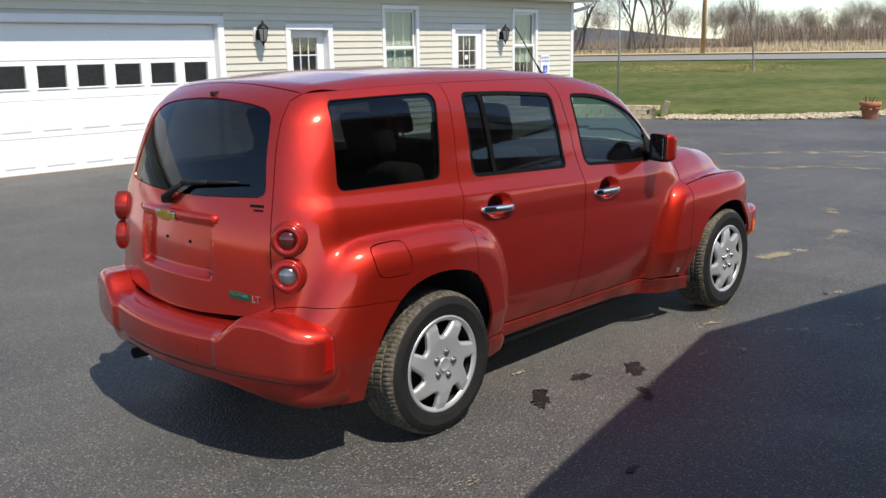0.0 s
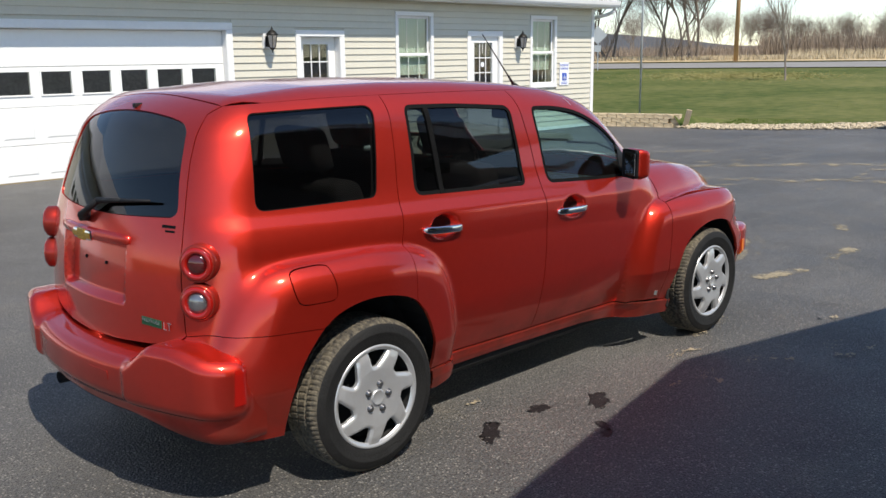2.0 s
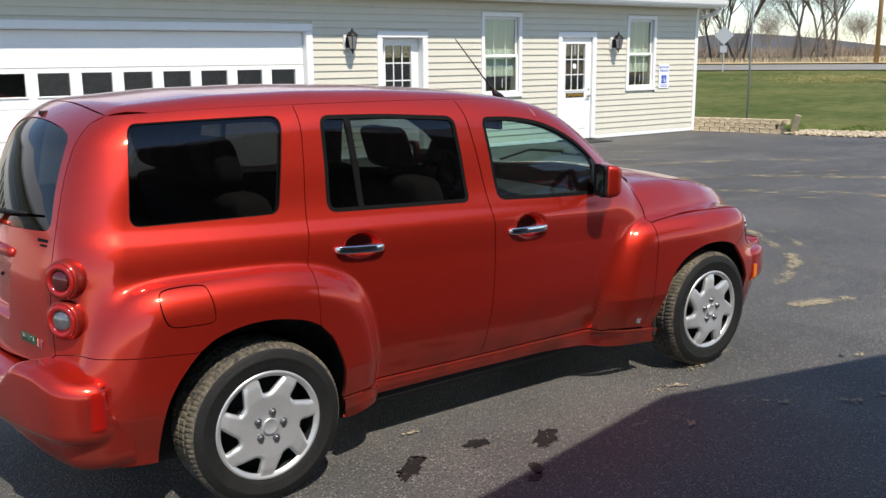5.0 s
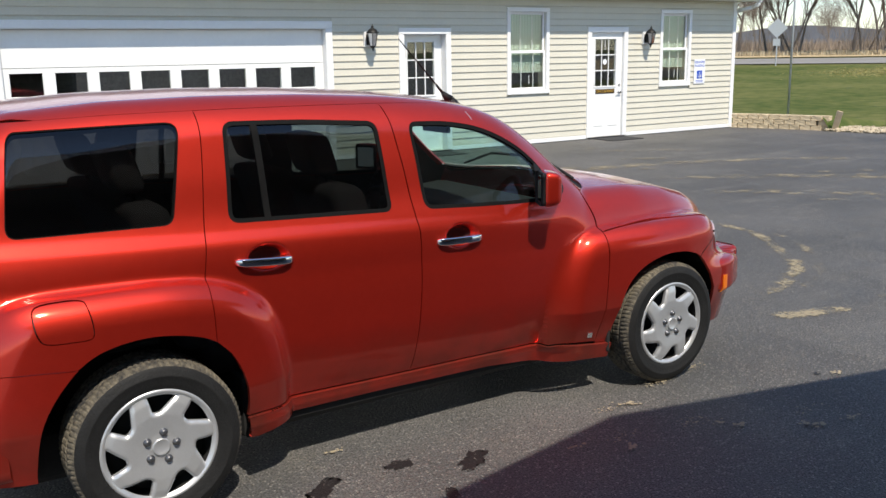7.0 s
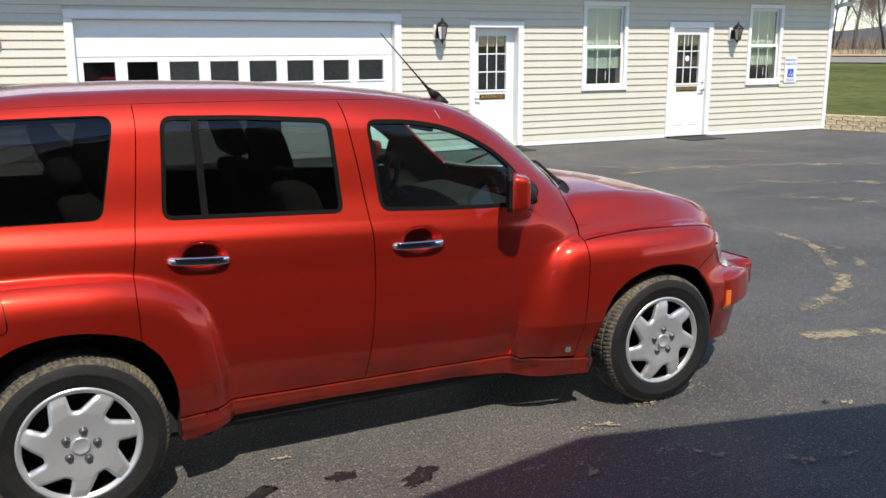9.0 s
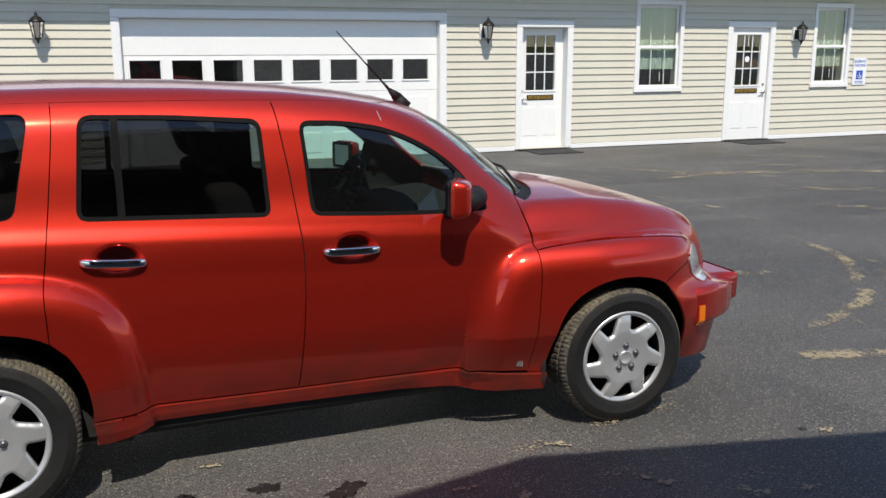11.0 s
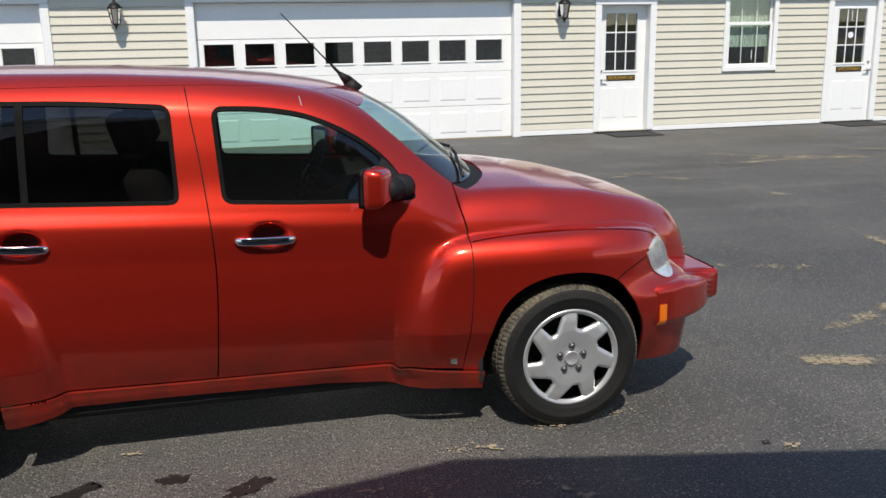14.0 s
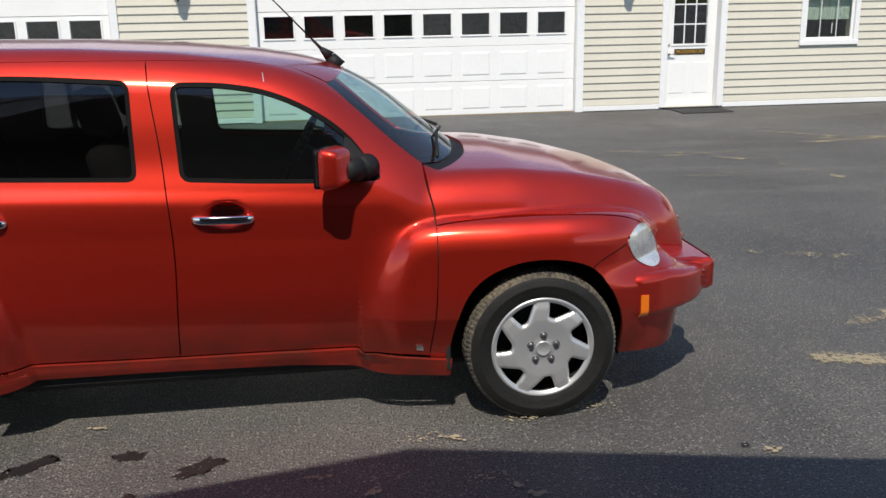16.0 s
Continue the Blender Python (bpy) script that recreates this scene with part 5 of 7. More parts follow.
spans = {}


def board_mesh(length, h):
    key = (round(length, 3), round(h, 3))
    if key not in spans:
        me = bpy.data.meshes.new("siding_board")
        # profile: thin at the top, a gentle belly, a rounded butt edge at the bottom
        prof = [(0.005, h), (-0.004, h * 0.52), (-0.012, 0.016), (-0.0125, 0.006), (-0.009, 0.0), (0.010, 0.0)]
        vs = [(x, y, z) for x in (0.0, length) for y, z in prof]
        n = len(prof)
        fs = [(i, i + 1, n + i + 1, n + i) for i in range(n - 1)] + [tuple(range(n))[::-1], tuple(range(n, 2 * n))]
        me.from_pydata(vs, [], fs)
        me.materials.append(M_SIDING)
        spans[key] = me
    return spans[key]


z = 0.086
while z < EAVE - 0.005:
    h = min(COURSE, EAVE - z)
    xs = [(LEFT_X, CORNER_X - 0.07)]
    for key, (x0, x1, z0, z1) in HOLES.items():
        c = CASE[key]
        if z + h > z0 - (c if key[:3] == "win" else 0) + 0.01 and z < z1 + c - 0.01:
            nxt = []
            for a, b in xs:
                if x1 + c <= a or x0 - c >= b:
                    nxt.append((a, b))
                else:
                    if x0 - c > a:
                        nxt.append((a, x0 - c))
                    if x1 + c < b:
                        nxt.append((x1 + c, b))
            xs = nxt
    for a, b in xs:
        ob = new("siding_board", board_mesh(b - a, h))
        ob.parent = wall
        ob.location = (a, WALL_Y, z)
    z += COURSE
# corner posts, starter strip, side cladding
part("corner_post", box((CORNER_X - 0.07, WALL_Y - 0.028, 0.01), (CORNER_X + 0.03, WALL_Y + 0.07, EAVE), 0.006), M_WHITE, building)
prev = LEFT_X
for key in ("garage_b", "garage_a", "entry", "office"):
    x0, x1 = HOLES[key][0] - CASE[key], HOLES[key][1] + CASE[key]
    part("starter_strip", box((prev, WALL_Y - 0.020, 0.012), (x0, WALL_Y + 0.02, 0.084), 0.004), M_WHITE, building)
    prev = x1
part("starter_strip", box((prev, WALL_Y - 0.020, 0.012), (CORNER_X - 0.07, WALL_Y + 0.02, 0.084), 0.004), M_WHITE, building)
for k in range(23):
    zz = 0.086 + k * COURSE
    ob = new("siding_board", board_mesh(8.9, min(COURSE, EAVE - zz)))
    ob.parent = wall
    ob.matrix_basis = pose(CORNER_X, WALL_Y + 0.07, zz, 0, 0, 90)
# eave: soffit, fascia, gutter, downpipe, white ribbed roof
OVER = 0.36
part("soffit", box((LEFT_X - 0.3, WALL_Y - OVER, EAVE), (CORNER_X + 0.35, WALL_Y + 9.4, EAVE + 0.03)), M_WHITE, building)
part("fascia", box((LEFT_X - 0.3, WALL_Y - OVER - 0.025, EAVE - 0.01), (CORNER_X + 0.36, WALL_Y - OVER, EAVE + 0.16), 0.004), M_WHITE, building)
bm = bmesh.new()
prof = [(0.0, 0.15), (0.0, 0.05), (-0.02, 0.02), (-0.07, 0.02), (-0.10, 0.07), (-0.115, 0.15), (-0.105, 0.155), (-0.09, 0.08), (-0.065, 0.03), (-0.02, 0.03), (-0.008, 0.06), (-0.008, 0.15)]
r0 = [bm.verts.new((LEFT_X - 0.3, WALL_Y - OVER - 0.026 + y, EAVE + z)) for y, z in prof]
r1 = [bm.verts.new((CORNER_X + 0.38, WALL_Y - OVER - 0.026 + y, EAVE + z)) for y, z in prof]
for i in range(len(prof)):
    bm.faces.new((r0[i], r0[(i + 1) % len(prof)], r1[(i + 1) % len(prof)], r1[i]))
bm.faces.new(r0[::-1])
bm.faces.new(r1)
bmesh.ops.recalc_face_normals(bm, faces=bm.faces)
part("gutter", bm, M_WHITE, building, "white eaves gutter")
bm = bmesh.new()
dp = [(CORNER_X + 0.28, WALL_Y - 0.40, EAVE + 0.03), (CORNER_X + 0.28, WALL_Y - 0.40, EAVE - 0.05), (CORNER_X + 0.22, WALL_Y - 0.25, EAVE - 0.13), (CORNER_X + 0.12, WALL_Y + 0.06, EAVE - 0.20), (CORNER_X + 0.085, WALL_Y + 0.20, EAVE - 0.26), (CORNER_X + 0.085, WALL_Y + 0.20, 0.1)]
for p, q in zip(dp, dp[1:]):
    add_cyl(bm, p, q, 0.042, 0.042, 12)
part("downpipe", smooth(bm), M_WHITE, building, "white downpipe elbow at the corner")
bm = bmesh.new()
pitch = 0.36
yr, yb = WALL_Y + 4.6, WALL_Y - OVER - 0.06
for s in (1, -1):
    n = 92
    e, t = [], []
    for i in range(n + 1):
        for dx, dz in ((0.0, 0.0), (0.24, 0.0), (0.255, 0.022), (0.285, 0.022)):
            x = LEFT_X - 0.35 + (CORNER_X - LEFT_X + 0.75) * i / n + dx
            if x > CORNER_X + 0.41:
                continue
            y0 = yb if s > 0 else 2 * yr - yb
            e.append(bm.verts.new((x, y0, EAVE + 0.165 + dz)))
            t.append(bm.verts.new((x, yr, EAVE + 0.165 + dz + pitch * (yr - yb))))
    for i in range(len(e) - 1):
        bm.faces.new((e[i], e[i + 1], t[i + 1], t[i]))
bmesh.ops.recalc_face_normals(bm, faces=bm.faces)
part("roof", bm, M_GROOF, building, "white ribbed metal roof")
for x in (CORNER_X, LEFT_X):
    bm = bmesh.new()
    bm.faces.new([bm.verts.new(p) for p in ((x, WALL_Y, EAVE + 0.03), (x, WALL_Y + 9.2, EAVE + 0.03), (x, yr, EAVE + 0.13 + pitch * (yr - yb)))])
    part("gable", bm, M_SIDING, building)

# garage doors
ROWS_Z = (0.01, 0.51, 1.03, 1.575, 2.085)


def garage_door(key):
    x0, x1, _, _ = HOLES[key]
    g = thing("garage_door", "closed white panelled garage door with a row of windows", "garage door", (0, 0, 0), "garage doors")
    yd = WALL_Y + 0.10
    n = 8
    pane_w, first = 0.420, x0 + 0.105
    gap_x = 0.5785
    for r in range(4):
        z0, z1 = ROWS_Z[r] + 0.003, ROWS_Z[r + 1] - 0.003
        sec = bmesh.new()
        if r == 2:
            zz0, zz1 = 1.195, 1.508
            add_box(sec, (x0 + 0.01, yd, z0), (x1 - 0.01, yd + 0.05, zz0))
            add_box(sec, (x0 + 0.01, yd, zz1), (x1 - 0.01, yd + 0.05, z1))
            edges = [x0 + 0.01] + [v for k in range(n) for v in (first + k * gap_x, first + k * gap_x + pane_w)] + [x1 - 0.01]
            for k in range(0, len(edges), 2):
                add_box(sec, (edges[k], yd, zz0), (edges[k + 1], yd + 0.05, zz1))
            s = part("door_section", sec, M_DOOR, g)
            for k in range(n):
                px = first + k * gap_x
                fr = bmesh.new()
                for lo, hi in (((px - 0.022, zz0 - 0.022), (px + pane_w + 0.022, zz0 + 0.003)), ((px - 0.022, zz1 - 0.003), (px + pane_w + 0.022, zz1 + 0.022)), ((px - 0.022, zz0 + 0.003), (px + 0.003, zz1 - 0.003)), ((px + pane_w - 0.003, zz0 + 0.003), (px + pane_w + 0.022, zz1 - 0.003))):
                    add_box(fr, (lo[0], yd - 0.014, lo[1]), (hi[0], yd - 0.001, hi[1]), 0.004)
                part("pane_frame", fr, M_DOOR, s)
                pn = part("pane", box((px + 0.001, yd + 0.012, zz0 + 0.001), (px + pane_w - 0.001, yd + 0.016, zz1 - 0.001)), M_CLEAR, s)
        else:
            add_box(sec, (x0 + 0.01, yd, z0), (x1 - 0.01, yd + 0.05, z1), 0.004)
            s = part("door_section", sec, M_DOOR, g)
            for k in range(n):
                px = first + k * gap_x
                if r == 3:
                    continue
                pb = bmesh.new()
                vs = add_box(pb, (px - 0.01, yd - 0.008, z0 + 0.075), (px + pane_w + 0.01, yd + 0.002, z1 - 0.075), 0.0)
                for v in pb.verts:
                    if v.co.y < yd - 0.004:
                        v.co.x += 0.028 if v.co.x < px + 0.1 else -0.028
                        v.co.z += 0.028 if v.co.z < (z0 + z1) / 2 else -0.028
                part("raised_panel", pb, M_DOOR, s)
    part("bottom_seal", box((x0 + 0.01, yd + 0.004, 0.0), (x1 - 0.01, yd + 0.045, 0.0128)), mat("tan_bottom_seal", (0.35, 0.26, 0.12), 0.8, var=0.1), g)
    return g


for key in ("garage_a", "garage_b"):
    tr = thing("garage_frame", "white trim boards round the garage opening", "door frame", (0, 0, 0), "door frames")
    casing(key, CASE[key], tr)
    x0, x1, z0, z1 = HOLES[key]
    for xa, xb in ((x0, x0 + 0.008), (x1 - 0.008, x1)):
        trim_piece((xa, WALL_Y - 0.028, 0.0), (xb, WALL_Y + 0.22, z1 - 0.008), tr, "jamb")
    trim_piece((x0, WALL_Y - 0.028, z1 - 0.008), (x1, WALL_Y + 0.22, z1), tr, "jamb")
    garage_door(key)


def lettering(text, size, at, material, parent, width=None):
    """Flat raised letters on a plate that faces the yard."""
    cu = bpy.data.curves.new("lettering", "FONT")
    cu.body, cu.size, cu.extrude, cu.align_x, cu.align_y = text, size, 0.0015, "CENTER", "CENTER"
    tmp = new("lettering_source", cu)
    me = bpy.data.meshes.new_from_object(tmp)
    bpy.data.objects.remove(tmp)
    ob = new("lettering", me)
    me.materials.clear()
    me.materials.append(material)
    ob.parent = parent
    w = max(v.co.x for v in me.vertices) - min(v.co.x for v in me.vertices)
    ob.matrix_basis = pose(*at, 90, 0, 0) @ Matrix.Diagonal(((width / w) if width else 1, 1, 1, 1))
    return ob


def entrance(key, glass_x, glass_z, sign, sign_x, sign_z, inset, lever_x, label):
    x0, x1, z0, z1 = HOLES[key]
    fr = thing("door_frame", "white trim round the entrance door", "door frame", (0, 0, 0), "door frames")
    casing(key, CASE[key], fr)
    for xa, xb in ((x0, x0 + 0.006), (x1 - 0.006, x1)):
        trim_piece((xa, WALL_Y - 0.025, z0), (xb, WALL_Y + 0.22, z1 - 0.006), fr, "jamb")
    trim_piece((x0, WALL_Y - 0.025, z1 - 0.006), (x1, WALL_Y + 0.22, z1), fr, "jamb")
    part("threshold", box((x0 - 0.02, WALL_Y - 0.06, 0.0), (x1 + 0.02, WALL_Y + 0.2, z0 - 0.001), 0.004), M_STEEL, fr)
    d = thing("entrance_door", label, "door", (0, 0, 0), "entrance doors")
    yd = WALL_Y + inset
    gx0, gx1 = glass_x
    gz0, gz1 = glass_z
    bm = bmesh.new()
    a, b = x0 + 0.009, x1 - 0.009
    add_box(bm, (a, yd, z0 + 0.004), (b, yd + 0.045, gz0))
    add_box(bm, (a, yd, gz1), (b, yd + 0.045, z1 - 0.009))
    add_box(bm, (a, yd, gz0), (gx0, yd + 0.045, gz1))
    add_box(bm, (gx1, yd, gz0), (b, yd + 0.045, gz1))
    part("door_leaf", bm, M_DOOR, d)
    part("pane", box((gx0 + 0.001, yd + 0.02, gz0 + 0.001), (gx1 - 0.001, yd + 0.024, gz1 - 0.001)), M_CLEAR, d)
    for lo, hi in (((gx0 - 0.03, gz0 - 0.03), (gx1 + 0.03, gz0)), ((gx0 - 0.03, gz1), (gx1 + 0.03, gz1 + 0.03)), ((gx0 - 0.03, gz0), (gx0, gz1)), ((gx1, gz0), (gx1 + 0.03, gz1))):
        part("glazing_bead", box((lo[0], yd - 0.012, lo[1]), (hi[0], yd - 0.001, hi[1]), 0.004), M_WHITE, d)
    for k in (1, 2):
        x = gx0 + (gx1 - gx0) * k / 3
        part("muntin", box((x - 0.010, yd + 0.008, gz0 + 0.001), (x + 0.010, yd + 0.0195, gz1 - 0.001), 0.002), M_WHITE, d)
        zz = gz0 + (gz1 - gz0) * k / 3
        part("muntin", box((gx0 + 0.001, yd + 0.006, zz - 0.010), (gx1 - 0.001, yd + 0.0075, zz + 0.010)), M_WHITE, d)
    mid = (a + b) / 2
    for c in (mid - 0.19, mid + 0.19):
        pb = box((c - 0.13, yd - 0.006, 0.22), (c + 0.13, yd + 0.002, 0.72))
        for v in pb.verts:
            if v.co.y < yd - 0.002:
                v.co.x += 0.02 if v.co.x < c else -0.02
                v.co.z += 0.02 if v.co.z < 0.5 else -0.02
        part("raised_panel", pb, M_DOOR, d)
    s0, s1 = sign_x
    plate = part("sign_plate", box((s0, yd - 0.006, sign_z - 0.045), (s1, yd - 0.001, sign_z + 0.045), 0.002), M_BROWN, d, "dark brown plate with gold lettering")
    lettering(sign, 0.075, ((s0 + s1) / 2, yd - 0.0075, sign_z), M_BRASS, plate, (s1 - s0) * 0.9)
    bm = bmesh.new()
    add_cyl(bm, (lever_x, yd, sign_z - 0.02), (lever_x, yd - 0.05, sign_z - 0.02), 0.028, 0.026, 16)
    add_cyl(bm, (lever_x, yd - 0.045, sign_z - 0.02), (lever_x + (0.10 if lever_x < mid else -0.10), yd - 0.05, sign_z - 0.03), 0.011, 0.009, 10)
    part("lever_handle", smooth(bm), M_NICKEL, d)
    bm = bmesh.new()
    add_cyl(bm, (lever_x, yd, sign_z + 0.12), (lever_x, yd - 0.02, sign_z + 0.12), 0.026, 0.022, 16)
    part("deadbolt", smooth(bm), M_NICKEL, d)
    return d


d1 = entrance("entry", (9.940, 10.475), (0.985, 1.875), "EMPLOYEE ENTRANCE ONLY", (9.965, 10.465), 0.865, 0.13, 9.865, "white employee entrance door with a nine-pane window")
d2 = entrance("office", (14.09, 14.625), (1.010, 1.900), "OFFICE ENTRANCE", (14.11, 14.61), 0.905, 0.03, 14.73, "white office entrance door with a nine-pane window")
bm = bmesh.new()
add_cyl(bm, (14.355, WALL_Y + 0.0478, 1.47), (14.355, WALL_Y + 0.0432, 1.47), 0.052, 0.052, 24)
part("round_sticker", bm, M_SIGN, d2, "round white sticker on the pane")
bm = bmesh.new()
add_box(bm, (14.35, WALL_Y + 0.0432, 1.70), (14.362, WALL_Y + 0.046, 1.95))
part("hanging_cord", bm, M_SIGN, d2)
for x0, x1 in ((9.85, 10.65), (13.98, 14.80)):
    mt = mesh_ob("door_mat", box((x0, WALL_Y - 0.62, 0.0), (x1, WALL_Y - 0.07, 0.014), 0.005), mat("black_rubber_mat", (0.02, 0.02, 0.02), 0.85, var=0.2, bump=0.4, bump_scale=200))
    tagged(mt, "black rubber door mat on the asphalt", "door mat", "door mats")


def sash_window(key):
    x0, x1, z0, z1 = HOLES[key]
    w = thing("window", "white double-hung window with a pale green blind", "window", (0, 0, 0), "office windows")
    casing(key, CASE[key], w, True)
    ym = WALL_Y + 0.04
    zm = (z0 + z1) / 2 - 0.01
    for za, zb, dy in ((zm - 0.02, z1, 0.0), (z0, zm + 0.02, -0.03)):
        s = part("sash", box((x0 + 0.002, ym + dy, za), (x0 + 0.045, ym + dy + 0.028, zb), 0.003), M_WHITE, w)
        for lo, hi in (((x1 - 0.045, za), (x1 - 0.002, zb)), ((x0 + 0.045, za), (x1 - 0.045, za + 0.045)), ((x0 + 0.045, zb - 0.045), (x1 - 0.045, zb))):
            part("sash_rail", box((lo[0], ym + dy + 0.001, lo[1]), (hi[0], ym + dy + 0.027, hi[1]), 0.003), M_WHITE, s)
        part("pane", box((x0 + 0.044, ym + dy + 0.012, za + 0.044), (x1 - 0.044, ym + dy + 0.015, zb - 0.044)), M_CLEAR, s)
        for k in (1, 2):
            x = x0 + (x1 - x0) * k / 3
            part("muntin", box((x - 0.007, ym + dy + 0.016, za + 0.045), (x + 0.007, ym + dy + 0.024, zb - 0.045)), M_WHITE, s)
    bm = bmesh.new()
    nf = 26
    prev = None
    top_z, low_z = z1 - 0.03, z0 + 0.31
    for i in range(nf + 1):
        x = x0 + 0.01 + (x1 - x0 - 0.02) * i / nf
        y = ym + 0.075 + 0.006 * (i % 2)
        cur = [bm.verts.new((x, y, low_z)), bm.verts.new((x, y, top_z))]
        if prev:
            bm.faces.new((prev[0], cur[0], cur[1], prev[1]))
        prev = cur
    sol = bmesh.ops.solidify(bm, geom=bm.faces[:], thickness=0.002)
    part("blind", bm, M_BLIND, w, "pale green pleated blind")
    part("wand", box(((x0 + x1) / 2 + 0.10, ym + 0.06, z0 + 0.10), ((x0 + x1) / 2 + 0.112, ym + 0.07, z0 + 0.26)), M_SIGN, w)
    return w


sash_window("win_a")
sash_window("win_b")


def lantern():
    t = thing("wall_lantern", "black carriage lantern on a white mounting block", "wall lamp", (0, 0, 0), "wall lanterns")
    part("mounting_block", box((-0.085, -0.035, -0.14), (0.085, 0.012, 0.10), 0.008, 2), M_WHITE, t)
    part("back_plate", box((-0.055, -0.048, -0.11), (0.055, -0.036, 0.06), 0.006), M_LANTERN, t)
    bm = bmesh.new()
    add_cyl(bm, (0, -0.04, -0.07), (0, -0.13, -0.13), 0.012, 0.012, 10)
    add_cyl(bm, (0, -0.16, -0.165), (0, -0.16, -0.125), 0.018, 0.055, 12)
    add_cyl(bm, (0, -0.16, -0.21), (0, -0.16, -0.165), 0.006, 0.018, 10)
    part("arm", smooth(bm), M_LANTERN, t)
    n = 6
    for k in range(n):
        a, b = 2 * math.pi * k / n, 2 * math.pi * (k + 1) / n
        lo = [(0.055 * math.cos(c), -0.16 + 0.055 * math.sin(c), -0.125) for c in (a, b)]
        hi = [(0.088 * math.cos(c), -0.16 + 0.088 * math.sin(c), 0.075) for c in (a, b)]
        bm = bmesh.new()
        add_cyl(bm, lo[0], hi[0], 0.007, 0.007, 6)
        add_cyl(bm, hi[0], hi[1], 0.007, 0.007, 6)
        part("cage_bar", bm, M_LANTERN, t)
        bm = bmesh.new()
        bm.faces.new([bm.verts.new(p) for p in (lo[0], lo[1], hi[1], hi[0])])
        part("pane", bm, M_LGLASS, t)
    cap = lathe([(0.102, 0.070), (0.106, 0.080), (0.085, 0.100), (0.060, 0.135), (0.030, 0.150), (0.018, 0.165), (0.022, 0.180), (0.010, 0.195), (0.004, 0.215), (0.001, 0.218)], 18)
    for v in cap.verts:
        v.co.y -= 0.16
    part("cap", cap, M_LANTERN, t)
    bm = bmesh.new()
    add_cyl(bm, (0, -0.16, -0.12), (0, -0.16, 0.0), 0.016, 0.014, 10)
    part("candle", bm, M_SIGN, t)
    return t


lan = lantern()
lan.location = (9.12, WALL_Y - 0.014, 1.945)
copy_thing(lan, pose(15.36, WALL_Y - 0.014, 1.935))
copy_thing(lan, pose(2.60, WALL_Y - 0.014, 1.945))

# reserved parking sign on the wall
sg = thing("parking_sign", "white reserved parking sign with blue lettering on the siding", "sign", (0, 0, 0))
sx0, sx1, sz0, sz1 = 16.80, 17.13, 0.975, 1.475
plate = part("sign_plate", box((sx0, WALL_Y - 0.022, sz0), (sx1, WALL_Y - 0.016, sz1), 0.002), M_SIGN, sg)
lettering("RESERVED", 0.07, ((sx0 + sx1) / 2, WALL_Y - 0.0235, sz1 - 0.06), M_BLUE, plate, 0.29)
lettering("PARKING", 0.07, ((sx0 + sx1) / 2, WALL_Y - 0.0235, sz1 - 0.135), M_BLUE, plate, 0.27)
part("symbol_panel", box((sx0 + 0.085, WALL_Y - 0.0245, sz0 + 0.105), (sx1 - 0.085, WALL_Y - 0.0222, sz0 + 0.27)), M_BLUE, plate)
bm = bmesh.new()
cxx, czz = (sx0 + sx1) / 2, sz0 + 0.17
for k in range(20):
    a = math.pi * (0.9 + 1.25 * k / 20)
    b = math.pi * (0.9 + 1.25 * (k + 1) / 20)
    add_cyl(bm, (cxx + 0.04 * math.cos(a), WALL_Y - 0.026, czz + 0.04 * math.sin(a)), (cxx + 0.04 * math.cos(b), WALL_Y - 0.026, czz + 0.04 * math.sin(b)), 0.006, 0.006, 6)
add_cyl(bm, (cxx, WALL_Y - 0.026, czz + 0.07), (cxx, WALL_Y - 0.026, czz), 0.007, 0.007, 6)
add_cyl(bm, (cxx, WALL_Y - 0.026, czz), (cxx + 0.045, WALL_Y - 0.026, czz - 0.02), 0.007, 0.007, 6)
part("symbol", bm, M_SIGN, plate)
for k in range(2):
    part("small_print", box((sx0 + 0.06, WALL_Y - 0.0235, sz0 + 0.03 + 0.03 * k), (sx1 - 0.06, WALL_Y - 0.0222, sz0 + 0.042 + 0.03 * k)), M_BLUE, plate)

# ---- open-fronted shed behind, whose gable overhangs and shades the yard ----
M_SHED = mat("grey_board_siding", (0.34, 0.33, 0.31), 0.8, var=0.12, scale=1.5, bump=0.1)
SHED_Y, PEAK_X, PEAK_Z, SLOPE, HALF = 0.28, 4.19, 3.458, 0.320, 3.6
SHED_DEEP, SHED_FRONT = -7.0, -1.3
shed = thing("shed", "grey open-fronted gabled shed with a deep overhang", "building", (0, 0, 0))


def shed_prism(outline, y0, y1, name, material, label=""):
    """A body of one outline (x, z), drawn out along y."""
    bm = bmesh.new()
    a, b = [[bm.verts.new((x, y, z)) for x, z in outline] for y in (y0, y1)]
    bm.faces.new(a)
    bm.faces.new(b[::-1])
    for i in range(len(outline)):
        j = (i + 1) % len(outline)
        bm.faces.new((a[i], b[i], b[j], a[j]))
    bmesh.ops.recalc_face_normals(bm, faces=bm.faces)
    return part(name, bm, material, shed, label)


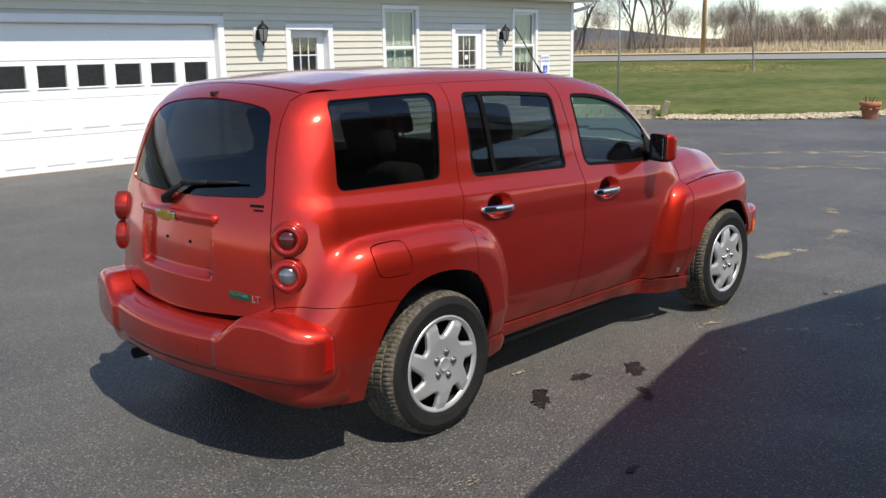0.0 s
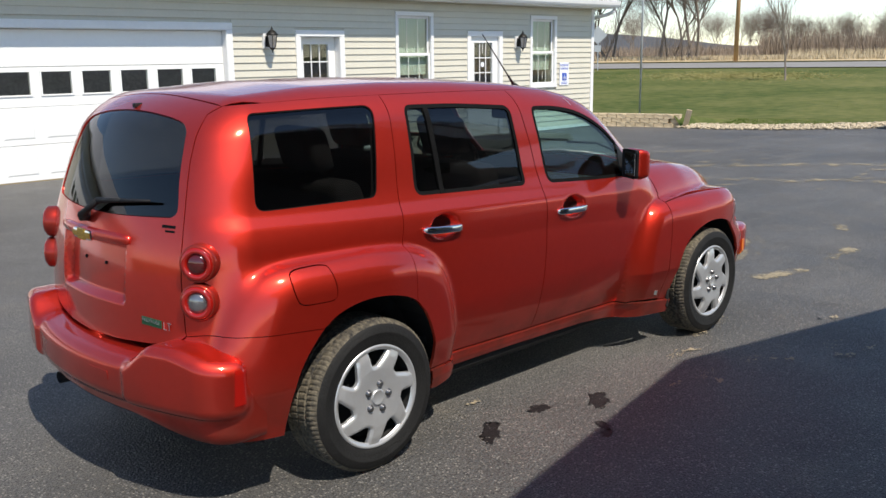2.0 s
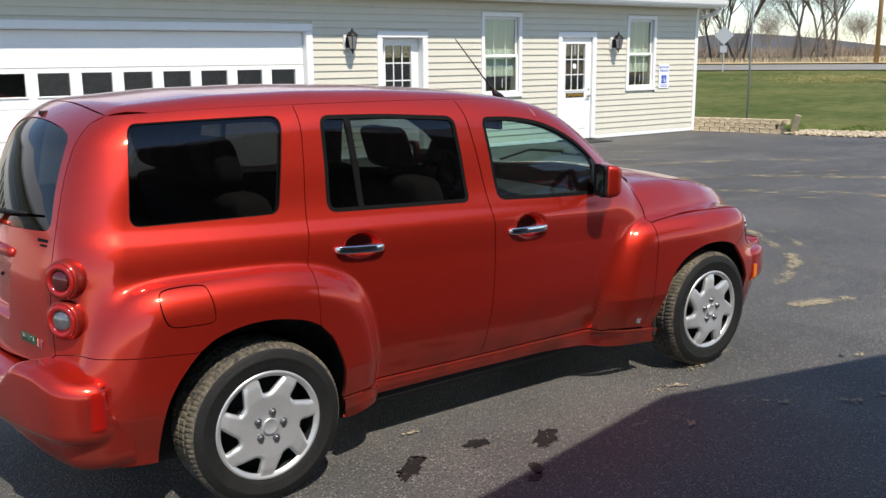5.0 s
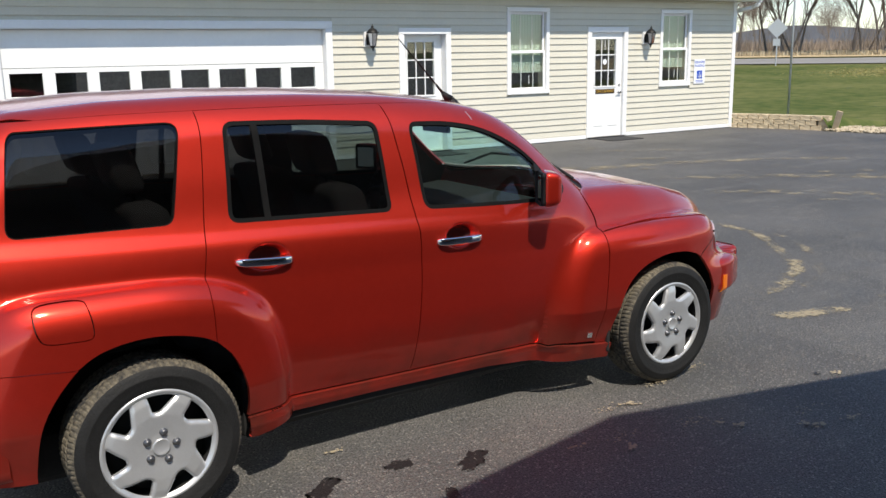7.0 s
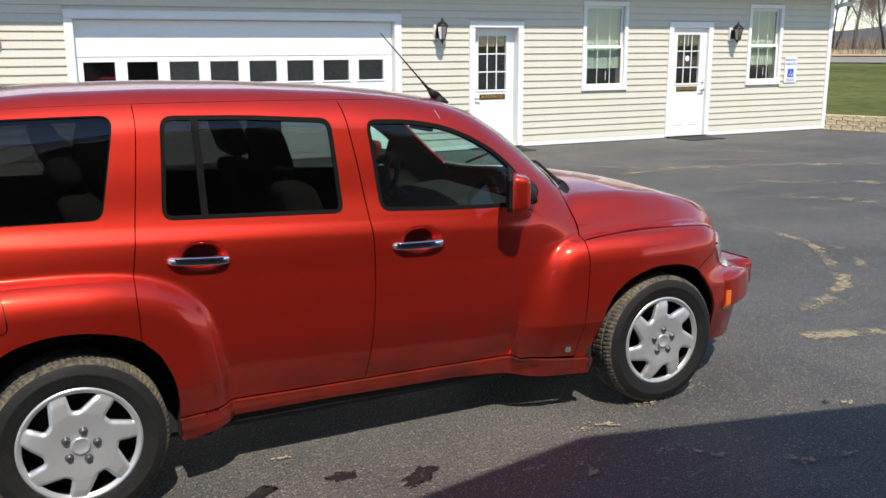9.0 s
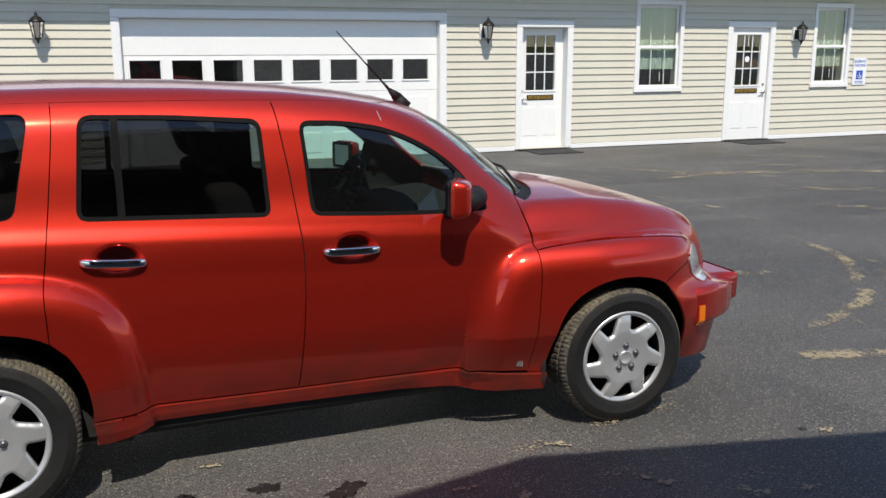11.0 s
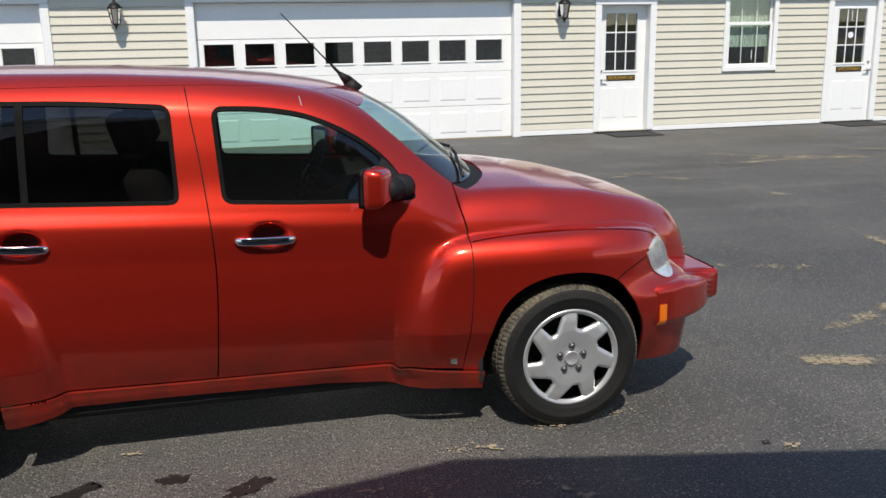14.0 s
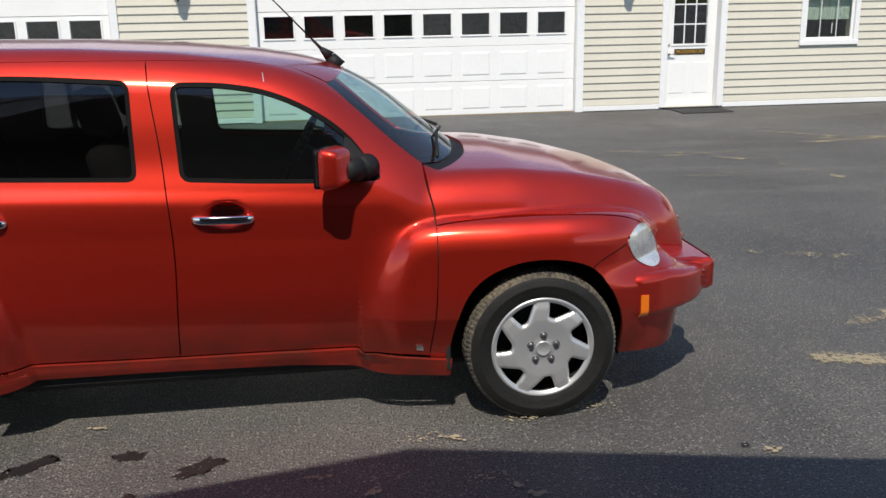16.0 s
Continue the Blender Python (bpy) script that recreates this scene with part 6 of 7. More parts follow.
for s in (1, -1):
    ex, ez = PEAK_X + s * HALF, PEAK_Z - SLOPE * HALF
    wx, wz = PEAK_X + s * (HALF - 0.35), PEAK_Z - SLOPE * (HALF - 0.35) - 0.14
    shed_prism([(PEAK_X, PEAK_Z - 0.10), (ex, ez - 0.10), (ex, ez), (PEAK_X, PEAK_Z)], SHED_Y, SHED_DEEP - 0.3, "roof", M_GROOF, "white ribbed metal roof")
    shed_prism([(PEAK_X, PEAK_Z - 0.26), (ex, ez - 0.26), (ex, ez - 0.105), (PEAK_X, PEAK_Z - 0.105)], SHED_Y - 0.04, SHED_Y - 0.08, "barge_board", M_WHITE)
    shed_prism([(wx - 0.06, 0.0), (wx + 0.06, 0.0), (wx + 0.06, wz), (wx - 0.06, wz)], SHED_FRONT, SHED_DEEP, "side_wall", M_SHED)
    # unseen ceiling, added in white to bounce light into the shadow
    shed_prism([(PEAK_X, PEAK_Z - 0.125), (wx, wz), (wx, wz - 0.02), (PEAK_X, PEAK_Z - 0.145)], SHED_Y - 0.1, SHED_DEEP, "ceiling_lining", M_WHITE, "added white ceiling that bounces light into the shaded yard")
shed_prism([(PEAK_X - HALF + 0.4, 0.0), (PEAK_X + HALF - 0.4, 0.0), (PEAK_X + HALF - 0.4, PEAK_Z - SLOPE * HALF - 0.06), (PEAK_X, PEAK_Z - 0.16), (PEAK_X - HALF + 0.4, PEAK_Z - SLOPE * HALF - 0.06)], SHED_DEEP, SHED_DEEP - 0.15, "back_wall", M_SHED)

# ---- garden edge: block wall, stones, pot, posts ----
M_BLOCK = mat("tan_split_block", (0.48, 0.37, 0.23), 0.9, color2=(0.68, 0.56, 0.38), scale=6, bump=0.35, bump_scale=25, island=0.16)
M_STONE = mat("pale_river_stone", (0.44, 0.36, 0.24), 0.85, color2=(0.64, 0.54, 0.39), scale=5, bump=0.2, island=0.35)
M_TERRA = mat("terracotta", (0.36, 0.13, 0.065), 0.8, color2=(0.46, 0.19, 0.10), scale=10, bump=0.1)
M_GALV = mat("galvanised_steel", (0.46, 0.48, 0.50), 0.5, 0.25, var=0.1, scale=20)
M_PLANK = mat("weathered_plank", (0.40, 0.31, 0.20), 0.85, color2=(0.52, 0.42, 0.29), scale=9, bump=0.4, bump_scale=30)
M_POLE = mat("pole_wood", (0.36, 0.21, 0.09), 0.85, color2=(0.47, 0.30, 0.15), scale=4, bump=0.4, bump_scale=20)
rnd = random.Random(7)
gw = thing("garden_wall", "low curved wall of tan split-face blocks by the lawn", "garden wall", (0, 0, 0))
EDGE = line([(18.08, 13.02), (18.40, 12.25), (18.62, 11.55), (18.72, 11.20)], 10)
elen = np.concatenate([[0], np.cumsum(np.linalg.norm(np.diff(EDGE, axis=0), axis=1))])


def along(s):
    return np.interp(s, elen, EDGE[:, 0]), np.interp(s, elen, EDGE[:, 1])


blocks = []
for k in range(4):
    bm = box((-0.103, -0.02, 0.0), (0.103, 0.18, 0.094))
    bmesh.ops.subdivide_edges(bm, edges=bm.edges, cuts=2, use_grid_fill=True)
    for v in bm.verts:
        if v.co.y < 0.0:
            v.co.y += rnd.uniform(-0.005, 0.005)
        v.co.x += rnd.uniform(-0.003, 0.003)
        v.co.z += rnd.uniform(-0.002, 0.002) if 0.01 < v.co.z < 0.09 else 0
    me = bpy.data.meshes.new("block")
    bm.to_mesh(me)
    bm.free()
    me.materials.append(M_BLOCK)
    blocks.append(me)
for r in range(3):
    s = 0.02 + 0.11 * (r % 2)
    while s < elen[-1] - 0.06:
        x, y = along(s)
        x2, y2 = along(min(s + 0.05, elen[-1]))
        x1, y1 = along(max(s - 0.05, 0))
        ob = new("block", blocks[rnd.randrange(4)])
        ob.parent = gw
        ob.matrix_basis = pose(x, y, 0.1 * r, 0, 0, math.degrees(math.atan2(y2 - y1, x2 - x1)) + rnd.uniform(-0.6, 0.6))
        # the split face looks towards the yard
        s += 0.22
for r in range(3):
    ob = new("block", blocks[r])
    ob.parent = gw
    ob.matrix_basis = pose(18.86, 11.17, 0.1 * r, 0, 0, 10 + 3 * r)
bm = bmesh.new()
back = [(x + 0.20, y + 0.06) for x, y in EDGE]
for a, b, c, d in zip(back, back[1:], [(x + 3.0, y + 0.8) for x, y in EDGE], [(x + 3.0, y + 0.8) for x, y in EDGE][1:]):
    bm.faces.new([bm.verts.new((*p, z)) for p, z in ((a, 0.285), (b, 0.285), (d, 0.02), (c, 0.02))])
a, d = back[-1], (EDGE[-1][0] + 3.0, EDGE[-1][1] + 0.8)
bm.faces.new([bm.verts.new(p) for p in ((*a, 0.285), (a[0] + 0.1, a[1] - 0.35, -0.02), (d[0], d[1] - 0.6, -0.02), (*d, 0.02))])
ex, ey = EDGE[-1]
bm.faces.new([bm.verts.new(p) for p in ((ex - 0.02, ey + 0.02, 0.27), (ex + 0.02, ey - 0.16, -0.02), (a[0] + 0.1, a[1] - 0.35, -0.02), (*a, 0.285))])
bmesh.ops.remove_doubles(bm, verts=bm.verts, dist=1e-4)
bmesh.ops.recalc_face_normals(bm, faces=bm.faces)
bed = mesh_ob("lawn_bank", bm, M_GRASS)
tagged(bed, "grassed bank behind the block wall", "bank", kind="structure")
bm = box((-0.015, -0.06, 0.0), (0.015, 0.06, 0.44), 0.005)
pk = mesh_ob("leaning_board", bm, M_PLANK)
pk.matrix_basis = pose(18.80, 11.00, 0.0, 14, -16, 25)
tagged(pk, "weathered timber board leaning at the wall's end", "board")
# river stones along the paving's edge
SE = line([(18.74, 11.15), (18.88, 10.4), (19.33, 9.42), (20.22, 8.45), (21.3, 7.65), (23.0, 6.95), (27, 5.35), (33, 2.65)], 12)
slen = np.concatenate([[0], np.cumsum(np.linalg.norm(np.diff(SE, axis=0), axis=1))])
ico = bmesh.new()
bmesh.ops.create_icosphere(ico, subdivisions=1, radius=1.0)
iv = np.array([tuple(v.co) for v in ico.verts])
iface = [tuple(v.index for v in f.verts) for f in ico.faces]
ico.free()
VV, FF = [], []
for k in range(7000):
    s = slen[-1] * rnd.random() ** 1.25
    px, py = np.interp(s, slen, SE[:, 0]), np.interp(s, slen, SE[:, 1])
    qx, qy = np.interp(s + 0.1, slen, SE[:, 0]) - px, np.interp(s + 0.1, slen, SE[:, 1]) - py
    l = math.hypot(qx, qy) + 1e-9
    off = rnd.random() ** 0.9 * 0.85 - 0.12
    c = np.array([px - qy / l * off, py + qx / l * off, 0.0])
    r = rnd.uniform(0.016, 0.042)
    sc = np.array([r * rnd.uniform(0.8, 1.4), r * rnd.uniform(0.7, 1.1), r * rnd.uniform(0.4, 0.65)])
    a = rnd.uniform(0, 6.28)
    R = np.array([[math.cos(a), -math.sin(a), 0], [math.sin(a), math.cos(a), 0], [0, 0, 1]])
    c[2] = sc[2] * 0.55 + 0.03 * rnd.random() + 0.04 * min(1.0, off)
    base = len(VV)
    jit = 1 + np.array([[rnd.uniform(-0.12, 0.12)] for _ in iv])
    VV.extend(map(tuple, (iv * jit * sc) @ R.T + c))
    FF.extend(tuple(base + i for i in f) for f in iface)
me = bpy.data.meshes.new("river_stones")
me.from_pydata(VV, [], FF)
me.polygons.foreach_set("use_smooth", [True] * len(FF))
me.materials.append(M_STONE)
st = new("river_stones", me)
tagged(st, "strip of pale river stones edging the lawn", "stones", kind="stuff")
# terracotta pot with sprouting plant
pot = thing("plant_pot", "terracotta pot with small sprouts at the paving's edge", "plant pot", (21.10, 7.22, 0.0))
prof = [(0.001, 0.0), (0.145, 0.0), (0.150, 0.01), (0.192, 0.29), (0.218, 0.295), (0.224, 0.305), (0.224, 0.365), (0.216, 0.375), (0.200, 0.372), (0.196, 0.33), (0.001, 0.33)]
part("pot", lathe(prof, 32), M_TERRA, pot)
for k in range(9):
    a = 2 * math.pi * k / 9
    bm = bmesh.new()
    bmesh.ops.create_icosphere(bm, subdivisions=2, radius=0.035, matrix=Matrix.Translation((0.196 * math.cos(a), 0.196 * math.sin(a), 0.235 - 0.02 * (k % 2))) @ Matrix.Diagonal((1, 1, 0.6, 1)))
    part("garland_boss", smooth(bm), M_TERRA, pot)
M_SPROUT = mat("dark_sprout", (0.05, 0.07, 0.02), 0.8, color2=(0.12, 0.06, 0.03), scale=20)
for k in range(12):
    a, r = rnd.uniform(0, 6.28), rnd.uniform(0.02, 0.15)
    bm = bmesh.new()
    p = Vector((r * math.cos(a), r * math.sin(a), 0.32))
    q = p + Vector((rnd.uniform(-0.05, 0.05), rnd.uniform(-0.05, 0.05), rnd.uniform(0.06, 0.16)))
    add_cyl(bm, p, q, 0.008, 0.004, 5)
    bmesh.ops.create_icosphere(bm, subdivisions=1, radius=0.018, matrix=Matrix.Translation(q) @ Matrix.Diagonal((1.3, 0.8, 0.8, 1)))
    part("sprout", bm, M_SPROUT, pot)
# steel post by the wall
bm = bmesh.new()
add_cyl(bm, (0, 0, 0), (0, 0, 5.2), 0.024, 0.022, 12)
gp = mesh_ob("steel_post", smooth(bm), M_GALV)
gp.location = (19.63, 12.75, 0.15)
tagged(gp, "tall thin galvanised post on the lawn", "post")


def at(az, d):
    a = radians(az)
    x, y = 0.07 + d * math.cos(a), 0.13 + d * math.sin(a)
    return x, y, land(x, y)


# road sign seen from its back
x, y, z = at(35.75, 53.5)
rs = thing("road_sign", "grey back of a diamond road sign on a steel post", "road sign", (x, y, z - 0.03))
bm = bmesh.new()
add_cyl(bm, (0, 0, 0), (0, 0, 2.35), 0.03, 0.03, 8)
part("post", bm, M_GALV, rs)
bm = box((-0.36, -0.004, -0.36), (0.36, 0.004, 0.36), 0.0)
ob = part("diamond_plate", bm, M_GALV, rs)
ob.matrix_basis = pose(-0.03, 0, 1.95, 0, 0, 125) @ pose(0, 0, 0, 0, 45, 0)
bm = box((-0.18, -0.004, -0.18), (0.18, 0.004, 0.18), 0.0)
ob = part("plaque", bm, M_GALV, rs)
ob.matrix_basis = pose(-0.03, 0, 1.22, 0, 0, 125)
# wooden utility pole with lines
x, y, z = at(27.83, 63.5)
up = thing("utility_pole", "brown wooden utility pole with overhead lines", "utility pole", (x, y, z))
bm = bmesh.new()
add_cyl(bm, (0, 0, -0.1), (0, 0, 10.5), 0.145, 0.11, 14)
part("pole", smooth(bm), M_POLE, up)
ca = Vector((math.cos(radians(-62)), math.sin(radians(-62)), 0))
for h0, h1 in ((4.55, 5.1), (4.95, 5.7), (9.9, 10.0)):
    bm = bmesh.new()
    for s in (1, -1):
        last = None
        for k in range(13):
            t = k / 12
            p = -ca * s * 42 * t + Vector((0, 0, h0 + (h1 - h0) * t - 2.0 * t * (1 - t)))
            if last is not None:
                add_cyl(bm, last, p, 0.030, 0.030, 5, False)
            last = p
    part("overhead_line", bm, M_BLACK, up)

# ---- bare trees ----
M_BARK = mat("grey_brown_bark", (0.16, 0.13, 0.11), 0.95, color2=(0.27, 0.23, 0.195), scale=3, bump=0.5, bump_scale=12)


def tree_mesh(seed, height, spread, levels=5, trunk=0.18, forks=1):
    """A leafless tree: a tapered trunk that divides again and again down to twigs."""
    g = random.Random(seed)
    vs, fs = [], []

    def limb(p, q, r0, r1, n):
        d = (q - p).normalized()
        a = d.orthogonal().normalized()
        b = d.cross(a)
        base = len(vs)
        for c, r in ((p, r0), (q, r1)):
            for k in range(n):
                t = 2 * math.pi * k / n
                vs.append(tuple(c + a * (r * math.cos(t)) + b * (r * math.sin(t))))
        for k in range(n):
            fs.append((base + k, base + (k + 1) % n, base + n + (k + 1) % n, base + n + k))

    def grow(p, d, length, r, level):
        n = 7 if level == 0 else 5 if level < 3 else 3
        steps = 3 if level < 3 else 2
        pos, dirv = p, d
        for s in range(steps):
            dirv = (dirv + Vector((g.uniform(-1, 1), g.uniform(-1, 1), g.uniform(-0.3, 0.6))) * 0.16).normalized()
            q = pos + dirv * (length / steps)
            r1 = max(0.004, r * (1 - 0.28 / steps * (s + 1)))
            limb(pos, q, max(0.005, r * (1 - 0.28 / steps * s)), r1, n)
            pos = q
            if level < levels and (s > 0 or level > 0):
                for _ in range(1 if level < 2 else 2):
                    side = dirv.orthogonal().normalized()
                    side = Matrix.Rotation(g.uniform(0, 6.28), 3, dirv) @ side
                    nd = (dirv * g.uniform(0.5, 1.0) + side * spread * g.uniform(0.6, 1.1) + Vector((0, 0, 0.25))).normalized()
                    grow(pos, nd, length * g.uniform(0.60, 0.92), r1 * g.uniform(0.45, 0.65), level + 1)
        if level < levels:
            for _ in range(2):
                side = Matrix.Rotation(g.uniform(0, 6.28), 3, dirv) @ dirv.orthogonal().normalized()
                nd = (dirv + side * spread * 0.6 * g.uniform(0.5, 1.2) + Vector((0, 0, 0.1))).normalized()
                grow(pos, nd, length * g.uniform(0.72, 0.95), r * 0.62, level + 1)

    for k in range(forks):
        a = 2 * math.pi * k / forks + g.uniform(0, 1)
        d = Vector((0.28 * math.cos(a), 0.28 * math.sin(a), 1.0)) if forks > 1 else Vector((g.uniform(-0.06, 0.06), g.uniform(-0.06, 0.06), 1.0))
        grow(Vector((0.15 * math.cos(a) * (forks > 1), 0.15 * math.sin(a) * (forks > 1), -0.2)), d.normalized(), height * 0.29, trunk, 0)
    return vs, fs


def bare_tree(seed, height, spread, levels, trunk, forks):
    vs, fs = tree_mesh(seed, height, spread, levels, trunk, forks)
    me = bpy.data.meshes.new("limbs")
    me.from_pydata(vs, [], fs)
    me.polygons.foreach_set("use_smooth", [True] * len(fs))
    me.materials.append(M_BARK)
    t = thing("bare_tree", "leafless grey-brown tree beyond the road", "tree", (0, 0, 0), "roadside trees")
    ob = new("branchwork", me)
    ob.parent = t
    return t


protos = [bare_tree(11, 13.0, 0.62, 5, 0.115, 1), bare_tree(23, 11.5, 0.66, 5, 0.09, 2), bare_tree(37, 14.0, 0.58, 4, 0.105, 2), bare_tree(52, 9.0, 0.70, 4, 0.062, 3)]
spots = [(35.6, 68, 3, 1.1), (35.1, 70, 1, 1.0), (32.1, 67, 0, 0.95), (31.6, 69, 1, 0.8), (30.75, 67, 1, 0.95), (30.2, 67.5, 2, 1.05), (36.6, 73, 2, 0.9), (38.2, 69, 0, 1.0), (39.4, 72, 3, 1.2), (40.8, 70, 1, 1.05), (42.5, 74, 2, 1.0),
         (28.9, 95, 0, 0.55), (27.35, 105, 3, 0.6), (26.6, 100, 0, 0.62), (25.6, 110, 3, 0.55), (24.2, 98, 3, 0.5), (23.4, 104, 3, 0.48), (22.4, 120, 3, 0.62), (21.9, 118, 0, 0.5), (33.6, 98, 3, 0.6), (37.4, 92, 3, 0.8), (44.5, 90, 1, 0.9), (46.5, 80, 0, 0.9),
         (20.4, 165, 0, 0.60), (19.8, 160, 3, 0.80), (19.45, 170, 2, 0.58), (18.7, 162, 3, 0.80), (18.1, 158, 0, 0.62), (17.5, 166, 3, 0.85), (17.0, 160, 2, 0.6), (16.2, 162, 3, 0.8), (15.4, 150, 0, 0.6), (14.2, 158, 3, 0.8)]
used = set()
for i, (az, d, k, sc) in enumerate(spots):
    k = {0: 3, 1: 2}.get(k, k) if d > 80 else k
    x, y, z = at(az, d)
    m = pose(x, y, z, 0, 0, (i * 77) % 360)
    if k not in used:
        used.add(k)
        t = protos[k]
        t.matrix_basis = m
    else:
        t = copy_thing(protos[k], m)
    t.scale = (sc, sc, sc)
# young tree on the lawn
vs, fs = tree_mesh(5, 4.8, 0.36, 3, 0.045, 1)
me = bpy.data.meshes.new("limbs")
me.from_pydata(vs, [], fs)
me.materials.append(M_BARK)
yt = thing("young_tree", "slender leafless young tree on the lawn", "tree", at(24.95, 43.0))
ob = new("branchwork", me)
ob.parent = yt

# ---- tall dry grass, brush and hills ----
M_REED = mat("straw_reeds", (0.44, 0.36, 0.235), 0.9, color2=(0.58, 0.49, 0.34), scale=2, island=0.2)
M_BRUSH = mat("brown_brush", (0.20, 0.155, 0.12), 0.95, color2=(0.33, 0.27, 0.21), scale=2, island=0.3)
M_BLADE = mat("grass_blades", (0.085, 0.135, 0.026), 0.9, spec=0.1, color2=(0.145, 0.175, 0.05), scale=0.4, island=0.3)


def blades(name, count, place, height, width, material, lean, label, category, seed):
    g = random.Random(seed)
    V, F = [], []
    for _ in range(count):
        x, y, z = place(g)
        h = height * g.uniform(0.55, 1.15)
        a = g.uniform(0, math.pi)
        wx, wy = width * math.cos(a), width * math.sin(a)
        lx, ly = g.uniform(-lean, lean) * h, g.uniform(-lean, lean) * h
        b = len(V)
        V.extend([(x - wx, y - wy, z), (x + wx, y + wy, z), (x + wx * 0.6 + lx * 0.5, y + wy * 0.6 + ly * 0.5, z + h * 0.6), (x - wx * 0.6 + lx * 0.5, y - wy * 0.6 + ly * 0.5, z + h * 0.6), (x + lx, y + ly, z + h)])
        F.extend([(b, b + 1, b + 2, b + 3), (b + 3, b + 2, b + 4)])
    me = bpy.data.meshes.new(name)
    me.from_pydata(V, [], F)
    me.materials.append(material)
    return tagged(new(name, me), label, category, kind="stuff")


def belt(az0, az1, d0, d1, p=1.0):
    def f(g):
        x, y, z = at(g.uniform(az0, az1), d0 + (d1 - d0) * g.random() ** p)
        return x, y, z
    return f


blades("dry_reeds", 15000, belt(12, 48, 65, 78, 1.4), 0.34, 0.035, M_REED, 0.25, "band of tall straw-coloured dry grass behind the road", "dry grass", 1)
blades("tall_reeds", 3000, belt(12, 25, 67, 76), 0.75, 0.022, M_REED, 0.15, "taller reeds standing in the dry field", "reeds", 2)
blades("brush", 9000, belt(12, 26.5, 84, 100), 2.3, 0.03, M_BRUSH, 0.35, "thicket of bare brown brush behind the field", "brush", 3)
blades("hedge_brush", 9000, belt(24, 48, 120, 150), 1.5, 0.05, M_BRUSH, 0.35, "far line of brown brush", "brush", 4)


def thicket_place(g):
    """Shoots and fine twigs round the feet of the roadside trees."""
    az, d, _, _ = spots[g.randrange(11)]
    x, y, z = at(az + g.gauss(0, 0.55), d + g.gauss(0, 1.2))
    return x, y, z + 1.9 * g.random() ** 1.5


blades("tree_shoots", 1300, thicket_place, 1.7, 0.009, M_BRUSH, 0.55, "fine bare shoots round the roadside trees", "brush", 8)


def lawn_place(g):
    s = slen[-1] * g.random() ** 1.3
    px, py = np.interp(s, slen, SE[:, 0]), np.interp(s, slen, SE[:, 1])
    qx, qy = np.interp(s + 0.1, slen, SE[:, 0]) - px, np.interp(s + 0.1, slen, SE[:, 1]) - py
    l = math.hypot(qx, qy) + 1e-9
    off = 1.0 + abs(g.gauss(0, 2.6))
    x, y = px - qy / l * off, py + qx / l * off
    return x, y, land(x, y) - 0.03


blades("lawn_grass", 12000, lawn_place, 0.018, 0.008, M_BLADE, 0.5, "short green lawn grass", "grass", 5)
M_DRY = mat("dry_lawn_patch", (0.24, 0.22, 0.075), 0.95, spec=0.1, color2=(0.36, 0.31, 0.14), scale=0.6)
blades("dry_lawn_grass", 6500, lambda g: at(g.gauss(27.6, 2.4), g.gauss(46.5, 1.8)), 0.012, 0.06, M_DRY, 1.5, "faded dry strip of lawn near the road", "grass", 6)
# the hills' blue-grey colour has the distance haze mixed in
M_HILL = mat("haze_tinted_hill", (0.150, 0.155, 0.185), 1.0, color2=(0.19, 0.19, 0.21), scale=0.004)
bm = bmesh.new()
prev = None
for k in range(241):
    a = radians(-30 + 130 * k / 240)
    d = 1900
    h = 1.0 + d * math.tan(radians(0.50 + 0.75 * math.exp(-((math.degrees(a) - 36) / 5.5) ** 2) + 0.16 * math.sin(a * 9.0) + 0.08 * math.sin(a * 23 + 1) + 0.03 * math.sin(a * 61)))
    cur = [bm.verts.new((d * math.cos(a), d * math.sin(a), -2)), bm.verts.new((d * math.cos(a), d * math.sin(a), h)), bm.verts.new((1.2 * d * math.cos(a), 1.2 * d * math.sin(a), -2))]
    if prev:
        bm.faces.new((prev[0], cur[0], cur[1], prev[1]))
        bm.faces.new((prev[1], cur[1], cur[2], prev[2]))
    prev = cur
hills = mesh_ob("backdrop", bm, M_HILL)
tagged(hills, "low hills on the horizon, haze put into their blue tone", "hills", kind="structure")

# ---- marks on the asphalt ----
M_OIL = mat("wet_oil_stain", (0.010, 0.009, 0.009), 0.55, var=0.3, scale=30, bump=0.3, bump_scale=140)
M_DIRT = mat("dried_tan_mud", (0.24, 0.200, 0.135), 0.95, color2=(0.38, 0.32, 0.215), scale=12, island=0.2)
M_CHIP = mat("pale_grit", (0.17, 0.16, 0.14), 0.9, var=0.3, scale=30, island=0.4)
g = random.Random(41)


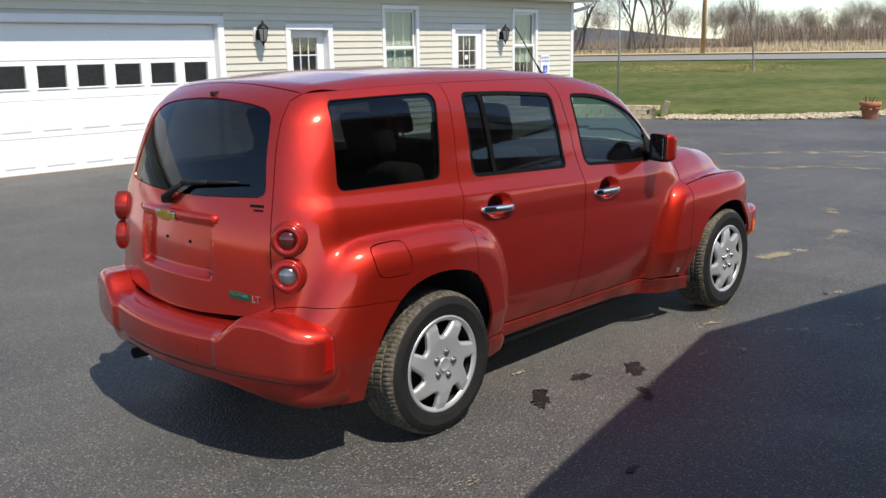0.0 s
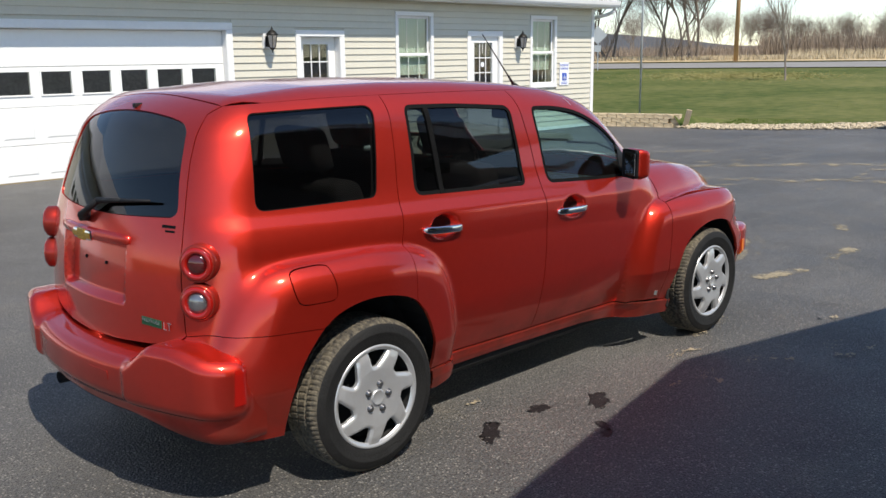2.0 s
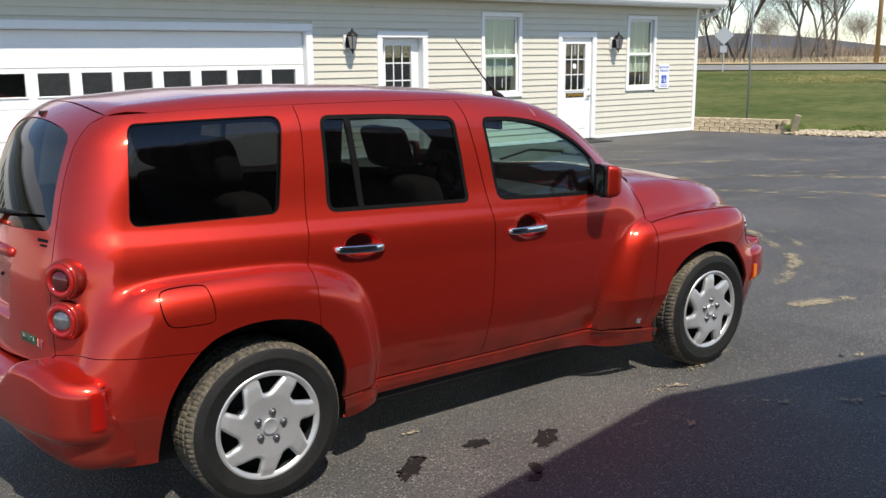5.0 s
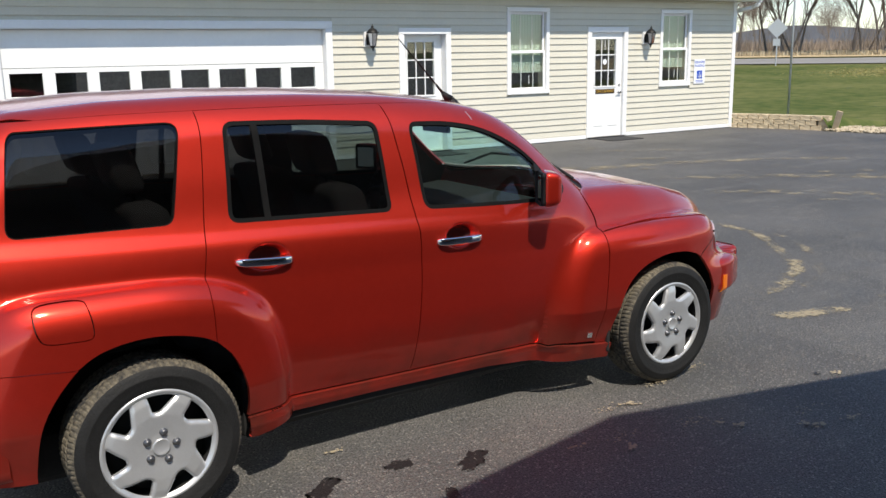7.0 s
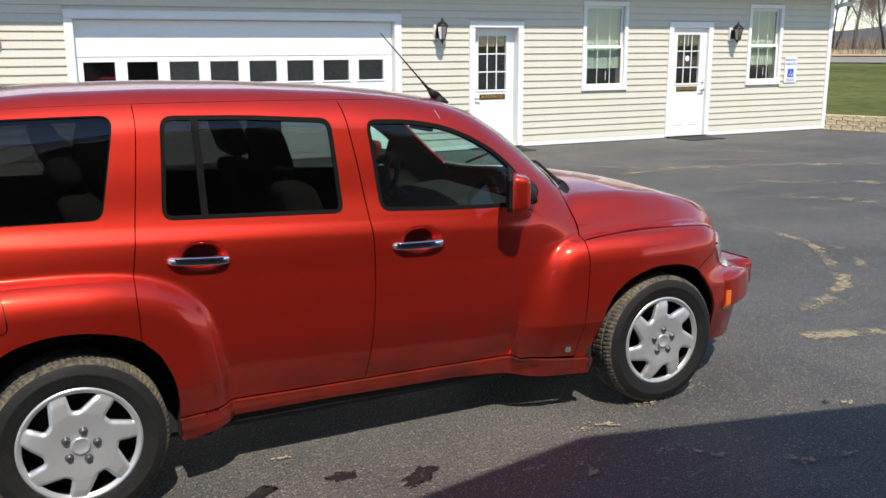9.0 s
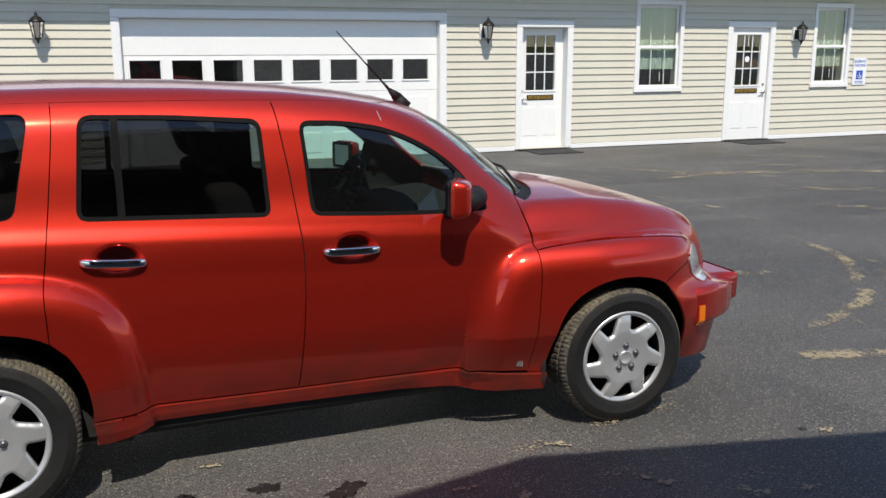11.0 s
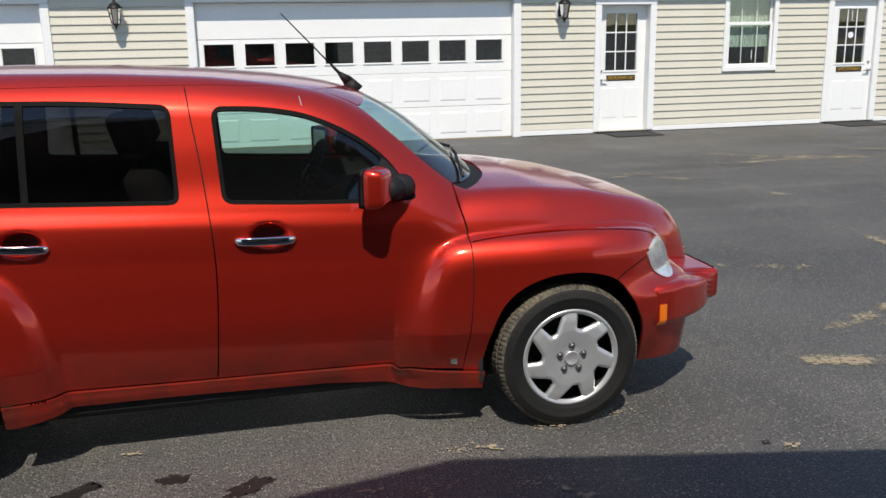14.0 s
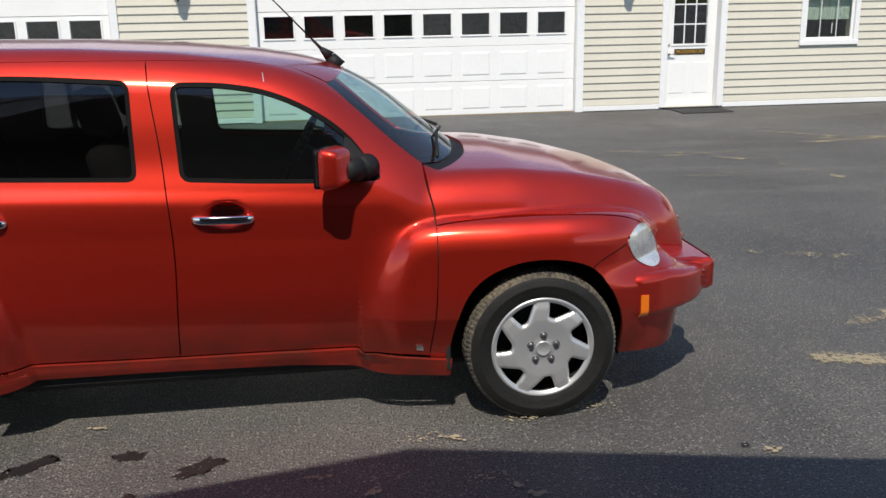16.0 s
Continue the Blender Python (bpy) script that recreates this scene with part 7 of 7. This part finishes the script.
def blot(cx, cy, rx, ry, turn, seed):
    """A flat spill with a ragged outline."""
    q = random.Random(seed)
    ph = [q.uniform(0, 6.28) for _ in range(6)]
    bm = bmesh.new()
    n = 72
    vs = []
    for k in range(n):
        a = 2 * math.pi * k / n
        r = 1 + 0.22 * math.sin(2 * a + ph[0]) + 0.16 * math.sin(5 * a + ph[1]) + 0.13 * math.sin(9 * a + ph[2]) + 0.10 * math.sin(17 * a + ph[3]) + 0.06 * math.sin(29 * a + ph[4])
        x, y = rx * r * math.cos(a), ry * r * math.sin(a)
        c, s = math.cos(turn), math.sin(turn)
        vs.append(bm.verts.new((cx + c * x - s * y, cy + s * x + c * y, 0.004)))
    bm.faces.new(vs)
    bmesh.ops.triangulate(bm, faces=bm.faces)
    ob = mesh_ob("oil_stain", bm, M_OIL)
    return tagged(ob, "dark ragged oil stain on the asphalt", "stain", "oil stains")


for i, (x, y, rx, ry, t) in enumerate(((3.900, 2.540, 0.085, 0.052, 0.5), (3.615, 2.680, 0.060, 0.036, 0.3), (3.245, 2.655, 0.095, 0.045, 0.6), (3.655, 2.335, 0.052, 0.024, 0.9), (3.600, 2.275, 0.045, 0.022, 0.2), (6.00, 2.36, 0.020, 0.014, 0.0), (2.88, 1.92, 0.05, 0.014, 0.1))):
    blot(x, y, rx, ry, t, 100 + i)


def flakes(name, items, material, label, category):
    V, F = [], []
    for x, y, r in items:
        n = g.randint(4, 6)
        b = len(V)
        t = g.uniform(0, 6.28)
        for k in range(n):
            a = t + 2 * math.pi * k / n
            rr = r * g.uniform(0.55, 1.2)
            V.append((x + rr * math.cos(a), y + 0.75 * rr * math.sin(a), 0.0092 + g.uniform(0, 0.0015)))
        F.append(tuple(range(b, b + n)))
    me = bpy.data.meshes.new(name)
    me.from_pydata(V, [], F)
    me.materials.append(material)
    return tagged(new(name, me), label, category, kind="stuff")


def mud_material():
    """Dried mud that breaks up into scraps and crumbs."""
    m = bpy.data.materials.new("dried_mud_film")
    m.use_nodes = True
    nt = m.node_tree
    N, L = nt.nodes.new, nt.links.new
    b = nt.nodes["Principled BSDF"]
    b.inputs["Roughness"].default_value = 0.95
    b.inputs["Specular IOR Level"].default_value = 0.1
    tc = N("ShaderNodeTexCoord")
    at_edge = N("ShaderNodeAttribute")
    at_edge.attribute_name = "cover"

    def noise_at(scale, detail, rough):
        n = N("ShaderNodeTexNoise")
        n.inputs["Scale"].default_value, n.inputs["Detail"].default_value, n.inputs["Roughness"].default_value = scale, detail, rough
        L(tc.outputs["Object"], n.inputs["Vector"])
        return n.outputs["Fac"]

    def math2(op, a, c):
        k = N("ShaderNodeMath")
        k.operation = op
        for sock, v in ((k.inputs[0], a), (k.inputs[1], c)):
            if isinstance(v, float):
                sock.default_value = v
            else:
                L(v, sock)
        return k.outputs[0]

    cov = math2("ADD", math2("MULTIPLY", noise_at(34.0, 8, 0.8), 0.60), math2("MULTIPLY", noise_at(4.0, 4, 0.6), 0.40))
    cov = math2("ADD", cov, math2("MULTIPLY", math2("SUBTRACT", at_edge.outputs["Fac"], 0.5), 0.26))
    r = N("ShaderNodeMapRange")
    r.inputs[1].default_value, r.inputs[2].default_value = 0.575, 0.625
    L(cov, r.inputs[0])
    col = N("ShaderNodeMix")
    col.data_type = "RGBA"
    col.inputs[6].default_value, col.inputs[7].default_value = (0.25, 0.215, 0.150, 1), (0.42, 0.36, 0.25, 1)
    L(noise_at(40.0, 4, 0.6), col.inputs[0])
    L(col.outputs[2], b.inputs["Base Color"])
    bp = N("ShaderNodeBump")
    bp.inputs["Strength"].default_value, bp.inputs["Distance"].default_value = 0.6, 0.006
    L(noise_at(70.0, 4, 0.6), bp.inputs["Height"])
    L(bp.outputs[0], b.inputs["Normal"])
    mx = N("ShaderNodeMixShader")
    tr = N("ShaderNodeBsdfTransparent")
    L(math2("MULTIPLY", r.outputs[0], 0.85), mx.inputs[0])
    L(tr.outputs[0], mx.inputs[1])
    L(b.outputs[0], mx.inputs[2])
    L(mx.outputs[0], nt.nodes["Material Output"].inputs[0])
    return m


M_MUD = mud_material()


TRACK_LIFT = [0.0042]


def mud_track(pts, width, cover):
    """A ribbon of dried mud along a tyre's way, thin at its edges and ends."""
    p = line(pts, 10)
    n = len(p)
    d = np.gradient(p, axis=0)
    d /= np.linalg.norm(d, axis=1, keepdims=True)
    nr = np.stack([-d[:, 1], d[:, 0]], 1)
    cols = np.linspace(-1, 1, 9)
    TRACK_LIFT[0] += 0.00012
    V = [(*(p[i] + nr[i] * width * c), TRACK_LIFT[0]) for i in range(n) for c in cols]
    F = [(i * 9 + j, i * 9 + j + 1, i * 9 + j + 10, i * 9 + j + 9) for i in range(n - 1) for j in range(8)]
    me = bpy.data.meshes.new("mud_track")
    me.from_pydata(V, [], F)
    me.materials.append(M_MUD)
    at = me.attributes.new("cover", "FLOAT", "POINT")
    at.data.foreach_set("value", [cover * (1 - abs(c) ** 2.5) * min(1.0, 5 * i / n, 5 * (n - 1 - i) / n) + 0.0 for i in range(n) for c in cols])
    return tagged(new("mud_track", me), "dried tan mud left by tyres on the asphalt", "mud", kind="stuff")


mud_track([(6.58, 3.18), (6.85, 3.13), (7.10, 3.06), (7.45, 3.01)], 0.13, 1.0)
mud_track([(7.55, 3.02), (7.80, 3.05), (8.10, 3.05), (8.45, 3.06)], 0.12, 0.85)
mud_track([(8.95, 3.44), (9.15, 3.52), (9.40, 3.66)], 0.12, 0.85)
ARC_WAY = [(6.35, 3.47), (6.70, 3.50), (7.20, 3.60), (7.58, 3.73), (7.99, 3.96), (8.30, 4.27), (8.62, 4.68), (8.85, 5.12), (8.97, 5.70), (8.85, 6.30), (8.50, 6.95)]
mud_track(ARC_WAY, 0.12, 0.75)
mud_track([(x + 0.17, y - 0.11) for x, y in ARC_WAY[1:9]], 0.10, 0.72)
mud_track(ARC_WAY[3:6], 0.11, 0.92)
mud_track(ARC_WAY[6:9], 0.10, 0.86)
mud_track([(10.2, 8.5), (11.6, 7.9), (13.2, 6.6), (14.6, 4.9), (15.5, 3.0)], 0.35, 0.80)
mud_track([(9.4, 8.0), (11.0, 6.6), (12.2, 5.2), (12.9, 3.6), (13.1, 2.0)], 0.3, 0.76)
mud_track([(9.3, 9.6), (11.5, 9.5), (13.8, 8.7), (15.8, 7.2)], 0.32, 0.80)
mud_track([(7.4, 2.80), (8.6, 2.5), (9.6, 2.6), (10.4, 3.1)], 0.22, 0.80)
sc = random.Random(77)
for _ in range(26):
    x, y = sc.uniform(7.6, 14.5), sc.uniform(4.2, 11.6)
    a, ln = radians(sc.gauss(-32, 22)), sc.uniform(0.35, 1.3)
    dx, dy = ln * math.cos(a), ln * math.sin(a)
    mud_track([(x - dx, y - dy), (x, y + sc.uniform(-0.1, 0.1)), (x + dx, y + dy)], sc.uniform(0.05, 0.15), sc.uniform(0.68, 0.86))
mud = []
for cx, cy, n in ((4.75, 2.63, 14), (4.60, 2.35, 12), (4.95, 2.28, 14), (5.55, 2.10, 10), (1.05, 3.35, 26), (0.92, 3.6, 12), (2.35, 2.35, 10), (5.2, 2.75, 30), (5.5, 2.8, 24), (6.4, 1.9, 10), (1.4, 2.8, 8), (2.0, 1.6, 8)):
    mud += [(cx + g.gauss(0, 0.045), cy + g.gauss(0, 0.025), g.uniform(0.003, 0.010)) for _ in range(n * 2)]
for cx, cy, n in ((5.36, 1.97, 10), (5.40, 1.93, 12), (5.62, 1.90, 9), (4.34, 2.38, 9), (4.53, 2.24, 12), (4.89, 2.61, 14), (3.45, 2.95, 10), (5.05, 2.20, 8), (5.12, 2.14, 8), (1.02, 3.30, 10), (6.1, 2.3, 8), (1.75, 2.2, 6)):
    mud += [(cx + g.gauss(0, 0.022), cy + g.gauss(0, 0.012), g.uniform(0.007, 0.017)) for _ in range(n)]
flakes("mud_flakes", mud, M_DIRT, "dried tan mud left by tyres on the asphalt", "mud")
grit = [(g.uniform(-1.5, 11), g.uniform(0.2, 8.5), g.uniform(0.002, 0.0055)) for _ in range(2600)]
grit += [(g.uniform(2.2, 6.5), g.uniform(1.2, 3.0), g.uniform(0.002, 0.006)) for _ in range(3600)]
flakes("grit", grit, M_CHIP, "pale grit scattered over the asphalt", "grit")
